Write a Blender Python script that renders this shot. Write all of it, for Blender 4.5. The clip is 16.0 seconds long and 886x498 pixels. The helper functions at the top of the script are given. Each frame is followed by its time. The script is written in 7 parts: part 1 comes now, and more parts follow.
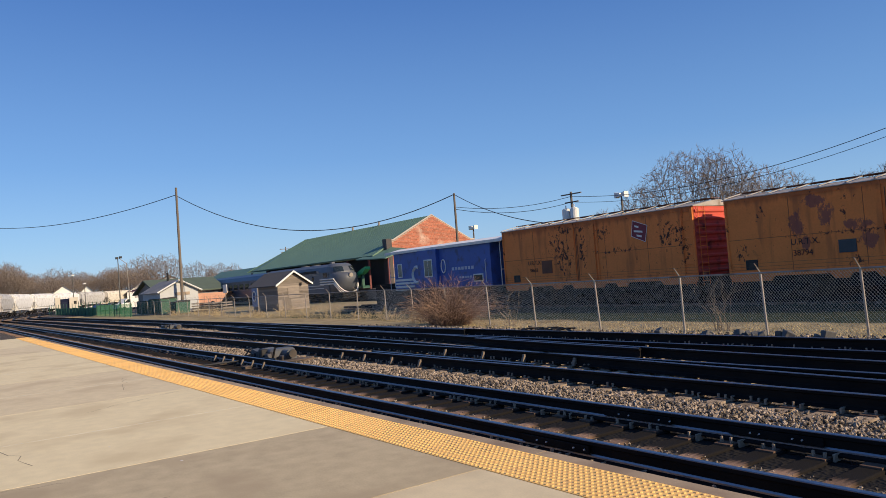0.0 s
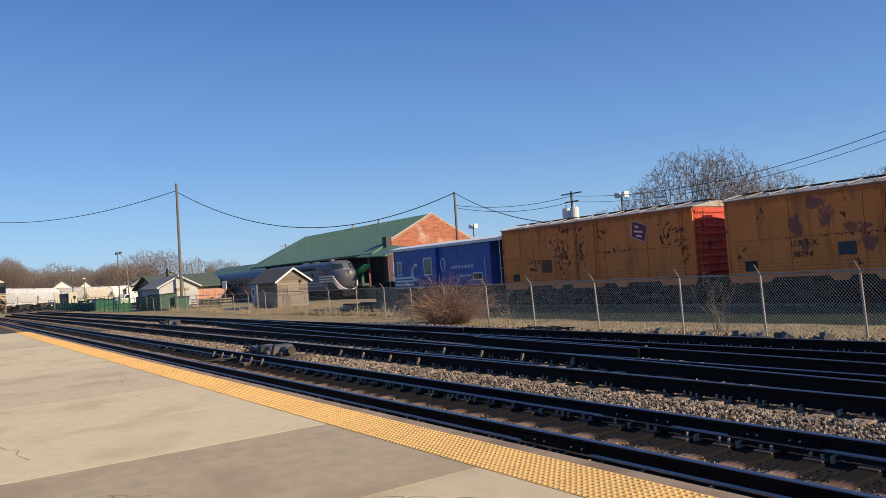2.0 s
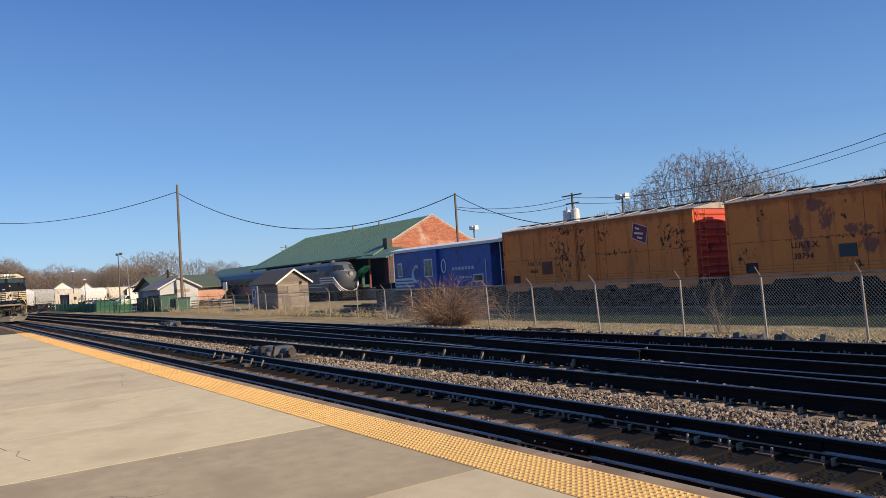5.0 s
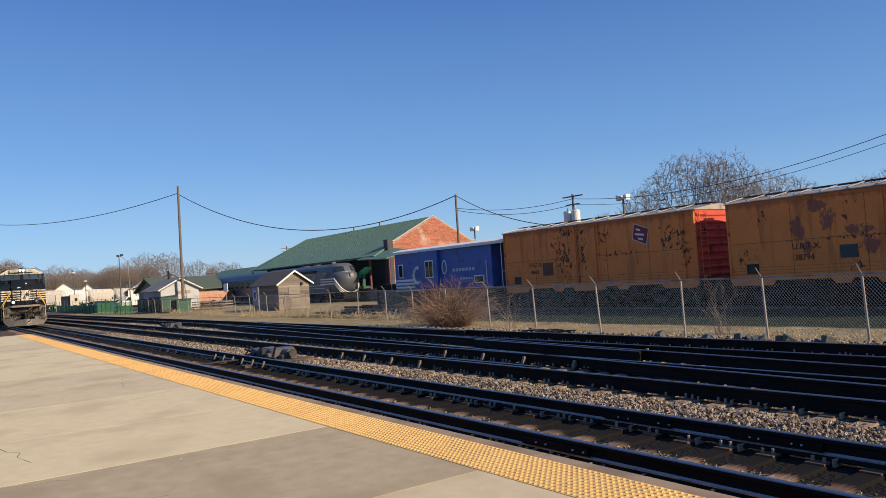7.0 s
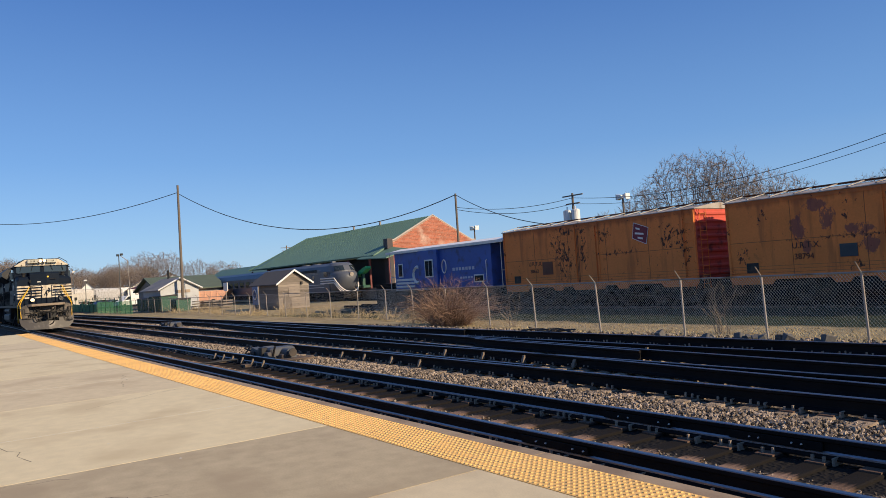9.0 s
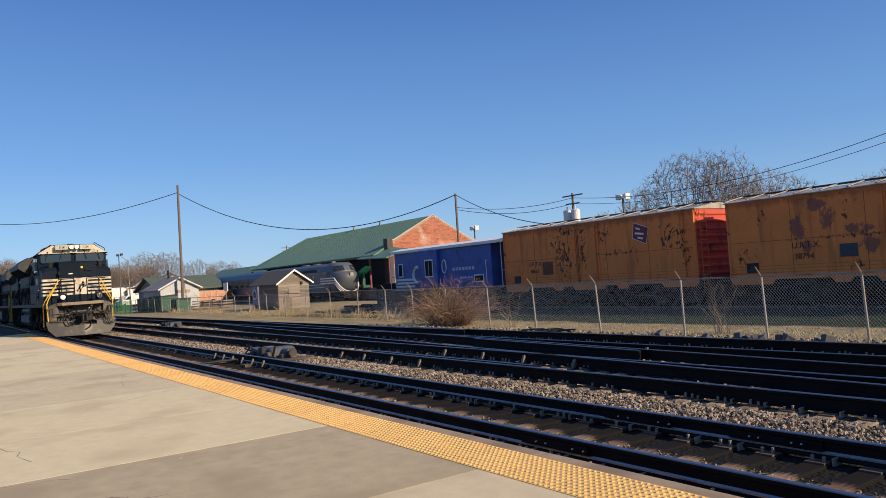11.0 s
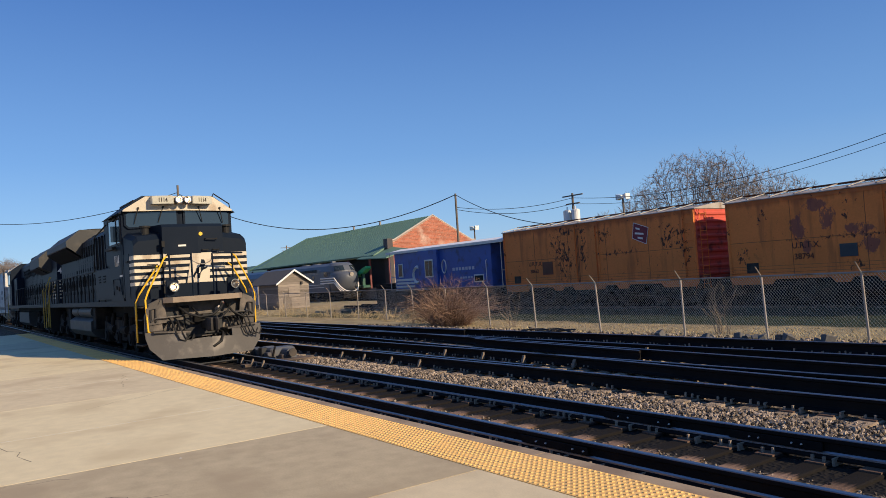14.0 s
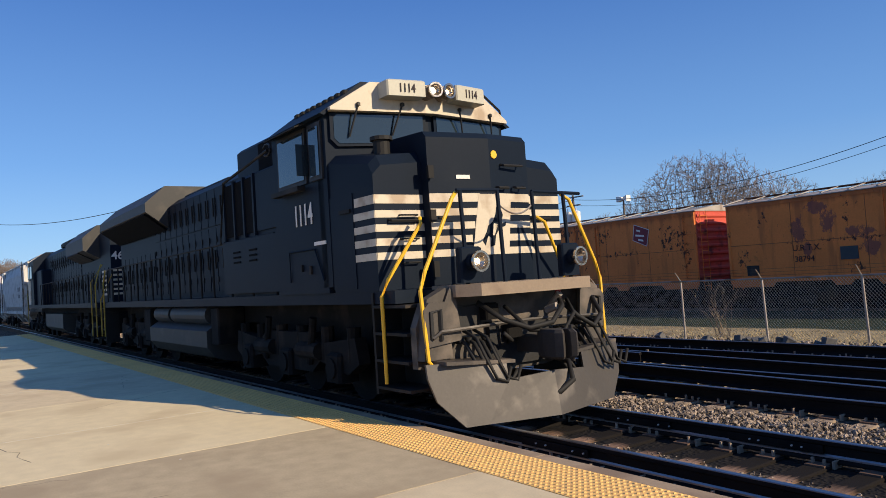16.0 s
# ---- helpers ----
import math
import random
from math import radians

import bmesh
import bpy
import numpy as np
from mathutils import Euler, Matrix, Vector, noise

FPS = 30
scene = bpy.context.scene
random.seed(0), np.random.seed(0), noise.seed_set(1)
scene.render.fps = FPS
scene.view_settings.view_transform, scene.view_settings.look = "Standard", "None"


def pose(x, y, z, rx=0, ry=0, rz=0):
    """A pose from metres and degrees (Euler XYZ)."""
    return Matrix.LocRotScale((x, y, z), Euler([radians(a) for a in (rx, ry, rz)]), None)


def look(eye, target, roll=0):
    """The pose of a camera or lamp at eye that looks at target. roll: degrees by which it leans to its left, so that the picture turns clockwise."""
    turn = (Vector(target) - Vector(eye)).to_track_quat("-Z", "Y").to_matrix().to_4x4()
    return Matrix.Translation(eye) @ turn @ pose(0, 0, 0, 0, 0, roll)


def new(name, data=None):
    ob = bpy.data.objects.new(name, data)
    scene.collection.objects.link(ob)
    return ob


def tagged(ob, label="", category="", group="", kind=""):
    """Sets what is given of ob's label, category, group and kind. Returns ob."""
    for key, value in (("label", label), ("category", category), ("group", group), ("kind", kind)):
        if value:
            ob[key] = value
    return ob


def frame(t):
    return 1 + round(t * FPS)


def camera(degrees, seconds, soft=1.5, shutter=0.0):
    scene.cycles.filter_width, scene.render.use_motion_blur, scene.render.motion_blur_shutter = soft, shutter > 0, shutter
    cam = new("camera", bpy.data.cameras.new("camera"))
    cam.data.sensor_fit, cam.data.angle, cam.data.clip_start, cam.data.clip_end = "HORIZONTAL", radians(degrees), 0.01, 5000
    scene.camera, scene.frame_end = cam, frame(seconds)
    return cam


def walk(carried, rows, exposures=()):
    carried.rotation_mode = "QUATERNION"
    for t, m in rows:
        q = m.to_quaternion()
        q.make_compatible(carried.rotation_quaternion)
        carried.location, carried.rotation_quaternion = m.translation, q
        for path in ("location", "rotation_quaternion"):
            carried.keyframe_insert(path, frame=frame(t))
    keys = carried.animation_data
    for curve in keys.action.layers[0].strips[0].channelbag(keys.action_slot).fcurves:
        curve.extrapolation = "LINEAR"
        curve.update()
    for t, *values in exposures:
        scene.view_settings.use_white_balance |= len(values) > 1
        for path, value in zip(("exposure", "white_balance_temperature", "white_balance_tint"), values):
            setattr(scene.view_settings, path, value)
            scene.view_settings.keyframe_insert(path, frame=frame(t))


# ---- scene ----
EYE = (0.0, 0.0, 1.677)
cam = camera(61.12, 16.0, soft=0.3)


def aim(yaw, pitch, lean):
    """The camera's pose: degrees from the +y way to the right, upwards, and of lean to its right."""
    a, b = radians(yaw), radians(pitch)
    way = Vector((math.sin(a) * math.cos(b), math.cos(a) * math.cos(b), math.sin(b)))
    return look(EYE, Vector(EYE) + way * 10, -lean)


walk(cam, [(t, aim(*a)) for t, *a in (
    (0.0, -55.029, 1.947, 4.401), (0.5, -55.047, 1.829, 3.979), (1.0, -55.021, 1.790, 3.913), (1.5, -55.018, 1.770, 3.856),
    (2.0, -55.018, 1.820, 3.870), (2.5, -55.030, 1.835, 3.850), (3.0, -55.050, 1.869, 3.785), (3.5, -55.045, 1.879, 3.778),
    (4.0, -55.040, 1.872, 3.764), (5.2, -55.060, 1.955, 3.800), (6.5, -55.088, 2.035, 3.844), (7.0, -55.105, 2.034, 3.825),
    (7.5, -55.109, 2.038, 3.850), (8.0, -55.106, 2.028, 3.830), (8.5, -55.093, 1.975, 3.846), (9.0, -55.093, 1.970, 3.846),
    (11.5, -55.093, 1.970, 3.846), (14.0, -55.093, 1.970, 3.846), (14.5, -55.095, 1.979, 3.780), (15.0, -55.089, 2.033, 3.820),
    (15.5, -55.090, 2.080, 3.780), (16.0, -55.120, 2.099, 3.690))],
    exposures=[(0.0, 0.15, 6950, 12), (13.5, 0.15, 6900, 12), (16.0, 0.19, 6650, 12)])

# ---- light: a clear winter sky and a low sun to the right, beyond the tracks ----
SUN_WAY = Vector((0.842, 0.318, 0.436)).normalized()
world = bpy.data.worlds.new("sky")
scene.world = world
world.use_nodes = True
nt = world.node_tree
sky = nt.nodes.new("ShaderNodeTexSky")
sky.sky_type, sky.sun_disc = "NISHITA", False
sky.sun_elevation = math.asin(SUN_WAY.z)
sky.sun_rotation = math.atan2(SUN_WAY.x, SUN_WAY.y)
sky.air_density, sky.dust_density, sky.ozone_density, sky.altitude = 1.0, 0.45, 5.5, 500
nt.nodes["Background"].inputs["Strength"].default_value = 0.114
tint = nt.nodes.new("ShaderNodeVectorMath")
tint.operation = "MULTIPLY"
tint.inputs[1].default_value = (0.80, 0.935, 1.045)
nt.links.new(sky.outputs["Color"], tint.inputs[0])
even = nt.nodes.new("ShaderNodeMix")
even.data_type = "RGBA"
even.inputs["Factor"].default_value = 0.66
pair = [k for k in even.inputs if k.type == "RGBA"]
nt.links.new(tint.outputs["Vector"], pair[0])
way_up, height, fade = nt.nodes.new("ShaderNodeTexCoord"), nt.nodes.new("ShaderNodeSeparateXYZ"), nt.nodes.new("ShaderNodeValToRGB")
nt.links.new(way_up.outputs["Generated"], height.inputs[0])
nt.links.new(height.outputs["Z"], fade.inputs[0])
stops = ((0.0, (0.31, 0.47, 0.70)), (0.07, (0.22, 0.40, 0.67)), (0.16, (0.13, 0.295, 0.61)), (0.35, (0.052, 0.16, 0.465)), (1.0, (0.05, 0.15, 0.44)))
while len(fade.color_ramp.elements) < len(stops):
    fade.color_ramp.elements.new(0.5)
for el, (pos, c) in zip(fade.color_ramp.elements, stops):
    el.position, el.color = pos, (*c, 1)
strong = nt.nodes.new("ShaderNodeVectorMath")
strong.operation = "SCALE"
strong.inputs["Scale"].default_value = 10.0
nt.links.new(fade.outputs["Color"], strong.inputs[0])
nt.links.new(strong.outputs["Vector"], pair[1])
nt.links.new([k for k in even.outputs if k.type == "RGBA"][0], nt.nodes["Background"].inputs["Color"])
sun_data = bpy.data.lights.new("sun", "SUN")
sun_data.energy, sun_data.angle, sun_data.color = 5.0, radians(0.5), (1.0, 0.84, 0.60)
sun = new("sun", sun_data)
sun.matrix_world = look(SUN_WAY * 100, (0, 0, 0))

# ---- materials ----
MATS = {}


def surface(name, col, rough=0.6, metal=0.0, var=0.18, scale=1.2, fine=30.0, bump=0.25, depth=0.004, dirt=None, dirt_amount=0.4,
            dirt_scale=2.0, rand=0.0, island=0.0, stretch=(1, 1, 1), spec=0.5):
    """A paint, wood, stone or metal: colour with two scales of variation, dirt patches and fine relief."""
    if name in MATS:
        return MATS[name]
    m = MATS[name] = bpy.data.materials.new(name)
    m.use_nodes = True
    n, lk = m.node_tree.nodes, m.node_tree.links
    b = n["Principled BSDF"]
    b.inputs["Roughness"].default_value, b.inputs["Metallic"].default_value = rough, metal
    b.inputs["Specular IOR Level"].default_value = spec
    tc, mp = n.new("ShaderNodeTexCoord"), n.new("ShaderNodeMapping")
    mp.inputs["Scale"].default_value = stretch
    lk.new(tc.outputs["Object"], mp.inputs["Vector"])

    def noise_at(s, detail=5.0):
        x = n.new("ShaderNodeTexNoise")
        x.inputs["Scale"].default_value, x.inputs["Detail"].default_value = s, detail
        lk.new(mp.outputs["Vector"], x.inputs["Vector"])
        return x.outputs["Fac"]

    def math_node(op, a, c):
        x = n.new("ShaderNodeMath")
        x.operation = op
        for i, v in enumerate((a, c)):
            if isinstance(v, (int, float)):
                x.inputs[i].default_value = v
            else:
                lk.new(v, x.inputs[i])
        return x.outputs[0]

    big, small = noise_at(scale), noise_at(fine)
    v = math_node("ADD", math_node("MULTIPLY", big, 2 * var), math_node("MULTIPLY", small, 1.2 * var))
    v = math_node("ADD", v, 1 - 1.6 * var)
    if rand:
        info = n.new("ShaderNodeObjectInfo")
        v = math_node("MULTIPLY", v, math_node("ADD", math_node("MULTIPLY", info.outputs["Random"], 2 * rand), 1 - rand))
    if island:
        geo = n.new("ShaderNodeNewGeometry")
        v = math_node("MULTIPLY", v, math_node("ADD", math_node("MULTIPLY", geo.outputs["Random Per Island"], 2 * island), 1 - island))
    mul = n.new("ShaderNodeVectorMath")
    mul.operation = "SCALE"
    mul.inputs[0].default_value = col[:3]
    lk.new(v, mul.inputs["Scale"])
    out = mul.outputs["Vector"]
    if dirt:
        ramp = n.new("ShaderNodeMapRange")
        ramp.inputs["From Min"].default_value, ramp.inputs["From Max"].default_value = 0.62 - 0.3 * dirt_amount, 0.78 - 0.3 * dirt_amount
        lk.new(noise_at(dirt_scale, 8.0), ramp.inputs["Value"])
        mix = n.new("ShaderNodeMix")
        mix.data_type = "RGBA"
        mix.inputs["B"].default_value = (*dirt[:3], 1)
        for i, s in enumerate(mix.inputs):
            if s.name == "A" and s.type == "RGBA":
                lk.new(out, s)
            if s.name == "B" and s.type == "RGBA":
                s.default_value = (*dirt[:3], 1)
        lk.new(ramp.outputs["Result"], mix.inputs["Factor"])
        out = [s for s in mix.outputs if s.type == "RGBA"][0]
    lk.new(out, b.inputs["Base Color"])
    if bump:
        bp = n.new("ShaderNodeBump")
        bp.inputs["Strength"].default_value, bp.inputs["Distance"].default_value = bump, depth
        lk.new(small, bp.inputs["Height"])
        lk.new(bp.outputs["Normal"], b.inputs["Normal"])
    return m


def glow(name, col, strength):
    m = MATS[name] = bpy.data.materials.new(name)
    m.use_nodes = True
    b = m.node_tree.nodes["Principled BSDF"]
    b.inputs["Base Color"].default_value = (*col, 1)
    b.inputs["Emission Color"].default_value = (*col, 1)
    b.inputs["Emission Strength"].default_value = strength
    return m


# ---- mesh builder ----
class Shape:
    """Collects solids, then links them as one mesh object."""

    def __init__(self):
        self.v, self.f = [], []

    def add(self, verts, faces):
        n = len(self.v)
        self.v += [tuple(p) for p in verts]
        self.f += [tuple(i + n for i in q) for q in faces]
        return self

    def box(self, x0, x1, y0, y1, z0, z1, m=None):
        vs = [Vector((x, y, z)) for z in (z0, z1) for y in (y0, y1) for x in (x0, x1)]
        if m is not None:
            vs = [m @ p for p in vs]
        return self.add(vs, [(0, 2, 3, 1), (4, 5, 7, 6), (0, 1, 5, 4), (2, 6, 7, 3), (0, 4, 6, 2), (1, 3, 7, 5)])

    def slab(self, x0, x1, y0, y1, z0, z1, c=0.02):
        """A box with its vertical corners and top edge chamfered."""
        def ring(e, z):
            return [(x0 + e + c, y0 + e, z), (x1 - e - c, y0 + e, z), (x1 - e, y0 + e + c, z), (x1 - e, y1 - e - c, z),
                    (x1 - e - c, y1 - e, z), (x0 + e + c, y1 - e, z), (x0 + e, y1 - e - c, z), (x0 + e, y0 + e + c, z)]
        return self.loft([ring(0, z0), ring(0, z1 - c), ring(c, z1)])

    def loft(self, rings, caps=True):
        k, n = len(rings[0]), len(rings)
        fs = [(r * k + i, r * k + (i + 1) % k, (r + 1) * k + (i + 1) % k, (r + 1) * k + i) for r in range(n - 1) for i in range(k)]
        if caps:
            fs += [tuple(reversed(range(k))), tuple((n - 1) * k + i for i in range(k))]
        return self.add([p for r in rings for p in r], fs)

    def prism(self, profile, a0, a1, axis="x"):
        """A profile drawn out along an axis. x: (y, z); y: (x, z); z: (x, y)."""
        def at(p, a):
            return {"x": (a, p[0], p[1]), "y": (p[0], a, p[1]), "z": (p[0], p[1], a)}[axis]
        return self.loft([[at(p, a0) for p in profile], [at(p, a1) for p in profile]])

    def rod(self, p, q, r, n=8, r2=None):
        return self.tube([p, q], r, n, r2)

    def tube(self, pts, r, n=6, r2=None):
        pts = [Vector(p) for p in pts]
        rings = []
        for i, p in enumerate(pts):
            w = (pts[min(i + 1, len(pts) - 1)] - pts[max(i - 1, 0)]).normalized()
            a = w.cross(Vector((0, 0, 1)) if abs(w.z) < 0.9 else Vector((1, 0, 0))).normalized()
            b = w.cross(a)
            rr = r if r2 is None else r + (r2 - r) * i / (len(pts) - 1)
            rings.append([p + rr * (math.cos(2 * math.pi * j / n) * a + math.sin(2 * math.pi * j / n) * b) for j in range(n)])
        return self.loft(rings)

    def disc(self, c, axis, r, h, n=20, hub=0.0):
        """A wheel-like solid of radius r and thickness h about c."""
        c, w = Vector(c), Vector(axis).normalized()
        return self.rod(c - w * h / 2, c + w * h / 2, r, n)

    def mesh(self, name, smooth=False):
        me = bpy.data.meshes.new(name)
        me.from_pydata(self.v, [], self.f)
        me.validate()
        bm = bmesh.new()
        bm.from_mesh(me)
        bmesh.ops.recalc_face_normals(bm, faces=bm.faces)
        if smooth:
            for q in bm.faces:
                q.smooth = True
        bm.to_mesh(me)
        bm.free()
        return me


def part(name, shape, material, parent=None, label="", at=None, smooth=False):
    ob = new(name, shape if isinstance(shape, bpy.types.Mesh) else shape.mesh(name, smooth))
    if material and not ob.data.materials:
        ob.data.materials.append(material)
    if parent:
        ob.parent = parent
    if at is not None:
        ob.matrix_basis = at
    if label:
        ob["label"] = label
    return ob


def thing(name, label, category, at=None, group="", kind=""):
    ob = new(name)
    ob.empty_display_size = 0.3
    if at is not None:
        ob.matrix_basis = at
    return tagged(ob, label, category, group, kind)


def lettering(name, text, size, at, material, parent, label="", thick=0.003, align="LEFT", bold=0.0):
    cu = bpy.data.curves.new(name, "FONT")
    cu.body, cu.size, cu.extrude, cu.align_x, cu.offset = text, size, thick, align, bold * size
    tmp = new(name + "_curve", cu)
    me = bpy.data.meshes.new_from_object(tmp.evaluated_get(bpy.context.evaluated_depsgraph_get()))
    bpy.data.objects.remove(tmp)
    me.materials.clear()
    return part(name, me, material, parent, label, at)


# ---- the line of the tracks ----
RAIL_TOP = -0.075
NEAR_Y = 6.13


def centre(x):
    u = min(max(-x / 100, 0), 1)
    return NEAR_Y + 0.6 * u * u * (3 - 2 * u)


BEND_X, BEND_R = -118.0, 215.0


def line(d, off=0.0):
    """Place and heading on the near track's middle, d metres back from x = 0, off metres to its far side."""
    if d < -BEND_X:
        x, y = -d, centre(-d)
        h = (centre(x + 0.5) - centre(x - 0.5))
        return Vector((x - off * h, y + off, 0)), math.atan(h)
    a = (d + BEND_X) / BEND_R
    y0 = centre(BEND_X)
    r = BEND_R - off
    return Vector((BEND_X - r * math.sin(a), y0 + BEND_R - r * math.cos(a), 0)), -a


foot_sheen = surface("sky_sheen_steel", (0.42, 0.42, 0.45), 0.42, 1.0, 0.15, 1.5, 40, 0.05)
steel_top = surface("polished_steel", (0.20, 0.21, 0.245), 0.34, 1.0, 0.1, 2, 60, 0.05)
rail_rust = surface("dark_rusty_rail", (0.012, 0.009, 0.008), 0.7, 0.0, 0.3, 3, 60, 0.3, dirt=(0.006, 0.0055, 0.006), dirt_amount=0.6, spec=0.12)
tie_wood = surface("weathered_creosoted_wood", (0.19, 0.13, 0.09), 0.9, 0, 0.35, 2, 40, 0.6, 0.01, dirt=(0.035, 0.028, 0.024), dirt_amount=0.55,
                   dirt_scale=3, rand=0.3, stretch=(4, 0.6, 4))


tie_near = surface("brown_weathered_tie", (0.25, 0.155, 0.105), 0.9, 0, 0.35, 2, 40, 0.6, 0.01, dirt=(0.11, 0.072, 0.052), dirt_amount=0.35, dirt_scale=3, rand=0.3, stretch=(4, 0.6, 4), spec=0.15)
tie_mid = surface("bleached_tie", (0.27, 0.205, 0.145), 0.9, 0, 0.3, 2, 40, 0.6, 0.01, dirt=(0.12, 0.088, 0.064), dirt_amount=0.45, dirt_scale=3, rand=0.3, stretch=(4, 0.6, 4), spec=0.15)


def darkened(m, start):
    """Blackened from a place along the tie onwards."""
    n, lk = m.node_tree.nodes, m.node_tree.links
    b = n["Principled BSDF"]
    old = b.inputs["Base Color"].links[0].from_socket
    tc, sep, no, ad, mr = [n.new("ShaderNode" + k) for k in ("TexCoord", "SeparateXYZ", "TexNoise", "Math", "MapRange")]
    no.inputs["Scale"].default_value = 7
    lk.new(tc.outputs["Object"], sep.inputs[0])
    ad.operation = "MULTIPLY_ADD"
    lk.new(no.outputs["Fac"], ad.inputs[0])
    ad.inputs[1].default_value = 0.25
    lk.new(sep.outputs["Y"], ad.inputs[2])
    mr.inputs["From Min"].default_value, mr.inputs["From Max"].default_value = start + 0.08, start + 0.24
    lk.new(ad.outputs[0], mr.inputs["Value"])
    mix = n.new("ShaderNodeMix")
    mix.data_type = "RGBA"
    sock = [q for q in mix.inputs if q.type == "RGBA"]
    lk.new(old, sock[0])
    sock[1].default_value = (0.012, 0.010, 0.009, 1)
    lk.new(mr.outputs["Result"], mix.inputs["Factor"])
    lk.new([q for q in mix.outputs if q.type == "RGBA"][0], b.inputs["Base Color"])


darkened(tie_near, 0.06)
faded_bolt = surface("bright_bolt_steel", (0.62, 0.60, 0.58), 0.5, 0.3, 0.1)
spike_pale = surface("sunlit_rusty_spikes", (0.33, 0.24, 0.17), 0.7, 0.1, 0.3, 6, 60, 0.3)
plate_rust = surface("rusty_tie_plate", (0.13, 0.075, 0.05), 0.75, 0.2, 0.3, 6, 60, 0.4)
concrete_a = surface("pale_worn_concrete", (0.72, 0.592, 0.358), 0.9, 0, 0.14, 5, 60, 0.35, 0.004, dirt=(0.61, 0.485, 0.285), dirt_amount=0.4, dirt_scale=0.8)
concrete_b = surface("grey_brown_concrete", (0.465, 0.369, 0.226), 0.9, 0, 0.25, 5, 50, 0.4, 0.004, dirt=(0.385, 0.295, 0.178), dirt_amount=0.4, dirt_scale=0.8)
concrete_c = surface("warm_grey_concrete", (0.645, 0.521, 0.323), 0.9, 0, 0.18, 5, 60, 0.35, 0.004, dirt=(0.55, 0.43, 0.262), dirt_amount=0.4, dirt_scale=0.8)
edge_brown = surface("grimy_brown_edge_stone", (0.36, 0.26, 0.165), 0.9, 0, 0.25, 3, 40, 0.4, dirt=(0.24, 0.165, 0.105), dirt_amount=0.5, dirt_scale=1.5)
joint_grey = surface("joint_filler", (0.60, 0.56, 0.49), 0.95, 0, 0.2, 4, 50)
tactile_yellow = surface("worn_yellow_tactile", (0.85, 0.505, 0.165), 0.75, 0, 0.12, 3, 50, 0.15, dirt=(0.64, 0.38, 0.145), dirt_amount=0.35, dirt_scale=2.5, rand=0.06)


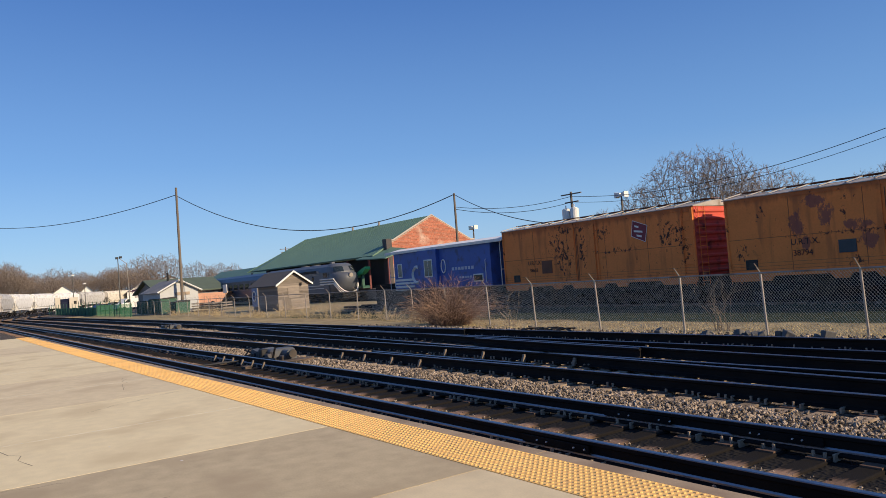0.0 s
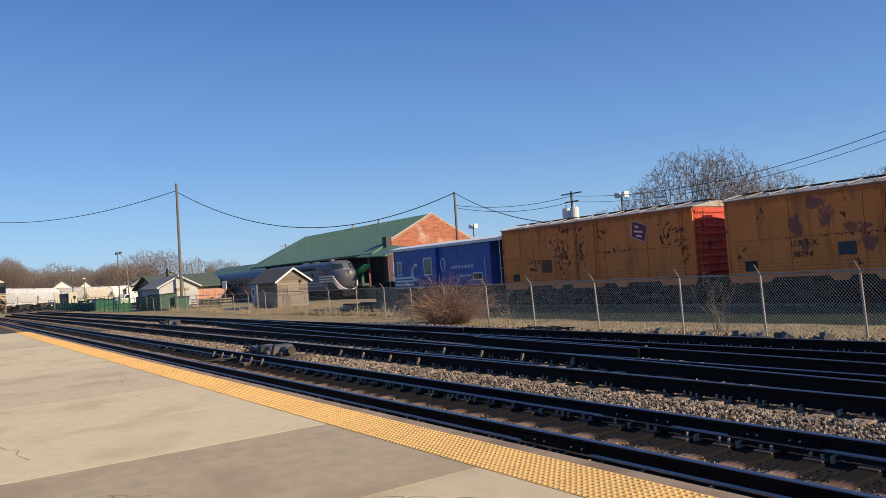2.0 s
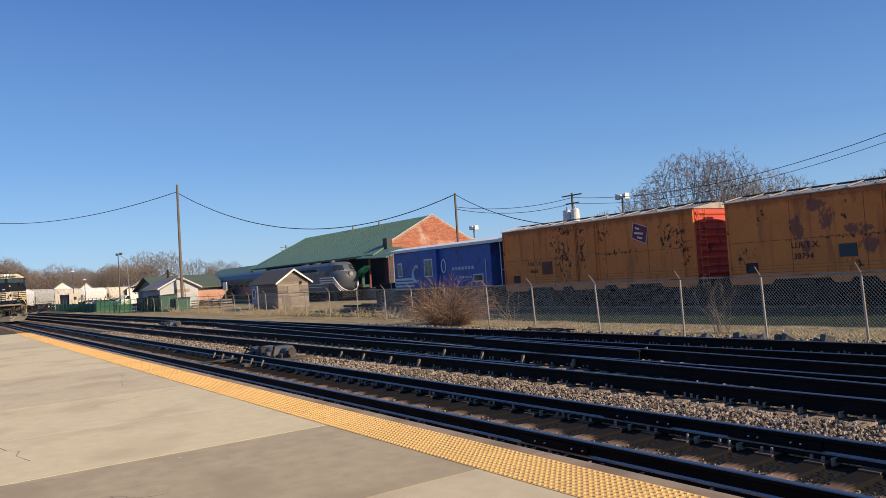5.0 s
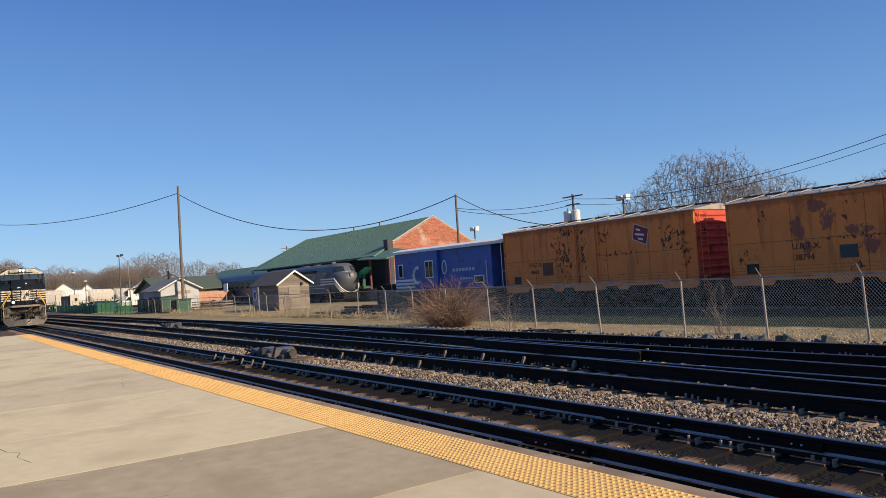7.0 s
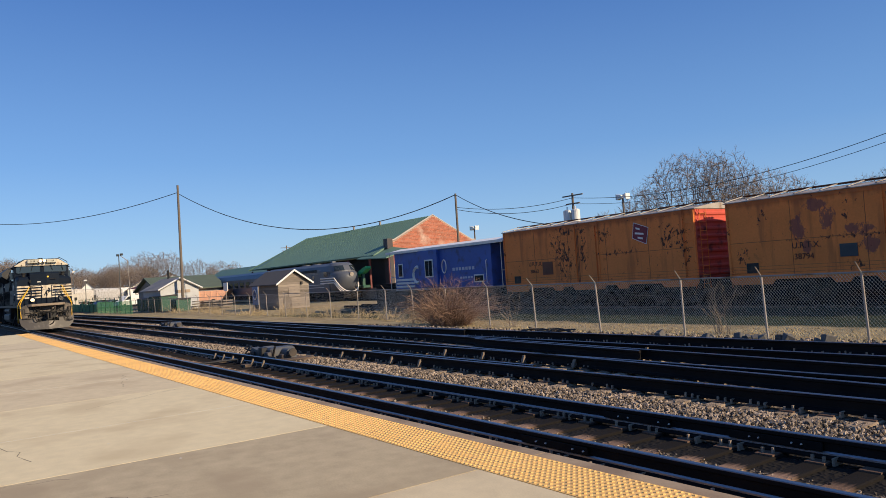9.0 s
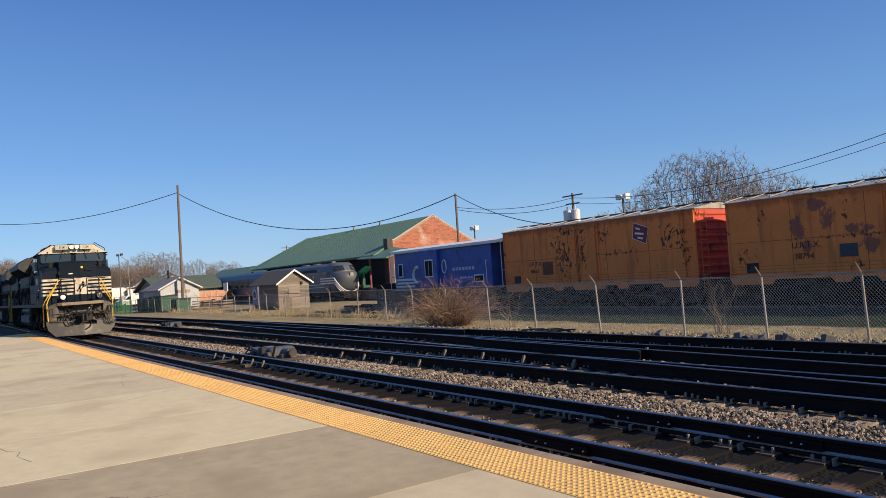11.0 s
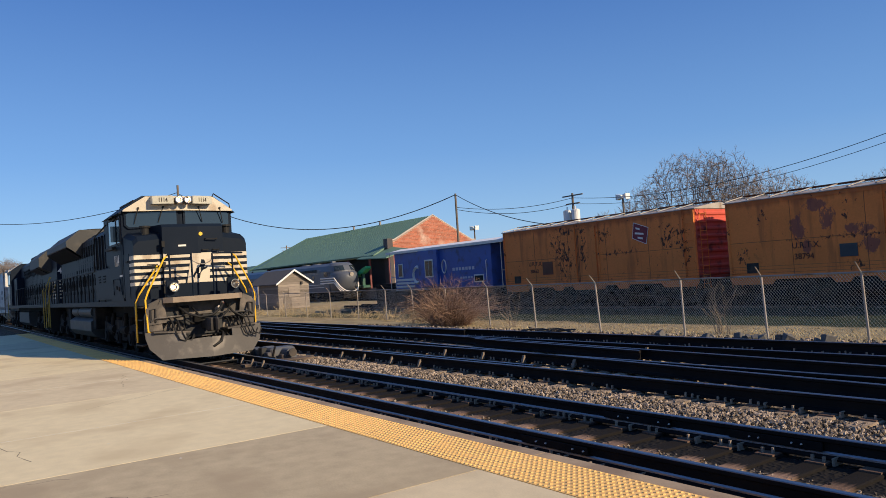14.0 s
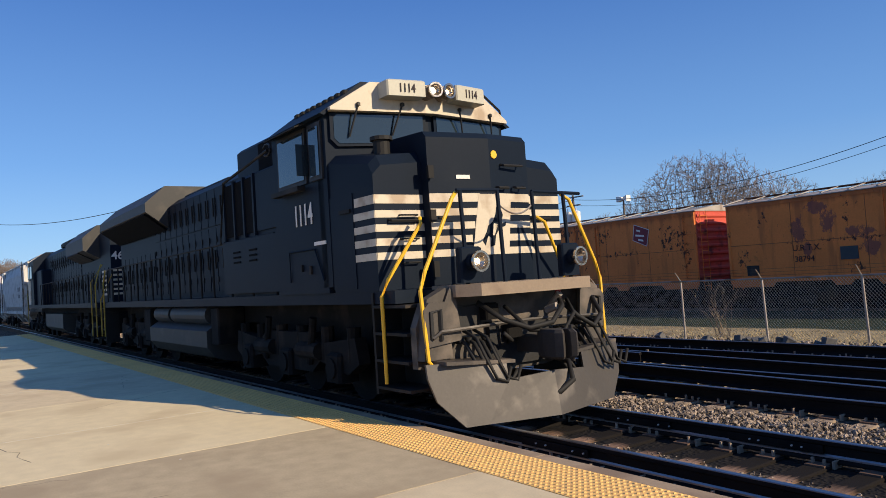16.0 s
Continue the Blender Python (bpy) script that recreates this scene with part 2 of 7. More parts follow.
def banded_ground():
    """Dry grass, gravel, a black railside strip, and painted shade by the parked cars."""
    m = bpy.data.materials.new("ballast_and_dry_grass")
    m.use_nodes = True
    n, lk = m.node_tree.nodes, m.node_tree.links
    b = n["Principled BSDF"]
    b.inputs["Roughness"].default_value = 0.95
    b.inputs["Specular IOR Level"].default_value = 0.2
    geo = n.new("ShaderNodeNewGeometry")
    sep = n.new("ShaderNodeSeparateXYZ")
    lk.new(geo.outputs["Position"], sep.inputs[0])

    def tex(kind, s, detail=6.0):
        x = n.new(kind)
        x.inputs["Scale"].default_value = s
        if kind == "ShaderNodeTexNoise":
            x.inputs["Detail"].default_value = detail
        lk.new(geo.outputs["Position"], x.inputs["Vector"])
        return x

    def ramp(val, stops):
        x = n.new("ShaderNodeValToRGB")
        e = x.color_ramp.elements
        while len(e) < len(stops):
            e.new(0.5)
        for el, (p, c) in zip(e, stops):
            el.position, el.color = p, (*c, 1)
        lk.new(val, x.inputs[0])
        return x.outputs[0]

    def mix(fac, a, c):
        x = n.new("ShaderNodeMix")
        x.data_type = "RGBA"
        sock = [s for s in x.inputs if s.type == "RGBA"]
        lk.new(a, sock[0]), lk.new(c, sock[1]), lk.new(fac, x.inputs["Factor"])
        return [s for s in x.outputs if s.type == "RGBA"][0]

    def rng(val, a, c):
        x = n.new("ShaderNodeMapRange")
        x.inputs["From Min"].default_value, x.inputs["From Max"].default_value = a, c
        lk.new(val, x.inputs["Value"])
        return x.outputs["Result"]

    def add(a, c, k):
        x = n.new("ShaderNodeMath")
        x.operation = "MULTIPLY_ADD"
        lk.new(c, x.inputs[0])
        x.inputs[1].default_value = k
        lk.new(a, x.inputs[2])
        return x.outputs[0]

    stones = ramp(tex("ShaderNodeTexVoronoi", 22).outputs["Color"], [(0.15, (0.035, 0.028, 0.023)), (0.5, (0.10, 0.078, 0.06)), (0.85, (0.20, 0.16, 0.12))])
    wobble = tex("ShaderNodeTexNoise", 0.5).outputs["Fac"]
    grass = ramp(tex("ShaderNodeTexNoise", 1.3, 10).outputs["Fac"], [(0.3, (0.18, 0.13, 0.065)), (0.5, (0.37, 0.28, 0.148)), (0.72, (0.50, 0.39, 0.22))])
    patch = ramp(tex("ShaderNodeTexNoise", 0.06, 4).outputs["Fac"], [(0.42, (0.36, 0.27, 0.145)), (0.6, (0.26, 0.22, 0.11))])
    half = n.new("ShaderNodeValue")
    half.outputs[0].default_value = 0.35
    grass = mix(half.outputs[0], grass, patch)
    # Darker green paints the parked cars' shade into the grass.
    shade_turf = ramp(tex("ShaderNodeTexNoise", 2.0, 8).outputs["Fac"], [(0.3, (0.012, 0.022, 0.010)), (0.7, (0.035, 0.045, 0.02))])
    shade_edge = rng(add(sep.outputs["Y"], tex("ShaderNodeTexNoise", 0.25).outputs["Fac"], 2.6), 21.0, 21.35)
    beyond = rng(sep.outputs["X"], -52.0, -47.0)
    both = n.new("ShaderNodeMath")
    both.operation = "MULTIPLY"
    lk.new(shade_edge, both.inputs[0]), lk.new(beyond, both.inputs[1])
    grass = mix(both.outputs[0], grass, shade_turf)
    edge = rng(add(sep.outputs["Y"], wobble, 1.6), 16.4, 17.0)
    far = rng(sep.outputs["X"], -122.0, -116.0)
    inv = n.new("ShaderNodeMath")
    inv.operation = "MULTIPLY"
    lk.new(edge, inv.inputs[0]), lk.new(far, inv.inputs[1])
    out = mix(inv.outputs[0], stones, grass)
    curve = n.new("ShaderNodeMapRange")
    curve.interpolation_type = "SMOOTHSTEP"
    curve.inputs["From Min"].default_value, curve.inputs["From Max"].default_value = 0.0, -100.0
    curve.inputs["To Min"].default_value, curve.inputs["To Max"].default_value = 0.0, -0.6
    lk.new(sep.outputs["X"], curve.inputs["Value"])
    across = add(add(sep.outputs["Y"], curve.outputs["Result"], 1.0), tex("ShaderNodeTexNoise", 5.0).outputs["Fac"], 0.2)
    dark_strip = n.new("ShaderNodeMath")
    dark_strip.operation = "MULTIPLY"
    lk.new(rng(across, 6.28, 6.34), dark_strip.inputs[0]), lk.new(rng(across, 7.12, 7.06), dark_strip.inputs[1])
    strip_black = n.new("ShaderNodeRGB")
    strip_black.outputs[0].default_value = (0.011, 0.0095, 0.009, 1)
    out = mix(dark_strip.outputs[0], out, strip_black.outputs[0])
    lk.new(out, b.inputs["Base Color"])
    bp = n.new("ShaderNodeBump")
    bp.inputs["Strength"].default_value, bp.inputs["Distance"].default_value = 0.8, 0.03
    lk.new(tex("ShaderNodeTexVoronoi", 22).outputs["Distance"], bp.inputs["Height"])
    lk.new(bp.outputs["Normal"], b.inputs["Normal"])
    return m


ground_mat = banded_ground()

# ---- ground: one sheet to the horizon ----
BALLAST_Z = -0.315


def ground_z(x, y):
    if x > BEND_X and y < 15.6:
        return BALLAST_Z
    if x > BEND_X and y < 17.2:
        return BALLAST_Z - 0.13 * (y - 15.6) / 1.6
    return -0.405 if x > BEND_X else BALLAST_Z


xs = [-2500, -1200, -600, -400] + list(range(-300, -120, 20)) + [-118.01, -117.9] + list(range(-110, 40, 10)) + [60, 120, 300, 900, 2500]
ys = [-2500, -900, -300, -100, -40, -14, 0, 4, 8, 12, 15.6, 16.2, 16.8, 17.2, 20, 24, 30, 40, 60, 100, 200, 400, 900, 2500]
gv = [(x, y, ground_z(x, y)) for y in ys for x in xs]
gf = [(r * len(xs) + c, r * len(xs) + c + 1, (r + 1) * len(xs) + c + 1, (r + 1) * len(xs) + c) for r in range(len(ys) - 1) for c in range(len(xs) - 1)]
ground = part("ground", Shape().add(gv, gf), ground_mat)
tagged(ground, "grey track ballast merging into flat dry winter grass", "ground", kind="structure")

# ---- platform ----
EDGE_Y = 4.62                       # the platform's edge at x = 0


def shift(x):
    return centre(x) - NEAR_Y


platform = thing("pavement", "worn concrete station platform with a yellow tactile edge", "platform", kind="structure")
SLAB_X = [14.0, 8.0, 2.6, -2.3, -5.2, -8.15, -13.72, -19.3, -24.9, -30.5, -36.1, -41.7, -46.6]
SLAB_Y = [-13.0, -6.2, 0.35, 3.85]
kinds = [concrete_a, concrete_c, concrete_a, concrete_c, concrete_b, concrete_a, concrete_c, concrete_a, concrete_a, concrete_c, concrete_a, concrete_a]


def slab_between(x0, x1, y0, y1, z0, z1, bend0, bend1):
    s0, s1 = shift(x0), shift(x1)
    c = 0.006
    lo = [(x0 + c, y0 + c + s0 * bend0, z0), (x1 - c, y0 + c + s1 * bend0, z0), (x1 - c, y1 - c + s1 * bend1, z0), (x0 + c, y1 - c + s0 * bend1, z0)]
    hi = [(x, y, z1) for x, y, z in lo]
    return Shape().loft([lo, hi])


for i in range(len(SLAB_X) - 1):
    for j in range(3):
        part("slab", slab_between(SLAB_X[i + 1], SLAB_X[i], SLAB_Y[j], SLAB_Y[j + 1], -0.3, 0.0, 0 if j < 2 else 0, 1 if j == 2 else 0), kinds[(i + (j < 2) * 0) % 12], platform)
    part("edge_stone", slab_between(SLAB_X[i + 1], SLAB_X[i], 4.46, EDGE_Y, -0.34, 0.0, 1, 1), edge_brown, platform)
fill = Shape()
fill.box(-46.5, 13.9, -12.9, 4.6, -0.4, -0.012)
part("joint_bed", fill, joint_grey, platform)

crack_dark = surface("crack_dirt", (0.20, 0.155, 0.11), 0.95)
for x0, y0, x1, y1, seed in ((-7.2, 0.6, -6.6, 1.6, 1), (-8.0, 1.1, -8.1, -0.4, 2), (-6.9, 1.2, -5.4, 1.5, 3), (-15.0, 3.0, -17.2, 3.5, 4), (-11.9, 0.4, -9.1, 0.9, 5), (-5.2, 2.6, -4.6, 3.3, 6), (-16.5, -0.5, -14.2, 0.6, 7), (-12.6, 1.9, -13.6, 3.6, 8)):
    q = random.Random(seed)
    pts = [(x0 + (x1 - x0) * i / 12 + q.gauss(0, 0.045), y0 + (y1 - y0) * i / 12 + q.gauss(0, 0.035)) for i in range(13)]
    cr_ = Shape()
    for (a, b), (c, d) in zip(pts, pts[1:]):
        n_ = Vector((b - d, c - a)).normalized() * q.uniform(0.002, 0.006)
        cr_.add([(a - n_.x, b - n_.y, 0.0008), (c - n_.x, d - n_.y, 0.0008), (c + n_.x, d + n_.y, 0.0008), (a + n_.x, b + n_.y, 0.0008)], [(0, 1, 2, 3)])
    part("crack", cr_, crack_dark, platform, "hairline crack in the concrete")
for x in (-10.7, -16.4, -22.1, -27.7):
    part("score_line", Shape().box(x - 0.005, x + 0.005, -12.8, 3.84, -0.01, 0.0009), joint_grey, platform)
for x, y, r, k in ((-4.75, 2.75, 0.10, 1), (-6.2, 1.0, 0.03, 2), (-7.9, 2.1, 0.025, 3), (-9.4, 1.7, 0.02, 4)):
    q = random.Random(k)
    blot = Shape().prism([(x + r * q.uniform(0.5, 1.2) * math.cos(radians(30 * i)), y + 0.6 * r * q.uniform(0.5, 1.2) * math.sin(radians(30 * i))) for i in range(12)], -0.01, 0.001, "z")
    part("patch", blot, joint_grey, platform, "small pale mortar patch")

dome = Shape()
dome.box(-0.302, 0.302, 0.002, 0.603, -0.03, 0.004)
for i in range(10):
    for j in range(10):
        cx, cy = -0.27 + 0.06 * i, 0.03 + 0.06 * j
        dome.loft([[(cx + r * math.cos(a * math.pi / 3), cy + r * math.sin(a * math.pi / 3), z) for a in range(6)] for r, z in ((0.0165, 0.004), (0.012, 0.0115), (0.006, 0.013))])
tile_mesh = dome.mesh("tactile_tile")
for i in range(86):
    x = 5.0 - 0.605 * i
    ob = part("tile", tile_mesh, tactile_yellow, platform, at=pose(x, 3.85 + shift(x), 0.0, 0, 0, math.degrees(math.atan(shift(x + .5) - shift(x - .5)))))

# ---- tracks ----
RAIL_PROFILE = [(-0.07, 0), (0.07, 0), (0.07, 0.012), (0.016, 0.032), (0.010, 0.05), (0.010, 0.115), (0.036, 0.128), (0.037, 0.152),
                (0.028, 0.16), (-0.028, 0.16), (-0.037, 0.152), (-0.036, 0.128), (-0.010, 0.115), (-0.010, 0.05), (-0.016, 0.032), (-0.07, 0.012)]
RAIL_PROFILE = [(a, 1.22 * z) for a, z in RAIL_PROFILE]
FOOT = RAIL_TOP - 0.195


def rail_shape(off, d0, d1, step=2.0, profile=RAIL_PROFILE):
    rings = []
    d = d0
    while d <= d1 + 1e-6:
        p, h = line(d, off) if d >= 0 else (Vector((-d, NEAR_Y + off, 0)), 0.0)
        side = Vector((-math.sin(h), math.cos(h), 0))
        rings.append([p + side * a + Vector((0, 0, FOOT + z)) for a, z in profile])
        d += step
    return Shape().loft(rings)


TIE = Shape().loft([[(-0.115, -1.3, -0.17), (0.115, -1.3, -0.17), (0.115, 1.3, -0.17), (-0.115, 1.3, -0.17)],
                         [(-0.115, -1.3, -0.01), (0.115, -1.3, -0.01), (0.115, 1.3, -0.01), (-0.115, 1.3, -0.01)],
                         [(-0.10, -1.285, 0.0), (0.10, -1.285, 0.0), (0.10, 1.285, 0.0), (-0.10, 1.285, 0.0)]])
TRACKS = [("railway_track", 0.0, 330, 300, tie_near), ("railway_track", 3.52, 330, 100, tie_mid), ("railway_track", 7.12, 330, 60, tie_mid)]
for name, off, length, count, tie_mat in TRACKS:
    tie_mesh = TIE.mesh("tie")
    tr = thing(name, "rusty railway track on weathered wooden ties in grey ballast", "railway track", kind="structure")
    for s in (-0.7525, 0.7525):
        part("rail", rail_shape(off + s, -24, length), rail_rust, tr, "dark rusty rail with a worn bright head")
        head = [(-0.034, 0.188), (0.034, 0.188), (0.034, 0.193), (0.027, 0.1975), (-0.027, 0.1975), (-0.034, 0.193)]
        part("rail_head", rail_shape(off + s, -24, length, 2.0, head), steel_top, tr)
        # Bright strip added at the web's base for the sky's sheen.
        sheen_profile = [(-0.012, 0.066), (-0.027, 0.052), (-0.027, 0.036), (-0.012, 0.040)]
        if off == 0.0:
            part("rail_foot", rail_shape(off + s, -24, length, 2.0, sheen_profile), foot_sheen, tr, "bright strip standing in for sky sheen on the rail foot")
    rnd = random.Random(3)
    rest = Shape()
    plates, spikes = Shape(), Shape()
    n_ties = int((length + 12) / 0.495)
    for i in range(n_ties):
        d = -12 + 0.495 * i
        p, h = line(d, off) if d >= 0 else (Vector((-d, NEAR_Y + off, 0)), 0.0)
        m = Matrix.Translation(p + Vector((rnd.uniform(-.03, .03), rnd.uniform(-.05, .05), FOOT - 0.012 + rnd.uniform(-.012, 0)))) @ Matrix.Rotation(h + rnd.uniform(-.015, .015), 4, "Z")
        if d > 2 and i < count * 0.5 + 30:
            part("tie", tie_mesh, tie_mat, tr, at=m)
        else:
            rest.box(-0.115, 0.115, -1.3, 1.3, -0.17, 0, m)
        if 0 < d < 60:
            for s in (-0.7525, 0.7525):
                plates.box(-0.095, 0.095, s - 0.18, s + 0.18, 0.0, 0.016, m)
                for e in (-0.1, 0.1):
                    for g in (-0.055, 0.055):
                        if rnd.random() < 0.8:
                            hgt = 0.05 + 0.03 * rnd.random()
                            spikes.box(g - 0.011, g + 0.011, s + e - 0.014, s + e + 0.014, 0.0, hgt, m)
                if rnd.random() < 0.5:
                    spikes.box(0.12, 0.145, s - 0.09, s + 0.07, -0.02, 0.05, m)
    o = part("ties_beyond", rest, tie_wood, tr)
    o["kind"] = "stuff"
    o = part("tie_plates", plates, plate_rust, tr)
    o["kind"] = "stuff"
    o = part("spikes", spikes, spike_pale, tr)
    o["kind"] = "stuff"


# ---- joint bars with pale bolts on the near track ----
bolt_mesh = Shape().rod((0, -0.02, 0), (0, 0.0, 0), 0.009, 8).mesh("bolt")
for off, x0, xs_b in ((-0.7525, -6.4, (-6.15, -6.0, -5.6, -5.45)), (0.7525, -6.6, (-6.35, -6.2, -5.75, -5.6)), (0.7525, -4.85, (-4.6, -4.5, -4.15, -4.05))):
    bar = thing("joint_bar", "dark steel rail joint bar with pale bolts", "joint bar", pose(x0, NEAR_Y + off - 0.026, FOOT + 0.105), group="rail joint bars")
    part("plate", Shape().slab(0.0, 1.0, -0.012, 0.012, -0.04, 0.04, 0.004), rail_rust, bar)
    for x in xs_b:
        part("bolt", bolt_mesh, faded_bolt, bar, at=pose(x - x0, -0.008, 0.0))

# ---- crossover between the middle and the far track ----
def lead_rail(x, extra):
    return min(3.77 + 0.0735 * (-4.66 - x), 6.3675) + extra


def bent_rail(offset, x0, x1, profile=RAIL_PROFILE):
    rings, x = [], x0
    while x > x1 - 1e-6:
        y = centre(min(x, 0)) + offset(x)
        rings.append([(x, y + a, FOOT + z) for a, z in profile])
        x -= 1.0
    return Shape().loft(rings)


crossover = thing("crossover_track", "rusty crossover rails and guard rails on long bleached ties", "railway track", kind="structure")
for extra in (0.0, 1.505):
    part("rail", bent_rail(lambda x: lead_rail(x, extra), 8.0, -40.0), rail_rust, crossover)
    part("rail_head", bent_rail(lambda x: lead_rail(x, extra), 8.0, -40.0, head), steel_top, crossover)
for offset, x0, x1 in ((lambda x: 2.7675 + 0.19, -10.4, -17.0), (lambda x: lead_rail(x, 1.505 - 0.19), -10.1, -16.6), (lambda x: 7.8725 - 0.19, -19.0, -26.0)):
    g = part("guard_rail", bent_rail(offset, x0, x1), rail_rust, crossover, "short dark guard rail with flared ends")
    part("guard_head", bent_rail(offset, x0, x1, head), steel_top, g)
long_tie = TIE.mesh("long_tie")
rnd = random.Random(31)
for i in range(88):
    x = 2.0 - 0.495 * i
    part("long_tie", long_tie, tie_mid, crossover, at=pose(x + rnd.uniform(-.02, .02), centre(min(x, 0)) + 5.32, FOOT - 0.017 - 0.006 * rnd.random()) @ Matrix.Diagonal((1, 0.52, 1, 1)))


# ---- loose ballast stones ----
def stones(name, label, areas, seed, mat):
    rng = np.random.default_rng(seed)
    base = np.array([(1, 0, 0), (-1, 0, 0), (0, 1, 0), (0, -1, 0), (0, 0, 1), (0, 0, -1)], float)
    faces = np.array([(0, 2, 4), (2, 1, 4), (1, 3, 4), (3, 0, 4), (2, 0, 5), (1, 2, 5), (3, 1, 5), (0, 3, 5)])
    vs, n = [], 0
    for x0, x1, y0, y1, count, size in areas:
        x = x1 - (x1 - x0) * rng.random(count) ** 1.5
        y = rng.uniform(y0, y1, count) + np.array([shift(a) for a in x])
        q = np.linalg.qr(rng.normal(size=(count, 3, 3)))[0]
        r = size * rng.uniform(0.6, 1.5, (count, 1, 1)) * rng.uniform(0.6, 1.3, (count, 6, 1))
        sq = rng.uniform(0.55, 1.0, (count, 1, 3))
        v = np.einsum("nij,nkj->nki", q, base[None] * r * sq)
        v += np.stack([x, y, BALLAST_Z + rng.uniform(0.0, 0.035, count)], 1)[:, None]
        vs.append(v.reshape(-1, 3))
        n += count
    v = np.concatenate(vs)
    f = (faces[None] + 6 * np.arange(n)[:, None, None]).reshape(-1, 3)
    me = bpy.data.meshes.new(name)
    me.from_pydata(v.tolist(), [], f.tolist())
    ob = part(name, me, mat)
    return tagged(ob, label, "gravel", kind="stuff")


stone_mat = surface("grey_tan_crushed_stone", (0.245, 0.19, 0.142), 0.9, 0, 0.15, 6, 60, 0.3, island=0.9)
stones("ballast", "loose crushed grey and tan stone between the tracks",
       [(-16, 1.5, 7.02, 8.56, 16000, 0.027), (-45, -14, 7.02, 8.56, 9000, 0.034), (-60, -38, 10.6, 12.4, 2500, 0.045), (-30, 2, 14.2, 16.2, 4500, 0.045), (-24, 2, 5.4, 6.2, 3000, 0.016), (-45, -24, 5.4, 6.2, 2500, 0.020)], 7, stone_mat)

# ---- shared paints ----
GROUND = -0.405
galvanised = surface("galvanised_steel", (0.34, 0.30, 0.26), 0.6, 0.4, 0.2, 4, 50, 0.1, dirt=(0.22, 0.14, 0.09), dirt_amount=0.35)
wire_grey = surface("glint_pale_wire", (0.66, 0.57, 0.45), 0.6, 0.0, 0.1, spec=0.2)
barb_dark = surface("rusty_barbed_wire", (0.07, 0.055, 0.045), 0.8)
black_iron = surface("black_iron", (0.018, 0.018, 0.019), 0.6, 0.3, 0.3, 5, 50, 0.2, dirt=(0.06, 0.045, 0.035), dirt_amount=0.3)
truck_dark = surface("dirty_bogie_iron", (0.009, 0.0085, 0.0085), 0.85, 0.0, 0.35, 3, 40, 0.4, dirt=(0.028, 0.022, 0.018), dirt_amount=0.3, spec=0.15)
wheel_steel = surface("worn_wheel_steel", (0.022, 0.018, 0.016), 0.6, 0.2, 0.25, 4, 40, 0.2)
car_rust = surface("brown_rust", (0.17, 0.065, 0.035), 0.85, 0, 0.35, 2, 30, 0.4)
car_red = surface("faded_red_paint", (0.52, 0.075, 0.045), 0.8, 0, 0.25, 1.2, 30, 0.25, dirt=(0.14, 0.03, 0.025), dirt_amount=0.3)
roof_pale = surface("bleached_roof_metal", (0.40, 0.35, 0.30), 0.6, 0.3, 0.25, 1.5, 30, 0.2, dirt=(0.23, 0.16, 0.11), dirt_amount=0.4)
lettering_black = surface("faded_black_lettering", (0.03, 0.02, 0.02), 0.8)
crimson = surface("faded_crimson", (0.22, 0.03, 0.04), 0.7, 0, 0.2, 3)
faded_white = surface("faded_white", (0.72, 0.68, 0.62), 0.7, 0, 0.15, 3)
teal_paint = surface("faded_teal_plate", (0.045, 0.055, 0.06), 0.7, 0, 0.2, 3)
caboose_blue = surface("deep_blue_paint", (0.03, 0.085, 0.33), 0.5, 0, 0.2, 0.9, 30, 0.15, dirt=(0.03, 0.05, 0.14), dirt_amount=0.3)
dark_glass = surface("dark_window_glass", (0.02, 0.028, 0.032), 0.08, 0, 0.1, bump=0.0)
mortar = surface("pale_mortar", (0.44, 0.30, 0.23), 0.95)
roof_green = surface("green_metal_roof", (0.105, 0.19, 0.13), 0.6, 0.0, 0.15, 0.5, 20, 0.1)
timber_grey = surface("bare_grey_boards", (0.21, 0.175, 0.145), 0.9, 0, 0.3, 2, 30, 0.5, 0.01, rand=0.38, stretch=(1, 1, 6))
dark_shingle = surface("dark_shingles", (0.085, 0.075, 0.068), 0.9, 0, 0.3, 3, 30, 0.5, 0.01)
trim_white = surface("white_trim_paint", (0.74, 0.72, 0.68), 0.6, 0, 0.1, 3)
wall_white = surface("pale_siding_paint", (0.44, 0.45, 0.46), 0.7, 0, 0.12, 2)
wood_pole = surface("weathered_pole_wood", (0.15, 0.12, 0.095), 0.9, 0, 0.3, 2, 40, 0.5, stretch=(4, 4, 0.3))
bark = surface("grey_brown_bark", (0.20, 0.155, 0.125), 0.95, 0, 0.25, 3, 30, 0.3)
# Reddish twigs, lightened to put distant haze into the colour.
bark_red = surface("hazed_reddish_twigs", (0.27, 0.195, 0.165), 0.95, 0, 0.25, 3, 30, 0.3)
loco_grey = surface("satin_grey_paint", (0.085, 0.092, 0.108), 0.5, 0.0, 0.15, 1, 30, 0.05)
coach_blue = surface("weathered_blue_grey_paint", (0.05, 0.075, 0.115), 0.4, 0.2, 0.2, 1, 30, 0.05)
green_paint = surface("bright_green_paint", (0.02, 0.32, 0.12), 0.5, 0, 0.15, 2)
fabric_green = surface("green_privacy_fabric", (0.03, 0.15, 0.075), 0.85, 0, 0.25, 1.5, 30)
safety_orange = surface("faded_safety_orange", (0.90, 0.48, 0.30), 0.65, 0, 0.2, 1.5)
bin_green = surface("dark_green_steel", (0.012, 0.075, 0.045), 0.55, 0, 0.2, 2)


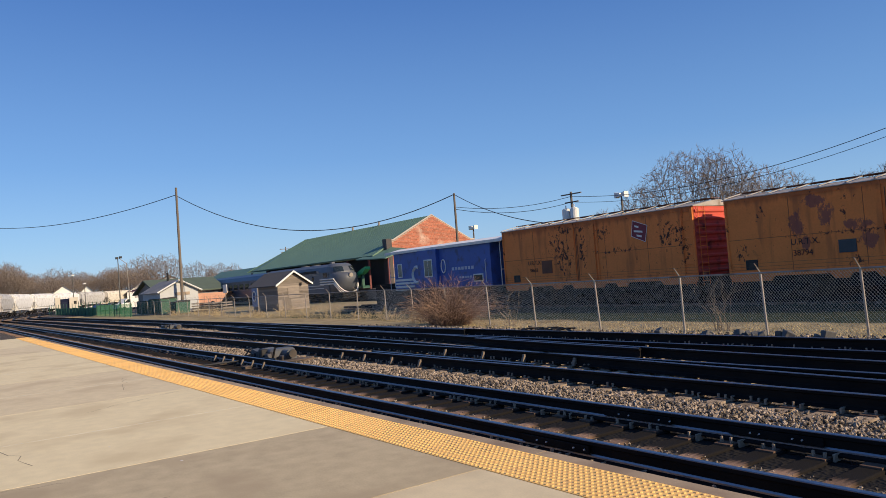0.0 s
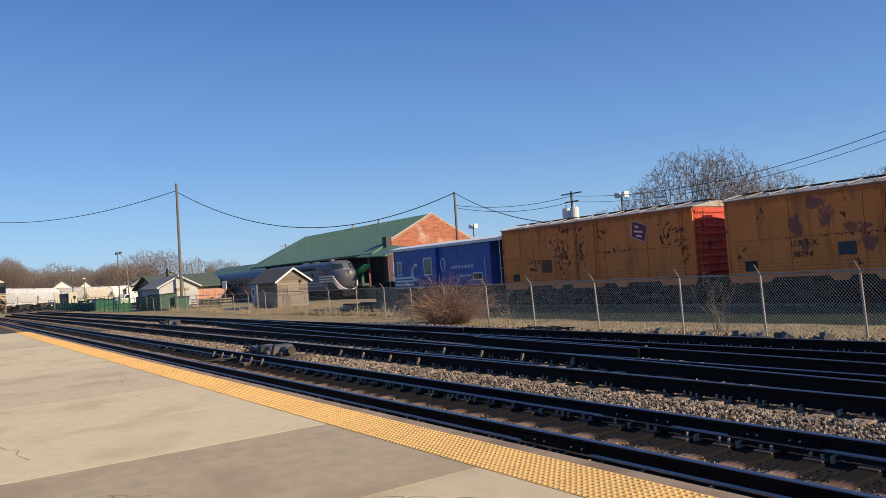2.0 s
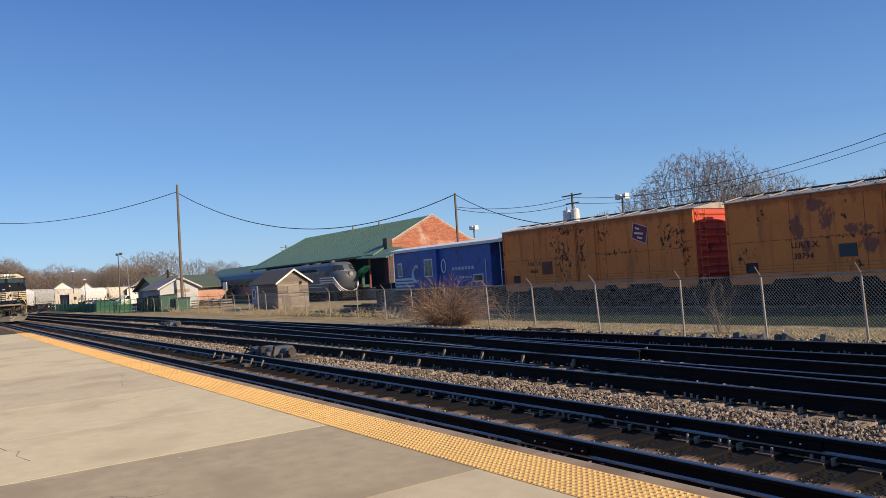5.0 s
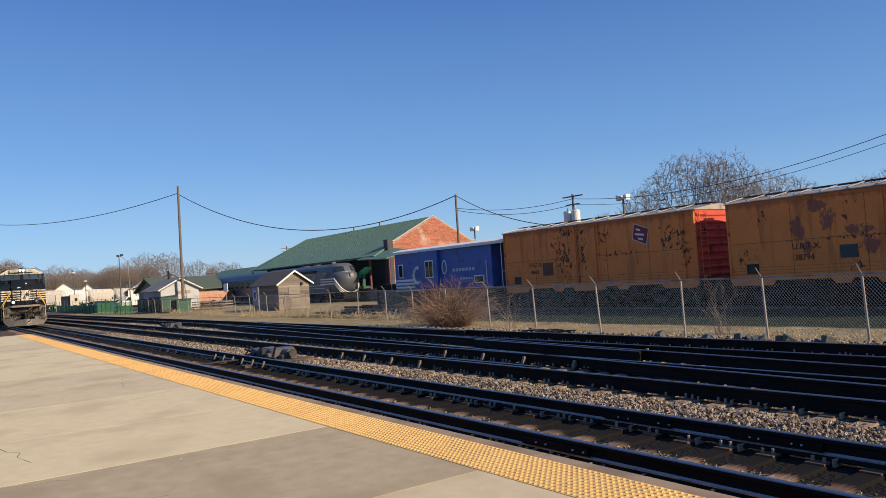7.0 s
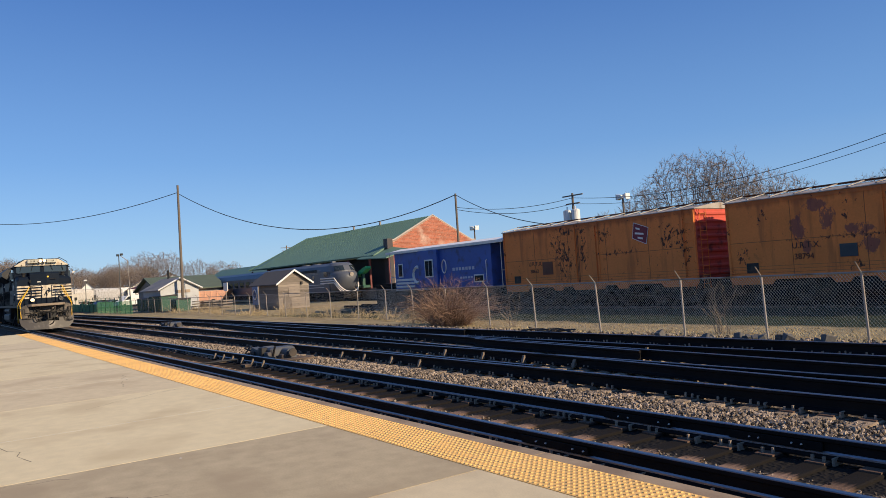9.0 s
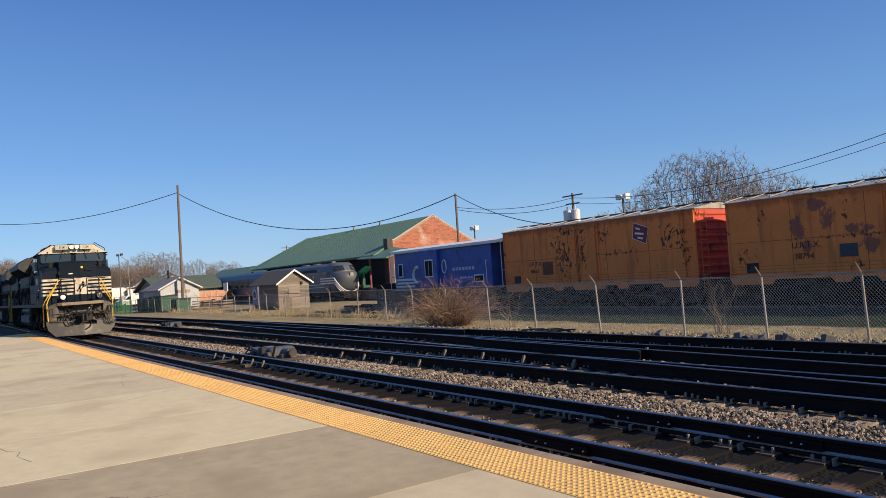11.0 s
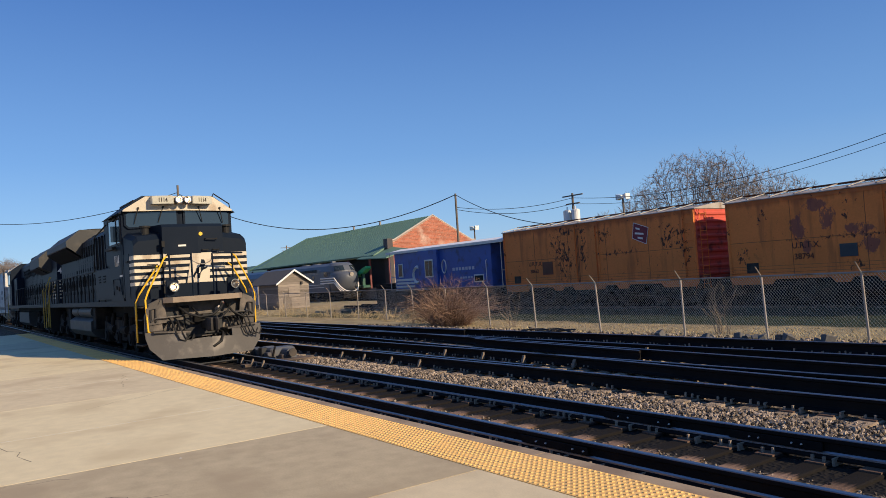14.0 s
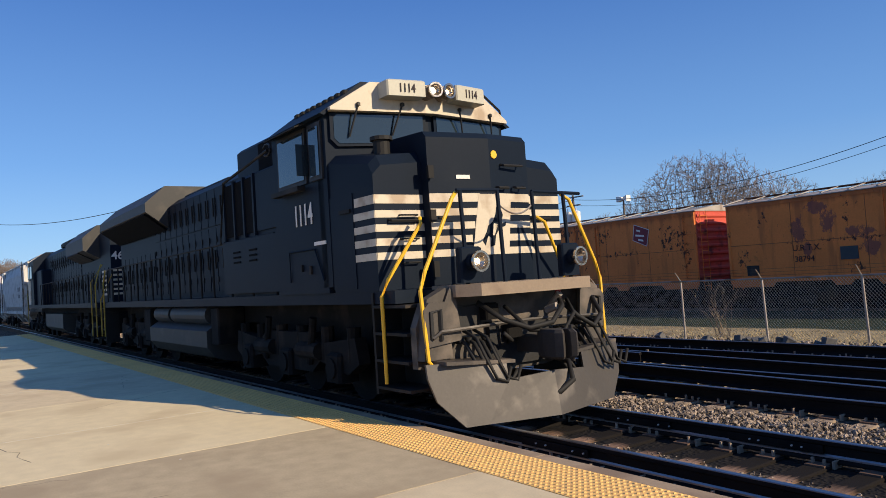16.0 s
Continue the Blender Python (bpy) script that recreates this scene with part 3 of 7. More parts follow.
# ---- chain-link fence along the far side ----
def fence_y(x):
    return 16.75 + 0.0042 * min(x + 9, 0) ** 2 if x > -34 else 19.375 + 0.034 * (-34 - x)


fence_top = 1.53
fence = thing("chain_link_fence", "galvanised chain-link fence with angled barbed-wire arms", "fence")
post_shape = Shape().rod((0, 0, -0.3), (0, 0, fence_top), 0.03, 8).rod((0, 0, fence_top), (0, -0.21, fence_top + 0.24), 0.016, 6)
post_mesh = post_shape.mesh("post")
rndf = random.Random(11)
post_xs = [1.3, -1.0, -3.4, -5.8, -8.17, -10.55, -13.0, -16.2, -19.4, -22.3, -25.7, -29.1]
while post_xs[-1] > -98:
    post_xs.append(post_xs[-1] - 3.6)
for x in post_xs:
    part("post", post_mesh, galvanised, fence, at=pose(x, fence_y(x), GROUND, rndf.uniform(-1.5, 1.5), -2.4 + rndf.uniform(-1, 1)))
rail_s = Shape().tube([(px, fence_y(px), GROUND + fence_top) for px in post_xs], 0.024, 6)
part("top_rail", rail_s, galvanised, fence)
for k in range(3):
    pts = [(px, fence_y(px) - 0.07 * (k + 1), GROUND + fence_top + 0.08 * (k + 1)) for px in post_xs]
    part("barbed_wire", Shape().tube(pts, 0.003, 3), barb_dark, fence)
net = Shape()
h0, h1 = GROUND + 0.03, GROUND + fence_top - 0.02
# Pale, and doubled in width on one diagonal, to stand in for sun glint.
for sgn, w in ((1, 0.0048), (-1, 0.0024)):
    a = 2.0
    while a > -101.5:
        hh = h1 - h0
        x0, x1 = a, a - sgn * hh * 0.85
        if min(x0, x1) > -100 and max(x0, x1) < 1.2:
            net.add([(x0 - w, fence_y(x0), h0), (x0 + w, fence_y(x0), h0), (x1 + w, fence_y(x1), h1), (x1 - w, fence_y(x1), h1)], [(0, 1, 2, 3)])
        a -= 0.075 if a > -34 else 0.14
o = part("wire_netting", net, wire_grey, fence)
o["kind"] = "stuff"


# ---- rail vehicles on the museum track ----
def wheelset(parent, x, r=0.42, mat=None, gauge=0.7525):
    s = Shape()
    for y in (-gauge, gauge):
        s.rod((x, y - 0.065, r), (x, y + 0.065, r), r, 22)
        s.rod((x, y * 0.92 - 0.02, r), (x, y * 0.92 + 0.02, r), r + 0.028, 22)
    s.rod((x, -1.05, r), (x, 1.05, r), 0.07, 10)
    return part("wheelset", s, mat or wheel_steel, parent)


def truck(parent, x, axles=(-0.85, 0.85), r=0.42, side=1.02):
    """A bogie: sideframes with arch and springs, bolster, wheelsets as sub-parts."""
    s = Shape()
    a, b = min(axles), max(axles)
    for y in (-side, side):
        s.prism([(x + a - 0.28, r - 0.1), (x + a - 0.28, r + 0.16), (x + a + 0.3, r + 0.2), (x + a + 0.5, r + 0.32), (x + b - 0.5, r + 0.32),
                 (x + b - 0.3, r + 0.2), (x + b + 0.28, r + 0.16), (x + b + 0.28, r - 0.1), (x + b - 0.28, r - 0.06), (x + b - 0.5, r - 0.24),
                 (x + a + 0.5, r - 0.24), (x + a + 0.28, r - 0.06)], y - 0.07, y + 0.07, "y")
        for q in axles:
            s.rod((x + q, y - 0.12, r), (x + q, y + 0.12, r), 0.13, 12)
        for q in (-0.16, 0, 0.16):
            s.rod((x + q, y, r - 0.2), (x + q, y, r + 0.12), 0.075, 8)
    s.box(x - 0.2, x + 0.2, -side, side, r - 0.02, r + 0.3)
    t = part("bogie", s, truck_dark, parent)
    for q in axles:
        wheelset(t, x + q, r)
    return t


def ladder(s, x, y, z0, z1, width, axis="x", r=0.014):
    n = int((z1 - z0) / 0.36)
    for e in (-width / 2, width / 2):
        p = (x + e, y) if axis == "x" else (x, y + e)
        s.rod((*p, z0), (*p, z1), r, 5)
    for i in range(n):
        z = z0 + 0.18 + 0.36 * i
        if axis == "x":
            s.rod((x - width / 2, y, z), (x + width / 2, y, z), r, 5)
        else:
            s.rod((x, y - width / 2, z), (x, y + width / 2, z), r, 5)


def weathered_paint(name, base, streak, rust, patches, rust_level):
    """Old car paint: rain streaks, rust that gathers round given places (x, z, half width, half height) and along the eave."""
    m = bpy.data.materials.new(name)
    m.use_nodes = True
    n, lk = m.node_tree.nodes, m.node_tree.links
    b = n["Principled BSDF"]
    b.inputs["Roughness"].default_value, b.inputs["Specular IOR Level"].default_value = 0.72, 0.25
    tc, sep = n.new("ShaderNodeTexCoord"), n.new("ShaderNodeSeparateXYZ")
    lk.new(tc.outputs["Object"], sep.inputs[0])

    def noise_at(s, stretch=(1, 1, 1), detail=6.0, rough=0.6):
        mp, x = n.new("ShaderNodeMapping"), n.new("ShaderNodeTexNoise")
        mp.inputs["Scale"].default_value = stretch
        x.inputs["Scale"].default_value, x.inputs["Detail"].default_value, x.inputs["Roughness"].default_value = s, detail, rough
        lk.new(tc.outputs["Object"], mp.inputs["Vector"]), lk.new(mp.outputs["Vector"], x.inputs["Vector"])
        return x.outputs["Fac"]

    def calc(op, *args):
        x = n.new("ShaderNodeMath")
        x.operation = op
        for i, v in enumerate(args):
            if isinstance(v, (int, float)):
                x.inputs[i].default_value = v
            else:
                lk.new(v, x.inputs[i])
        return x.outputs[0]

    def rng(val, a, c):
        x = n.new("ShaderNodeMapRange")
        x.interpolation_type = "SMOOTHSTEP"
        x.inputs["From Min"].default_value, x.inputs["From Max"].default_value = a, c
        lk.new(val, x.inputs["Value"])
        return x.outputs["Result"]

    def mix(fac, a, c):
        x = n.new("ShaderNodeMix")
        x.data_type = "RGBA"
        sock = [q for q in x.inputs if q.type == "RGBA"]
        for k, v in zip(sock, (a, c)):
            if isinstance(v, tuple):
                k.default_value = (*v, 1)
            else:
                lk.new(v, k)
        lk.new(fac, x.inputs["Factor"])
        return [q for q in x.outputs if q.type == "RGBA"][0]

    def bell(x0, z0, rx, rz):
        p = calc("POWER", calc("ABSOLUTE", calc("DIVIDE", calc("SUBTRACT", sep.outputs["X"], x0), rx)), 2.0)
        q = calc("POWER", calc("ABSOLUTE", calc("DIVIDE", calc("SUBTRACT", sep.outputs["Z"], z0), rz)), 2.0)
        return calc("MAXIMUM", calc("SUBTRACT", 1.0, calc("ADD", p, q)), 0.0)

    tone = calc("ADD", calc("MULTIPLY", noise_at(0.8), 0.5), calc("MULTIPLY", noise_at(14.0), 0.3))
    out = mix(rng(tone, 0.28, 0.52), tuple(0.86 * k for k in base), base)
    fall = noise_at(3.0, (1.0, 1.0, 0.12), 5.0, 0.55)
    out = mix(calc("MULTIPLY", rng(fall, 0.54, 0.70), 0.55), out, streak)
    grime = noise_at(1.3, (1, 1, 1), 8.0, 0.65)
    eave = rng(calc("ADD", sep.outputs["Z"], calc("MULTIPLY", fall, 0.7)), 3.85, 4.15)
    out = mix(calc("MULTIPLY", eave, 0.8), out, streak)
    gather = None
    for x0, z0, rx, rz, kind in patches:
        g = bell(x0, z0, rx, rz)
        if kind == "primer":
            flake = rng(calc("ADD", calc("MULTIPLY", noise_at(4.5, (1, 1, 0.7), 10.0, 0.78), 1.5), calc("MULTIPLY", g, 0.42)), 0.98, 1.06)
            out = mix(calc("MULTIPLY", calc("MULTIPLY", flake, rng(g, 0.0, 0.1)), 0.72), out, (0.14, 0.055, 0.065))
        else:
            gather = g if gather is None else calc("ADD", gather, g)
    speck = calc("ADD", noise_at(5.5, (1, 1, 0.7), 10.0, 0.72), calc("MULTIPLY", gather, 0.11))
    out = mix(rng(speck, rust_level, rust_level + 0.025), out, rust)
    out = mix(calc("MULTIPLY", rng(grime, 0.60, 0.70), 0.35), out, rust)
    lk.new(out, b.inputs["Base Color"])
    bp = n.new("ShaderNodeBump")
    bp.inputs["Strength"].default_value, bp.inputs["Distance"].default_value = 0.3, 0.006
    lk.new(speck, bp.inputs["Height"]), lk.new(bp.outputs["Normal"], b.inputs["Normal"])
    return m


paint_one = weathered_paint("rust_flecked_orange_paint", (0.86, 0.245, 0.062), (0.42, 0.115, 0.04), (0.075, 0.032, 0.02),
                            [(4.3, 2.9, 1.0, 0.9, "rust"), (4.6, 1.9, 0.9, 0.9, "rust"), (6.0, 2.6, 0.5, 1.3, "rust"), (7.2, 3.2, 0.6, 0.5, "rust"), (8.0, 2.35, 1.8, 0.16, "rust"),
                             (10.9, 2.8, 0.8, 0.9, "rust"), (11.7, 2.4, 0.4, 1.4, "rust"), (5.0, 3.6, 1.2, 0.3, "rust")], 0.62)
paint_two = weathered_paint("patched_orange_paint", (0.85, 0.245, 0.06), (0.40, 0.115, 0.04), (0.08, 0.033, 0.022),
                            [(2.85, 2.7, 0.42, 0.75, "primer"), (3.97, 2.95, 0.42, 0.6, "primer"), (3.6, 3.45, 0.7, 0.3, "primer"), (5.0, 2.45, 0.8, 0.3, "primer"),
                             (5.35, 1.95, 0.45, 0.6, "primer"), (3.15, 1.95, 0.25, 0.35, "primer"), (8.6, 2.6, 0.9, 0.6, "primer"),
                             (1.5, 3.2, 0.35, 0.4, "rust"), (0.6, 1.75, 0.5, 0.5, "rust"), (4.7, 2.28, 4.0, 0.12, "rust"), (4.9, 1.3, 0.4, 0.3, "rust"), (4.6, 3.2, 0.25, 0.7, "rust")], 0.63)


def boxcar(name, label, x0, length, marks, car_orange):
    """An old steel refrigerator car; its near side faces -y, x0 its rear end."""
    c = thing(name, label, "freight car", pose(x0, 27.45, -0.17), group="parked freight cars")
    L, W, Z0, Z1 = length, 1.45, 0.98, 3.86
    body = Shape().box(0, L, -W, W, Z0, Z1)
    part("body", body, car_orange, c)
    part("end_panel", Shape().box(L, L + 0.02, -W + 0.03, W - 0.03, Z0, Z1 - 0.02), car_red, c, "faded red corrugated end")
    ribs = Shape()
    for i in range(9):
        z = Z0 + 0.2 + 0.31 * i
        ribs.prism([(L + 0.02, z - 0.09), (L + 0.075, z - 0.03), (L + 0.075, z + 0.03), (L + 0.02, z + 0.09)], -W + 0.06, W - 0.06, "y")
    part("end_rib", ribs, car_red, c)
    roof = Shape().prism([(-W - 0.06, Z1), (-W - 0.06, Z1 + 0.03), (-0.3, Z1 + 0.22), (0.3, Z1 + 0.27), (W + 0.06, Z1 + 0.05), (W + 0.06, Z1)], -0.06, L + 0.06)
    part("roof", roof, roof_pale, c)
    seams = Shape()
    for i in range(int(L / 0.95) + 1):
        xx = 0.05 + 0.95 * i
        seams = Shape().loft([[(xx - 0.03, -W - 0.07, Z1 + 0.06), (xx + 0.03, -W - 0.07, Z1 + 0.06), (xx + 0.03, -0.3, Z1 + 0.29), (xx - 0.03, -0.3, Z1 + 0.29)],
                    [(xx - 0.03, -W - 0.07, Z1 + 0.09), (xx + 0.03, -W - 0.07, Z1 + 0.09), (xx + 0.03, -0.3, Z1 + 0.32), (xx - 0.03, -0.3, Z1 + 0.32)]])
        part("roof_seam", seams, roof_pale, c)
    walkway = Shape()
    for y in (-0.22, 0, 0.22):
        walkway.box(-0.1, L + 0.1, y - 0.09, y + 0.09, Z1 + 0.31, Z1 + 0.335)
    part("roof_walk", walkway, car_rust, c, "rusty roof walk")
    sill = Shape().box(0.02, L - 0.02, -W - 0.03, -W + 0.04, Z0 - 0.12, Z0 + 0.06).box(0.02, L - 0.02, -W - 0.025, -W + 0.02, Z1 - 0.14, Z1 - 0.01)
    part("side_sill", sill, car_orange, c)
    seam = Shape()
    n = 5
    for i in range(1, n):
        xx = L * i / n
        seam.box(xx - 0.006, xx + 0.006, -W - 0.008, -W + 0.01, Z0 + 0.06, Z1 - 0.14)
    seam.box(0.1, L - 0.1, -W - 0.008, -W + 0.01, 2.28, 2.295)
    part("side_seam", seam, car_rust, c, "thin rusty panel seams")
    for a in (0.06, L / 2 - 0.75, L / 2 + 0.75, L - 0.62, L - 0.06):
        part("side_post", Shape().prism([(a - 0.05, -W + 0.01), (a - 0.035, -W - 0.045), (a + 0.035, -W - 0.045), (a + 0.05, -W + 0.01)], Z0, Z1 - 0.02, "z"), car_orange, c)
    under = Shape().box(0.6, L - 0.6, -0.3, 0.3, 0.62, 0.98).box(L * 0.3, L * 0.7, -1.2, 1.2, 0.4, 0.95).box(0.3, L - 0.3, -W + 0.1, W - 0.1, 0.8, 0.98)
    under.rod((L * 0.3, -0.9, 0.72), (L * 0.42, -0.9, 0.72), 0.2, 12)
    for xx, half in ((0.95, 0.95), (L * 0.33, 0.4), (L * 0.5, 1.1), (L * 0.67, 0.4), (L - 0.95, 0.95)):
        part("sill_tab", Shape().prism([(xx - half, 0.87), (xx + half, 0.87), (xx + half - 0.16, 0.68), (xx - half + 0.16, 0.68)], -W - 0.02, -W + 0.05, "y"), car_orange, c, "stained orange drop of the side sill")
    under.rod((-0.55, 0, 0.82), (0.2, 0, 0.82), 0.1, 8).rod((L - 0.2, 0, 0.82), (L + 0.55, 0, 0.82), 0.1, 8)
    part("underframe", under, truck_dark, c)
    door = Shape().box(L / 2 - 0.62, L / 2 + 0.62, -W - 0.05, -W + 0.02, Z0 + 0.02, Z1 - 0.2)
    d = part("door", door, car_orange, c)
    hw = Shape()
    for xx in (L / 2 - 0.58, L / 2 - 0.5):
        hw.rod((xx, -W - 0.06, Z0), (xx, -W - 0.06, Z1 - 0.25), 0.014, 6)
    part("door_bar", hw, car_rust, d, "rusty locking bars and hinges")
    for args in ((L - 0.32, -W - 0.05, 0.6, Z1, 0.42), (0.32, -W - 0.05, 0.6, 1.6, 0.42), (L + 0.1, -W + 0.4, 0.6, Z1, 0.42, "y")):
        lad = Shape()
        ladder(lad, *args)
        part("ladder", lad, car_orange, c)
    truck(c, 1.75), truck(c, L - 1.75)
    marks(c, L, W)
    return c


def on_side(x, z, W, t=0.0):
    return pose(x, -W - 0.016 - t, z, 90, 0, 0)


def marks_one(c, L, W):
    lettering("lettering", "U.R.T.X.", 0.30, on_side(1.95, 1.98, W), lettering_black, c)
    lettering("lettering", "38662", 0.26, on_side(2.05, 1.62, W), lettering_black, c)
    q = [(9.0, 2.9), (9.75, 2.6), (9.92, 3.3), (9.12, 3.58)]
    p = part("herald", Shape().prism(q, -W - 0.022, -W - 0.004, "y"), crimson, c, "tilted crimson herald panel with a pale border")
    edge = Shape()
    for (a, b), (e, g) in zip(q, q[1:] + q[:1]):
        edge.rod((a, -W - 0.022, b), (e, -W - 0.022, g), 0.013, 5)
    part("border", edge, faded_white, p)
    for w0, w1, z in ((0.2, 0.42, 3.32), (0.14, 0.62, 3.1), (0.28, 0.56, 2.9)):
        bar = Shape().prism([(9.02 + w0, z - 0.03), (9.02 + w1, z - 0.09), (9.02 + w1, z - 0.01), (9.02 + w0, z + 0.05)], -W - 0.026, -W - 0.022, "y")
        part("bar", bar, faded_white, p)
    sm = Shape().box(3.0, 3.75, -W - 0.016, -W, 1.5, 2.15)
    part("patch_plate", sm, car_rust, c, "dull brown patch plate")
    part("hatch", Shape().box(0.75, 1.25, -W - 0.02, -W, 1.12, 1.5), black_iron, c)

def marks_two(c, L, W):
    lettering("lettering", "U.R.T.X.", 0.31, on_side(2.62, 1.95, W), lettering_black, c)
    lettering("lettering", "38794", 0.30, on_side(2.68, 1.55, W), lettering_black, c)
    part("plate", Shape().box(4.35, 4.95, -W - 0.03, -W, 1.55, 2.0), teal_paint, c, "faded teal plate")
    part("hatch", Shape().box(0.75, 1.25, -W - 0.02, -W, 1.12, 1.5), black_iron, c)

boxcar("refrigerator_car", "rusty orange refrigerator car with a red end, parked behind the fence", -31.5, 12.3, marks_one, paint_one)
boxcar("refrigerator_car", "patched orange refrigerator car with dull purple primer spots", -17.75, 13.2, marks_two, paint_two)

rail_far = thing("railway_track", "rusty museum siding in the dry grass", "railway track", kind="structure")
for y in (27.45 - 0.7525, 27.45 + 0.7525):
    part("rail", Shape().prism([(y - 0.07, -0.33), (y + 0.07, -0.33), (y + 0.03, -0.17), (y - 0.03, -0.17)], -52, 6), rail_rust, rail_far)
sid = Shape()
for i in range(100):
    sid.box(-51 + 0.55 * i, -50.77 + 0.55 * i, 26.15, 28.75, -0.45, -0.33)
o = part("ties_beyond", sid, tie_wood, rail_far)
o["kind"] = "stuff"


# Added dark backing, so that no lit ground shows beneath the parked cars.
dock = thing("dark_backing", "added dark backing behind the parked cars", "dock", pose(0, 0, GROUND))
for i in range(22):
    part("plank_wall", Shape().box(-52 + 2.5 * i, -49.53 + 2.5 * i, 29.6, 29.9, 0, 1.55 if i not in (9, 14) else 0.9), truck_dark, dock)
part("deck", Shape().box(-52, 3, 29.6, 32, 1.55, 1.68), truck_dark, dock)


def caboose():
    c = thing("caboose", "deep blue bay-window caboose with white markings and a white roof edge", "caboose", pose(-43.0, 27.45, -0.17))
    L, W, Z0, Z1 = 10.35, 1.45, 1.0, 3.48
    part("body", Shape().box(0, L, -W, W, Z0, Z1), caboose_blue, c)
    part("roof", Shape().prism([(-W - 0.12, Z1), (-W - 0.12, Z1 + 0.05), (-0.4, Z1 + 0.3), (0.4, Z1 + 0.3), (W + 0.12, Z1 + 0.05), (W + 0.12, Z1)], -0.9, L + 1.2), surface("white_roof_paint", (0.78, 0.77, 0.75), 0.6, 0, 0.1, 2), c)
    part("eave", Shape().box(-0.9, L + 1.2, -W - 0.14, -W - 0.12, Z1 - 0.06, Z1 + 0.1), faded_white, c, "white eave strip")
    bay = Shape().prism([(3.2, Z0 + 0.2), (5.3, Z0 + 0.2), (5.3, Z1 - 0.05), (3.2, Z1 - 0.05)], -W - 0.22, -W, "y")
    b = part("bay", bay, caboose_blue, c)
    wn = part("window", Shape().box(3.95, 4.85, -W - 0.245, -W - 0.22, 1.75, 2.85), faded_white, b, "pale window frame")
    part("pane", Shape().box(4.03, 4.38, -W - 0.255, -W - 0.24, 1.83, 2.77).box(4.43, 4.78, -W - 0.255, -W - 0.24, 1.83, 2.77), dark_glass, wn)
    for x0, x1, z0, z1 in ((0.45, 1.0, 1.85, 2.75), (8.7, 9.6, 1.3, 1.75)):
        f = part("window", Shape().box(x0, x1, -W - 0.03, -W, z0, z1), faded_white, c)
        part("pane", Shape().box(x0 + .07, x1 - .07, -W - 0.04, -W - 0.02, z0 + .07, z1 - .07), dark_glass, f)
    ring = Shape()
    pts = [(2.75 + 0.48 * math.cos(a), -W - 0.015, 1.95 + 0.5 * math.sin(a)) for a in [radians(50 + 14 * i) for i in range(19)]]
    ring.tube(pts, 0.11, 4)
    part("emblem", ring, faded_white, c, "white open-ring emblem")
    bars = Shape()
    for i in range(3):
        bars.box(0.1, 2.35, -W - 0.012, -W, 1.17 + 0.22 * i, 1.31 + 0.22 * i)
    part("emblem_bar", bars, faded_white, c)
    oval = Shape().tube([(5.75 + 0.22 * math.cos(a), -W - 0.02, 2.35 + 0.4 * math.sin(a)) for a in [radians(20 * i) for i in range(19)]], 0.04, 4)
    part("oval_mark", oval, faded_white, c)
    tx = Shape()
    for i, wd in enumerate((0.22, 0.22, 0.22, 0.22, 0.22, 0.2, 0.22)):
        tx.box(6.6 + 0.32 * i, 6.6 + 0.32 * i + wd, -W - 0.01, -W, 2.05, 2.23)
    for i in range(5):
        tx.box(7.3 + 0.26 * i, 7.48 + 0.26 * i, -W - 0.01, -W, 1.55, 1.67)
    part("marking", tx, surface("worn_blue_white", (0.46, 0.47, 0.52), 0.7, 0, 0.3, 6), c, "row of worn white block marks")
    for x in (0.15, 9.95):
        gr = Shape()
        gr.tube([(x, -W - 0.01, 1.2), (x, -W - 0.09, 1.25), (x, -W - 0.09, 2.5), (x, -W - 0.01, 2.55)], 0.02, 5)
        part("grab_iron", gr, faded_white, c)
    for x in (-0.75, L + 0.75):
        gr = Shape()
        gr.rod((x, -W + 0.1, 1.0), (x, -W + 0.1, Z1), 0.025, 6).rod((x, -W + 0.1, 1.9), (x, W - 0.1, 1.9), 0.025, 6)
        gr.rod((x, W - 0.1, 1.0), (x, W - 0.1, Z1), 0.025, 6)
        ladder(gr, x, -0.4, 1.0, Z1, 0.4, "y")
        part("end_rail", gr, faded_white, c)
    for a, b in ((-0.9, 0), (L, L + 1.0)):
        part("end_platform", Shape().box(a, b, -W, W, 0.92, 1.04), black_iron, c)
    part("underframe", Shape().box(0.5, L - 0.5, -0.9, 0.9, 0.62, 1.0).box(3.6, 6.2, -1.25, -0.6, 0.4, 0.95), truck_dark, c)
    part("rail_strip", Shape().box(0, L, -W - 0.02, -W, 1.0, 1.07), faded_white, c)
    truck(c, 1.9), truck(c, L - 1.9)


caboose()


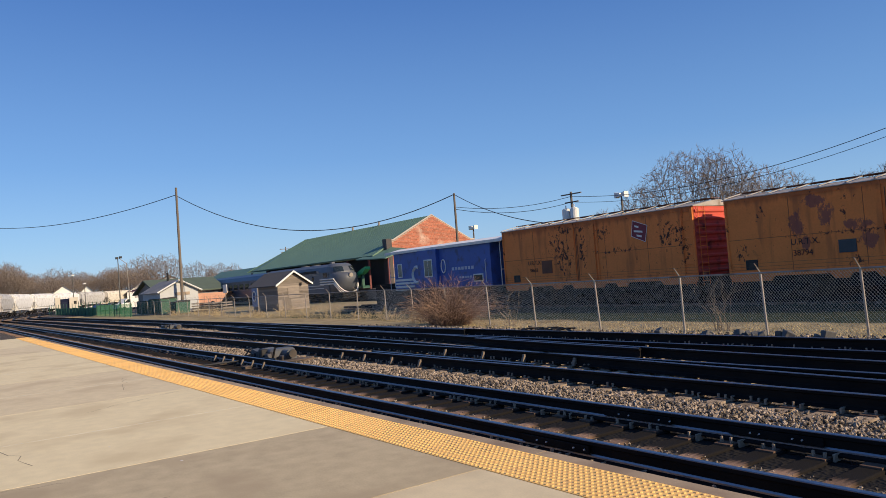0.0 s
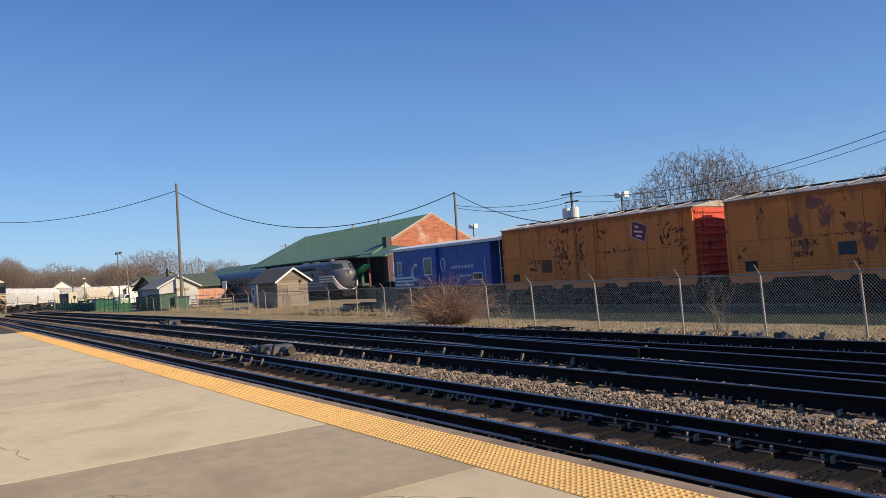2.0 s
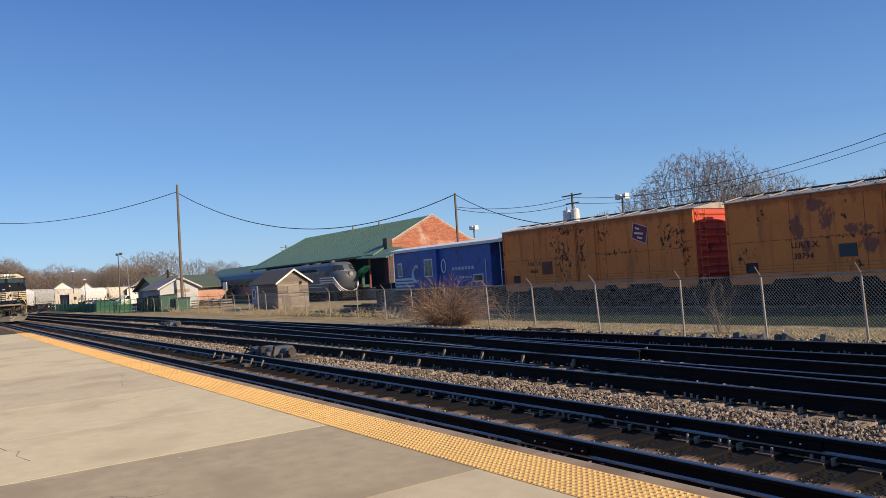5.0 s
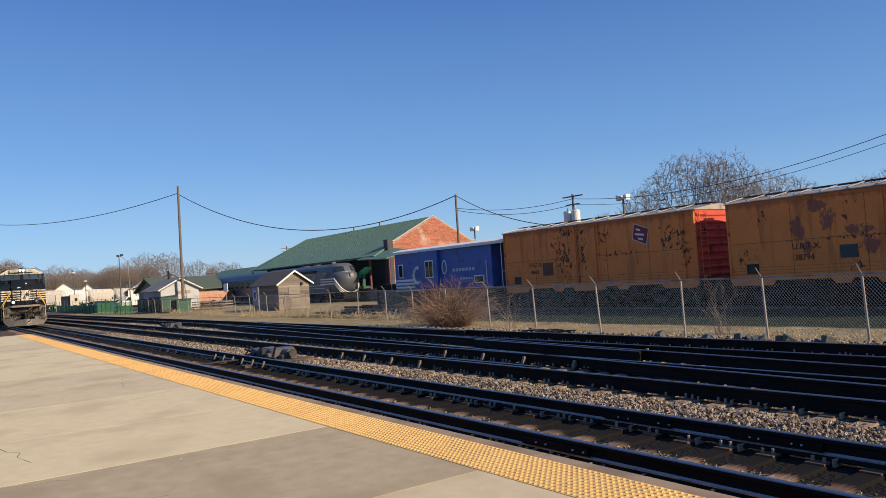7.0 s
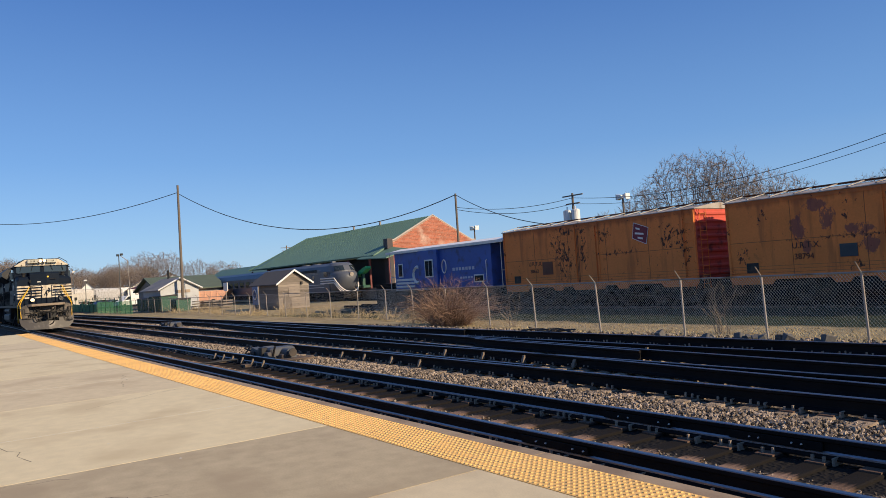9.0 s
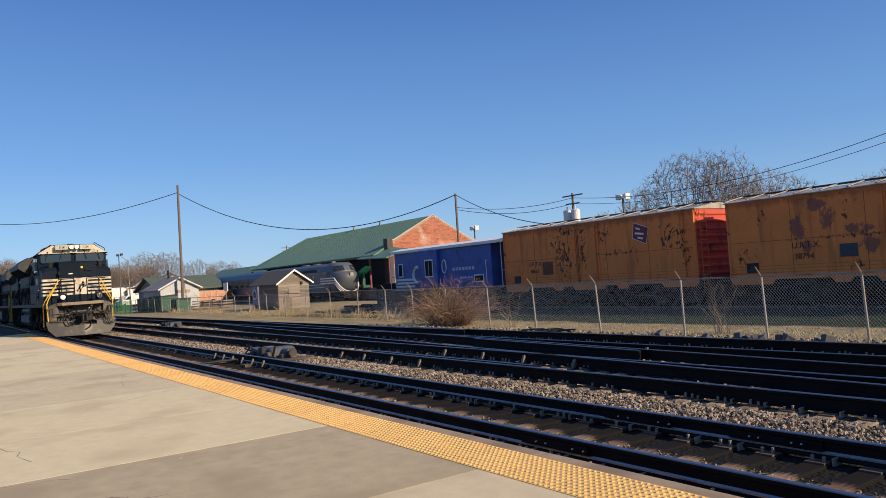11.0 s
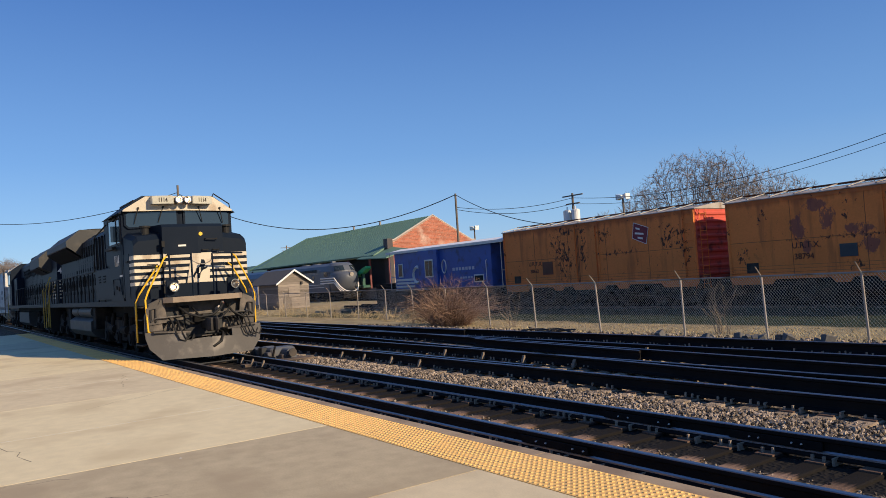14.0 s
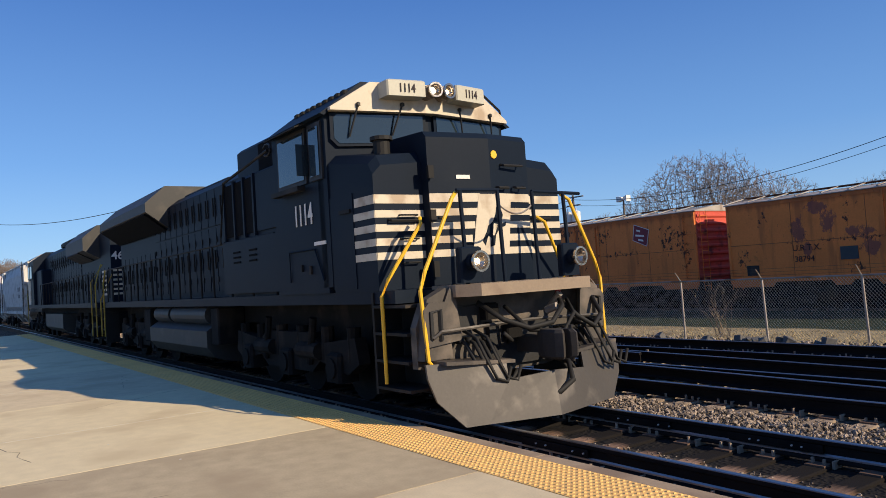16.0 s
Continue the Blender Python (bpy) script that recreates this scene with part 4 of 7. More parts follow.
# ---- the streamlined locomotive and its coach ----
def cab_unit():
    c = thing("streamlined_locomotive", "grey streamlined diesel locomotive with white nose stripes", "locomotive", pose(-71.0, 37.4, -0.3))
    W = 1.5
    sec = [(-W, 0.9), (-W, 3.2), (-1.25, 3.75), (-0.7, 4.05), (0.7, 4.05), (1.25, 3.75), (W, 3.2), (W, 0.9)]

    def ring(x, k, top):
        return [(x, y * k, 0.9 + (z - 0.9) * top) for y, z in sec]
    body = Shape().loft([ring(-20, 1, 1), ring(-3.4, 1, 1), ring(-2.2, 0.985, 0.98)])
    part("body", body, loco_grey, c, smooth=False)
    def slice_at(z, back, front, half):
        pts = []
        for i in range(17):
            t = radians(-90 + 180 * i / 16)
            pts.append((back + (front - back) * abs(math.cos(t)) ** 0.8, half * (abs(math.sin(t)) ** 0.8) * (1 if t > 0 else -1), z))
        return pts
    NOSE_Z = ((0.9, -0.55, 1.30), (1.4, -0.2, 1.42), (1.9, 0.08, 1.48), (2.4, 0.22, 1.48), (2.75, 0.12, 1.46), (2.95, -0.12, 1.42), (3.05, -0.5, 1.36))
    n_ = part("nose", Shape().loft([slice_at(z, -2.3, f, h) for z, f, h in NOSE_Z]), loco_grey, c, "rounded bulldog nose", smooth=True)
    part("cab_front", Shape().loft([slice_at(z, -2.6, f, h) for z, f, h in ((2.95, -0.45, 1.46), (3.2, -0.55, 1.45), (3.72, -0.95, 1.33), (3.98, -1.35, 1.1), (4.08, -1.9, 0.8))]), loco_grey, c)
    lamp = Shape().rod((-0.5, 0, 2.82), (0.28, 0, 2.72), 0.23, 16)
    part("headlight", lamp, galvanised, n_, "large round nose headlight")
    for i in range(3):
        z = 2.42 - 0.26 * i
        line_ = slice_at(z, -2.3, 0.23 - 0.05 * i, 1.50)
        drop = [(x - 0.14 * max(0.0, x + 1.1), y, z - 1.15 * max(0.0, x + 1.1)) for x, y, _ in line_]
        part("stripe", Shape().tube([(-4.2, -1.52, z)] + drop + [(-4.2, 1.52, z)], 0.065, 5), faded_white, n_, "white nose stripe")
    for sgn in (-1, 1):
        low, high = slice_at(3.2, -2.6, -0.53, 1.46), slice_at(3.72, -2.6, -0.93, 1.35)
        k0, k1 = (9, 13) if sgn > 0 else (3, 7)
        ringed = [low[i] for i in range(k0, k1 + 1)] + [high[i] for i in range(k1, k0 - 1, -1)]
        win = Shape().loft([[(x + e, y * (1 + e * 0.3), z) for x, y, z in ringed] for e in (-0.02, 0.035)])
        part("windscreen", win, dark_glass, c, "rounded dark windscreen")
    for k in range(4):
        part("side_bar", Shape().box(-19.5, -4.4, -W - 0.02, -W, 2.95 + 0.14 * k, 3.0 + 0.14 * k), galvanised, c, "bright metal side strip")
    part("cab_window", Shape().box(-3.4, -2.5, -W - 0.015, -W, 2.65, 3.15), dark_glass, c)
    for x in (-6, -9, -12, -15):
        part("porthole", Shape().rod((x, -W - 0.02, 2.6), (x, -W, 2.6), 0.25, 16), dark_glass, c)
    part("grille", Shape().box(-17, -5, -W - 0.02, -W, 3.15, 3.45), black_iron, c)
    part("belt", Shape().box(-20, -3.4, -W - 0.012, -W, 1.45, 1.5).box(-20, -3.4, -W - 0.012, -W, 1.75, 1.8), faded_white, c)
    part("skirt", Shape().box(-14, -7.5, -1.3, 1.3, 0.35, 0.95), truck_dark, c)
    part("pilot", Shape().box(-1.6, 0.25, -1.1, 1.1, 0.25, 0.9), truck_dark, c)
    part("roof_fan", Shape().rod((-8, 0, 4.05), (-8, 0, 4.18), 0.5, 18).rod((-11, 0, 4.05), (-11, 0, 4.18), 0.5, 18).box(-4.2, -3.7, -0.2, 0.2, 4.05, 4.3), loco_grey, c)
    truck(c, -4.6, (-1.9, 0, 1.9), 0.46, 1.05), truck(c, -16.2, (-1.9, 0, 1.9), 0.46, 1.05)
    k = thing("passenger_coach", "dark blue-grey streamlined passenger coach", "passenger car", pose(-91.8, 37.4, -0.3))
    part("body", Shape().loft([ring(-26, 1, 0.97), ring(0, 1, 0.97)]), coach_blue, k)
    for i in range(11):
        x = -24.2 + 2.2 * i
        f = part("window", Shape().box(x, x + 1.4, -W - 0.02, -W, 2.0, 2.75), dark_glass, k)
    part("belt", Shape().box(-26, 0, -W - 0.012, -W, 1.25, 1.31).box(-26, 0, -W - 0.012, -W, 2.95, 3.02), loco_grey, k)
    part("skirt", Shape().box(-19, -7, -1.2, 1.2, 0.4, 0.95), truck_dark, k)
    truck(k, -4), truck(k, -22)


cab_unit()
yard_rail = thing("railway_track", "museum yard track beside the depot", "railway track", kind="structure")
for y in (37.4 - 0.7525, 37.4 + 0.7525):
    part("rail", Shape().prism([(y - 0.07, -0.46), (y + 0.07, -0.46), (y + 0.03, -0.3), (y - 0.03, -0.3)], -125, -50), rail_rust, yard_rail)


# ---- depot with a brick gable and green roof ----
def depot():
    d = thing("depot", "long depot with a red brick gable and a green metal roof", "building")
    X, Y0, YR, Y1 = -70.0, 42.0, 47.8, 53.6
    bed = Shape().prism([(Y0, GROUND), (Y1, GROUND), (Y1, 5.5), (Y1 - 0.5, 5.5), (YR, 8.45), (Y0 + 0.5, 5.75), (Y0, 5.75)], X - 0.35, X - 0.012)
    wall = part("wall", bed, mortar, d, "brick gable wall with pale weathering")
    bm = Shape()
    bm2 = []
    rnd = random.Random(5)
    z, row = 3.2, 0
    bw, bh = 0.42, 0.15
    unit = Shape().box(-bw / 2 + 0.012, bw / 2 - 0.012, -0.0, 0.02, 0.012, bh - 0.012)
    while z < 8.4:
        top = z + bh
        lim0 = Y0 if top < 5.75 else Y0 + 0.5 + (top - 5.75) / (8.45 - 5.75) * (YR - Y0 - 0.5)
        lim1 = Y1 if top < 5.5 else Y1 - 0.5 - (top - 5.5) / (8.45 - 5.5) * (Y1 - 0.5 - YR)
        y = lim0 - (bw / 2 if row % 2 else 0)
        while y < lim1:
            a, b = max(y, lim0), min(y + bw, lim1)
            if b - a > 0.1:
                bm.box(X - 0.012, X + 0.004 * rnd.random() + 0.004, a + 0.012, b - 0.012, z + 0.012, z + bh - 0.012)
            y += bw
        z += bh
        row += 1
    o = part("bricks", bm, surface("brick_faces", (0.41, 0.135, 0.08), 0.9, 0, 0.25, 0.7, 12, 0.3, dirt=(0.64, 0.47, 0.38), dirt_amount=0.26, dirt_scale=0.45, island=0.22), wall)
    o["kind"] = "stuff"
    cop = Shape()
    cop.tube([(X - 0.15, Y0 - 0.05, 5.82), (X - 0.15, Y0 + 0.5, 5.82), (X - 0.15, YR, 8.52), (X - 0.15, Y1 - 0.5, 5.57), (X - 0.15, Y1 + 0.05, 5.57)], 0.12, 4)
    part("coping", cop, surface("pale_stone_coping", (0.5, 0.42, 0.35), 0.9), wall)
    part("pier", Shape().slab(X - 0.6, X + 0.25, Y0 - 0.6, Y0 + 0.1, GROUND, 6.0), surface("dark_flashing", (0.06, 0.05, 0.05), 0.7), d)
    body = Shape().box(X - 36, X - 0.36, Y0, Y1 - 0.2, GROUND, 4.2)
    part("side_wall", body, surface("dark_board_wall", (0.05, 0.045, 0.04), 0.9), d)
    EX, EZ = 39.9, 4.15
    roof = Shape()
    roof.loft([[(X - 34, YR, 8.35), (X - 0.2, YR, 8.35), (X - 0.2, EX, EZ), (X - 36.4, EX, EZ)], [(X - 34, YR, 8.5), (X - 0.2, YR, 8.5), (X - 0.2, EX - 0.05, EZ + 0.14), (X - 36.4, EX - 0.05, EZ + 0.14)]])
    roof.loft([[(X - 34, YR, 8.35), (X - 0.2, YR, 8.35), (X - 0.2, Y1 + 1, 4.6), (X - 38, Y1 + 1, 4.6)], [(X - 34, YR, 8.5), (X - 0.2, YR, 8.5), (X - 0.2, Y1 + 1.05, 4.74), (X - 38, Y1 + 1.05, 4.74)]])
    roof.loft([[(X - 34, YR, 8.35), (X - 38, EX, EZ), (X - 38, Y1 + 1, 4.6)], [(X - 34.02, YR, 8.5), (X - 38.1, EX, EZ + 0.1), (X - 38.1, Y1 + 1, 4.7)]])
    rf = part("roof", roof, roof_green, d)
    seam = Shape()
    for i in range(56):
        x = X - 0.5 - 0.62 * i
        k = max(0, (x - (X - 34)))
        seam.rod((max(x, X - 34), YR, 8.52), (x - (0 if x > X - 34 else 2), EX, EZ + 0.16), 0.022, 4)
    part("standing_seam", seam, roof_green, rf)
    por = Shape()
    por.loft([[(X + 0.0, EX + 2.1, 5.0), (X + 3.4, EX + 2.1, 4.6), (X + 3.4, EX - 0.6, 3.75), (X - 3, EX - 0.6, 3.95)], [(X + 0.0, EX + 2.1, 5.1), (X + 3.4, EX + 2.1, 4.7), (X + 3.4, EX - 0.6, 3.85), (X - 3, EX - 0.6, 4.05)]])
    part("porch_roof", por, roof_green, d)
    for x in (X + 3.1, X - 1, X - 6, X - 12, X - 18, X - 24, X - 30, X - 36):
        part("porch_post", Shape().box(x - 0.1, x + 0.1, EX - 0.2, EX, GROUND, 4.0), surface("dark_red_post", (0.16, 0.04, 0.035), 0.7), d)
    part("dock", Shape().box(X - 36, X + 3.4, EX - 0.6, Y0, GROUND, 0.75), timber_grey, d)
    for x in (X - 12, X - 19):
        part("vent", Shape().rod((x, YR, 8.4), (x, YR, 8.9), 0.14, 8), galvanised, d)


depot()
ann = thing("low_building", "low building with a green metal roof", "building")
part("wall", Shape().box(-150, -112, 46, 54, GROUND, 3.0), wall_white, ann)
part("roof", Shape().prism([(45.4, 3.0), (50, 5.6), (54.6, 3.0)], -150.5, -111.5), roof_green, ann)


ld = thing("green_loader", "bright green freight elevator with a slanted arm by the depot dock", "loader", pose(-71.2, 39.0, 0.75))
part("arm", Shape().prism([(-1.35, 1.35), (-0.9, 1.3), (0.55, 1.75), (1.3, 2.15), (1.2, 2.4), (0.4, 2.2), (-1.2, 1.65)], -0.3, 0.3, "y"), green_paint, ld)
part("mast", Shape().box(-0.15, 0.15, -0.15, 0.15, 0.3, 1.6), bin_green, ld)
part("chassis", Shape().slab(-0.7, 0.7, -0.45, 0.45, 0.12, 0.4, 0.05), bin_green, ld)
for q in (-0.5, 0.5):
    part("wheel", Shape().rod((q, -0.5, 0.16), (q, 0.5, 0.16), 0.16, 14), black_iron, ld)

# ---- sheds ----
def board_shed():
    s = thing("tool_shed", "small weathered grey board shed with a pale-trimmed gable roof", "shed", pose(-62.2, 25.6, GROUND, 0, 0, 4))
    D, Wd, h, rdg = 5.2, 3.0, 2.35, 3.35
    core = Shape().prism([(0.03, 0), (Wd - 0.03, 0), (Wd - 0.03, h), (Wd / 2, rdg - 0.05), (0.03, h)], -D, -0.03)
    part("wall", core, dark_shingle, s)
    n = 12
    for i in range(n + 5):
        z0 = 0.02 + 0.195 * i
        a, b = 0.0, Wd
        if z0 + 0.19 > h:
            a = (z0 + 0.19 - h) / (rdg - h) * Wd / 2
            b = Wd - a
        if b - a > 0.2:
            part("board", Shape().prism([(a, z0), (b, z0), (b, z0 + 0.185), (a, z0 + 0.185)], -0.03, 0.0 + 0.004 * (i % 3)), timber_grey, s)
    for i in range(12):
        z0 = 0.02 + 0.195 * i
        part("board", Shape().box(-D, 0, -0.025, 0.03, z0, z0 + 0.185), timber_grey, s)
    rf = Shape()
    for sg in (0, 1):
        e0 = (-0.32, h - 0.2) if sg == 0 else (Wd + 0.32, h - 0.2)
        rf.prism([e0, (e0[0], e0[1] + 0.09), (Wd / 2, rdg + 0.1), (Wd / 2, rdg)], -D - 0.25, 0.28)
    part("roof", rf, dark_shingle, s)
    tr = Shape()
    for e in (-0.32, Wd + 0.32):
        tr.loft([[(0.28, e, h - 0.24), (0.33, e, h - 0.24), (0.33, e, h - 0.08), (0.28, e, h - 0.08)], [(0.28, Wd / 2, rdg - 0.04), (0.33, Wd / 2, rdg - 0.04), (0.33, Wd / 2, rdg + 0.13), (0.28, Wd / 2, rdg + 0.13)]])
    part("trim", tr, trim_white, s)
    part("shutter", Shape().box(0.0, 0.045, 0.95, 2.05, 1.05, 1.95), timber_grey, s, "boarded-up window")
    part("door", Shape().box(0.0, 0.04, 0.4, 1.2, 0.02, 0.98), timber_grey, s)
    part("lamp", Shape().box(0.0, 0.2, 2.15, 2.3, 2.1, 2.35), black_iron, s)


board_shed()


def white_shed():
    s = thing("storage_shed", "pale painted storage shed with a grey gable roof", "shed", pose(-89.0, 22.4, GROUND, 0, 0, 2))
    D, Wd, h, rdg = 7.0, 4.4, 2.6, 3.75
    part("wall", Shape().prism([(0, 0), (Wd, 0), (Wd, h), (Wd / 2, rdg), (0, h)], -D, 0), wall_white, s)
    rf = Shape()
    for e0 in ((-0.35, h - 0.2), (Wd + 0.35, h - 0.2)):
        rf.prism([e0, (e0[0], e0[1] + 0.1), (Wd / 2, rdg + 0.12), (Wd / 2, rdg)], -D - 0.3, 0.35)
    part("roof", rf, surface("grey_shingles", (0.24, 0.22, 0.20), 0.9, 0, 0.25, 2), s)
    tr = Shape()
    for e in (-0.35, Wd + 0.35):
        tr.rod((0.37, e, h - 0.12), (0.37, Wd / 2, rdg + 0.06), 0.09, 4)
    part("trim", tr, trim_white, s)
    part("sign", Shape().box(0.0, 0.05, 1.7, 3.4, 2.05, 2.4), surface("dull_tan_sign", (0.35, 0.27, 0.2), 0.8), s, "narrow tan wall sign")
    part("door", Shape().box(0.0, 0.04, 0.5, 1.5, 0.0, 2.0), surface("faded_grey_door", (0.45, 0.45, 0.46), 0.7), s)
    part("chimney", Shape().rod((-4, Wd / 2, rdg), (-4, Wd / 2, rdg + 1.1), 0.14, 8), black_iron, s)
    b = thing("workshop", "workshop building with a dark green gable roof", "building", pose(-106, 26.5, GROUND, 0, 0, 96))
    part("wall", Shape().prism([(0, 0), (8, 0), (8, 2.7), (4, 4.2), (0, 2.7)], 0, 9), surface("grey_wall", (0.2, 0.2, 0.2), 0.8), b)
    part("roof", Shape().prism([(-0.6, 2.45), (-0.6, 2.6), (4, 4.45), (8.6, 2.6), (8.6, 2.45), (4, 4.28)], -0.6, 9.6), surface("dull_green_roof", (0.075, 0.10, 0.075), 0.8, 0, 0.2, 1), b)


white_shed()


# ---- utility poles and wires ----
def wire(name, a, b, sag, r=0.02, n=24, label="black overhead cable hanging between poles"):
    a, b = Vector(a), Vector(b)
    pts = [a.lerp(b, i / n) - Vector((0, 0, 4 * sag * (i / n) * (1 - i / n))) for i in range(n + 1)]
    o = part(name, Shape().tube(pts, r, 4), black_iron)
    return tagged(o, label, "cable")


def pole(x, y, top, r=0.14, lean=(0, 0), label="weathered wooden utility pole", extra=None):
    p = thing("utility_pole", label, "utility pole", pose(x, y, GROUND, lean[0], lean[1]))
    part("shaft", Shape().rod((0, 0, -0.3), (0, 0, top - GROUND), r, 10, r * 0.7), wood_pole, p)
    if extra:
        extra(p, top - GROUND)
    return p


P1 = (-88.0, 24.6, 14.0)
P2 = (-54.8, 40.0, 8.95)
pole(-88.0, 24.6, 14.0, 0.18, (0, 1.3))
pole(-54.8, 40.0, 8.95, 0.13)
wire("cable", (P1[0] - .2, P1[1], 13.2), (P2[0], P2[1], 8.85), 3.7, 0.04)
wire("cable", (P1[0] - .2, P1[1], 13.2), (-140, 8.0, 14.9), 1.45, 0.04)
wire("cable", (P2[0], P2[1], 8.85), (-38, 36, 4.6), 0.5, 0.03)


def transformers(p, h):
    part("crossarm", Shape().box(-1.2, 1.2, -0.06, 0.06, h - 0.25, h - 0.15).box(-0.8, 0.8, -0.06, 0.06, h - 0.95, h - 0.85), wood_pole, p)
    for e in (-0.5, 0.5):
        c = part("transformer", Shape().rod((e, -0.25, h - 2.55), (e, -0.25, h - 1.5), 0.36, 14).rod((e, -0.25, h - 1.5), (e, -0.25, h - 1.42), 0.26, 14), trim_white, p, "pale grey transformer can")
        part("bushing", Shape().rod((e, -0.25, h - 1.42), (e, -0.25, h - 1.15), 0.05, 6), faded_white, c)


def siren(p, h):
    for sgn in (-1, 1):
        part("horn", Shape().loft([[(sgn * 0.1, -0.15, h), (sgn * 0.1, 0.15, h), (sgn * 0.1, 0.15, h + 0.3), (sgn * 0.1, -0.15, h + 0.3)],
                                   [(sgn * 0.6, -0.28, h - 0.12), (sgn * 0.6, 0.28, h - 0.12), (sgn * 0.6, 0.28, h + 0.4), (sgn * 0.6, -0.28, h + 0.4)]]), trim_white, p, "white siren horn")


def crossarm(p, h):
    part("crossarm", Shape().box(-0.06, 0.06, -1.2, 1.2, h - 0.5, h - 0.38).box(-0.06, 0.06, -1.0, 1.0, h - 1.1, h - 0.98), wood_pole, p)


def spot(dx, dy, dz, dist):
    """A place that many metres off, along a way from the eye."""
    k = dist / math.hypot(dx, dy)
    return dx * k, dy * k, EYE[2] + dz * k


a = spot(-.717, .716, .097, 66)
pole(a[0], a[1], a[2], 0.14, label="wooden pole with two grey transformers", extra=transformers)
T1 = a
a = spot(-.679, .771, .086, 70)
pole(a[0], a[1], a[2], 0.12, label="pole with white siren horns", extra=siren)
a = spot(-.938, .401, .053, 150)
pole(a[0], a[1], a[2], 0.16, extra=crossarm)
a = spot(-.868, .50, .066, 150)
pole(a[0], a[1], a[2], 0.16, extra=crossarm)
a = spot(-.794, .607, .058, 95)
pole(a[0], a[1], a[2], 0.12, label="pole with white siren horns", extra=siren)
wire("cable", (P2[0], P2[1], 7.7), (T1[0], T1[1], T1[2] - 0.4), 0.5, 0.022)
wire("cable", (P2[0], P2[1], 7.5), (T1[0], T1[1], T1[2] - 0.9), 0.6, 0.022)
wire("cable", (T1[0], T1[1], T1[2] - 0.4), spot(-.38, .925, .136, 48), 1.2, 0.02)
wire("cable", (T1[0], T1[1], T1[2] - 0.9), spot(-.38, .925, .126, 48), 1.15, 0.016)
wire("cable", spot(-.456, .89, .066, 60), spot(-.38, .925, .086, 48), 0.1, 0.022)


for way in (spot(-.38, .925, .140, 48), spot(-.456, .89, .068, 60)):
    pole(way[0], way[1], way[2], 0.07)


def lamp_post(x, y, top, label, twin):
    p = thing("street_lamp", label, "street lamp", pose(x, y, GROUND))
    h = top - GROUND
    part("post", Shape().rod((0, 0, 0), (0, 0, h), 0.1, 10, 0.06), surface("dark_post_paint", (0.09, 0.09, 0.085), 0.5), p)
    if twin:
        part("post", Shape().rod((0.2, 1.35, 0), (0.2, 1.1, h - 0.8), 0.07, 8, 0.05).rod((0.2, 1.1, h - 0.8), (0, 0.2, h), 0.05, 6), galvanised, p)
        part("floodlight", Shape().slab(-0.2, 0.2, -0.3, 0.05, h - 0.1, h + 0.2).slab(-0.2, 0.2, 0.2, 0.55, h, h + 0.3), black_iron, p, "dark floodlight heads")
    else:
        part("lamp_head", Shape().slab(-0.7, 0.4, -0.25, 0.25, h - 0.05, h + 0.18), faded_white, p)


lamp_post(-115.8, 23.6, 7.6, "dark twin-post floodlight mast", True)
a = spot(-1.09, .165, .036, 170)
lamp_post(a[0], a[1], a[2], "tall pale street lamp", False)
a = spot(-1.084, .178, .024, 170)
lamp_post(a[0], a[1], a[2], "plain dark lamp post", False)


# ---- yard clutter beyond the fence ----
def privacy_fence():
    f = thing("privacy_fence", "green fabric privacy fence on leaning posts", "fence")
    pts = [(-113, 19.8), (-120, 19.9), (-128, 20.1), (-137, 20.4), (-147, 20.7), (-160, 21.0)]
    for i, (a, b) in enumerate(zip(pts, pts[1:])):
        part("panel", Shape().loft([[(a[0], a[1], GROUND + 0.1), (b[0], b[1], GROUND), (b[0], b[1] + .03, GROUND), (a[0], a[1] + .03, GROUND + 0.1)],
                                    [(a[0], a[1], GROUND + 1.2), (b[0], b[1], GROUND + 1.35), (b[0], b[1] + .03, GROUND + 1.35), (a[0], a[1] + .03, GROUND + 1.2)]]), fabric_green, f)
    mesh_ = Shape()
    for i in range(75):
        x = -92 - 0.28 * i
        mesh_.box(x, x + 0.03, 19.9, 19.93, GROUND, GROUND + 1.5)
    o = part("torn_fabric", mesh_, fabric_green, f, "thin torn green netting")
    o["kind"] = "stuff"
    for i in range(24):
        x = -92 - 2.9 * i
        part("post", Shape().rod((x, 19.75, GROUND), (x + 0.25, 19.75, GROUND + 2.0), 0.04, 6), bin_green, f)


privacy_fence()


def dumpster(x, y, w, d, h, label):
    b = thing("dumpster", label, "dumpster", pose(x, y, GROUND, 0, 0, 3))
    part("body", Shape().prism([(0, 0.1), (d, 0.1), (d + 0.1, h), (-0.1, h)], 0, w), bin_green, b)
    for i in range(5):
        part("rib", Shape().box(w * i / 4 - 0.05, w * i / 4 + 0.05, -0.16, 0.0, 0.1, h), bin_green, b)
    part("lid", Shape().prism([(-0.15, h), (d + 0.1, h), (d + 0.1, h + 0.18), (-0.15, h + 0.06)], -0.05, w + 0.05), black_iron, b)
    part("wheel", Shape().rod((0.2, 0.2, 0.06), (0.2, 0.35, 0.06), 0.06, 8).rod((w - 0.2, 0.2, 0.06), (w - 0.2, 0.35, 0.06), 0.06, 8), black_iron, b)


dumpster(-97.5, 21.9, 4.6, 1.8, 1.6, "dark green steel dumpster by the fence")
dumpster(-92, 22.0, 4.4, 1.6, 1.75, "green waste container with a black lid")
dumpster(-84.5, 22.4, 2.0, 1.3, 1.3, "small green waste container")


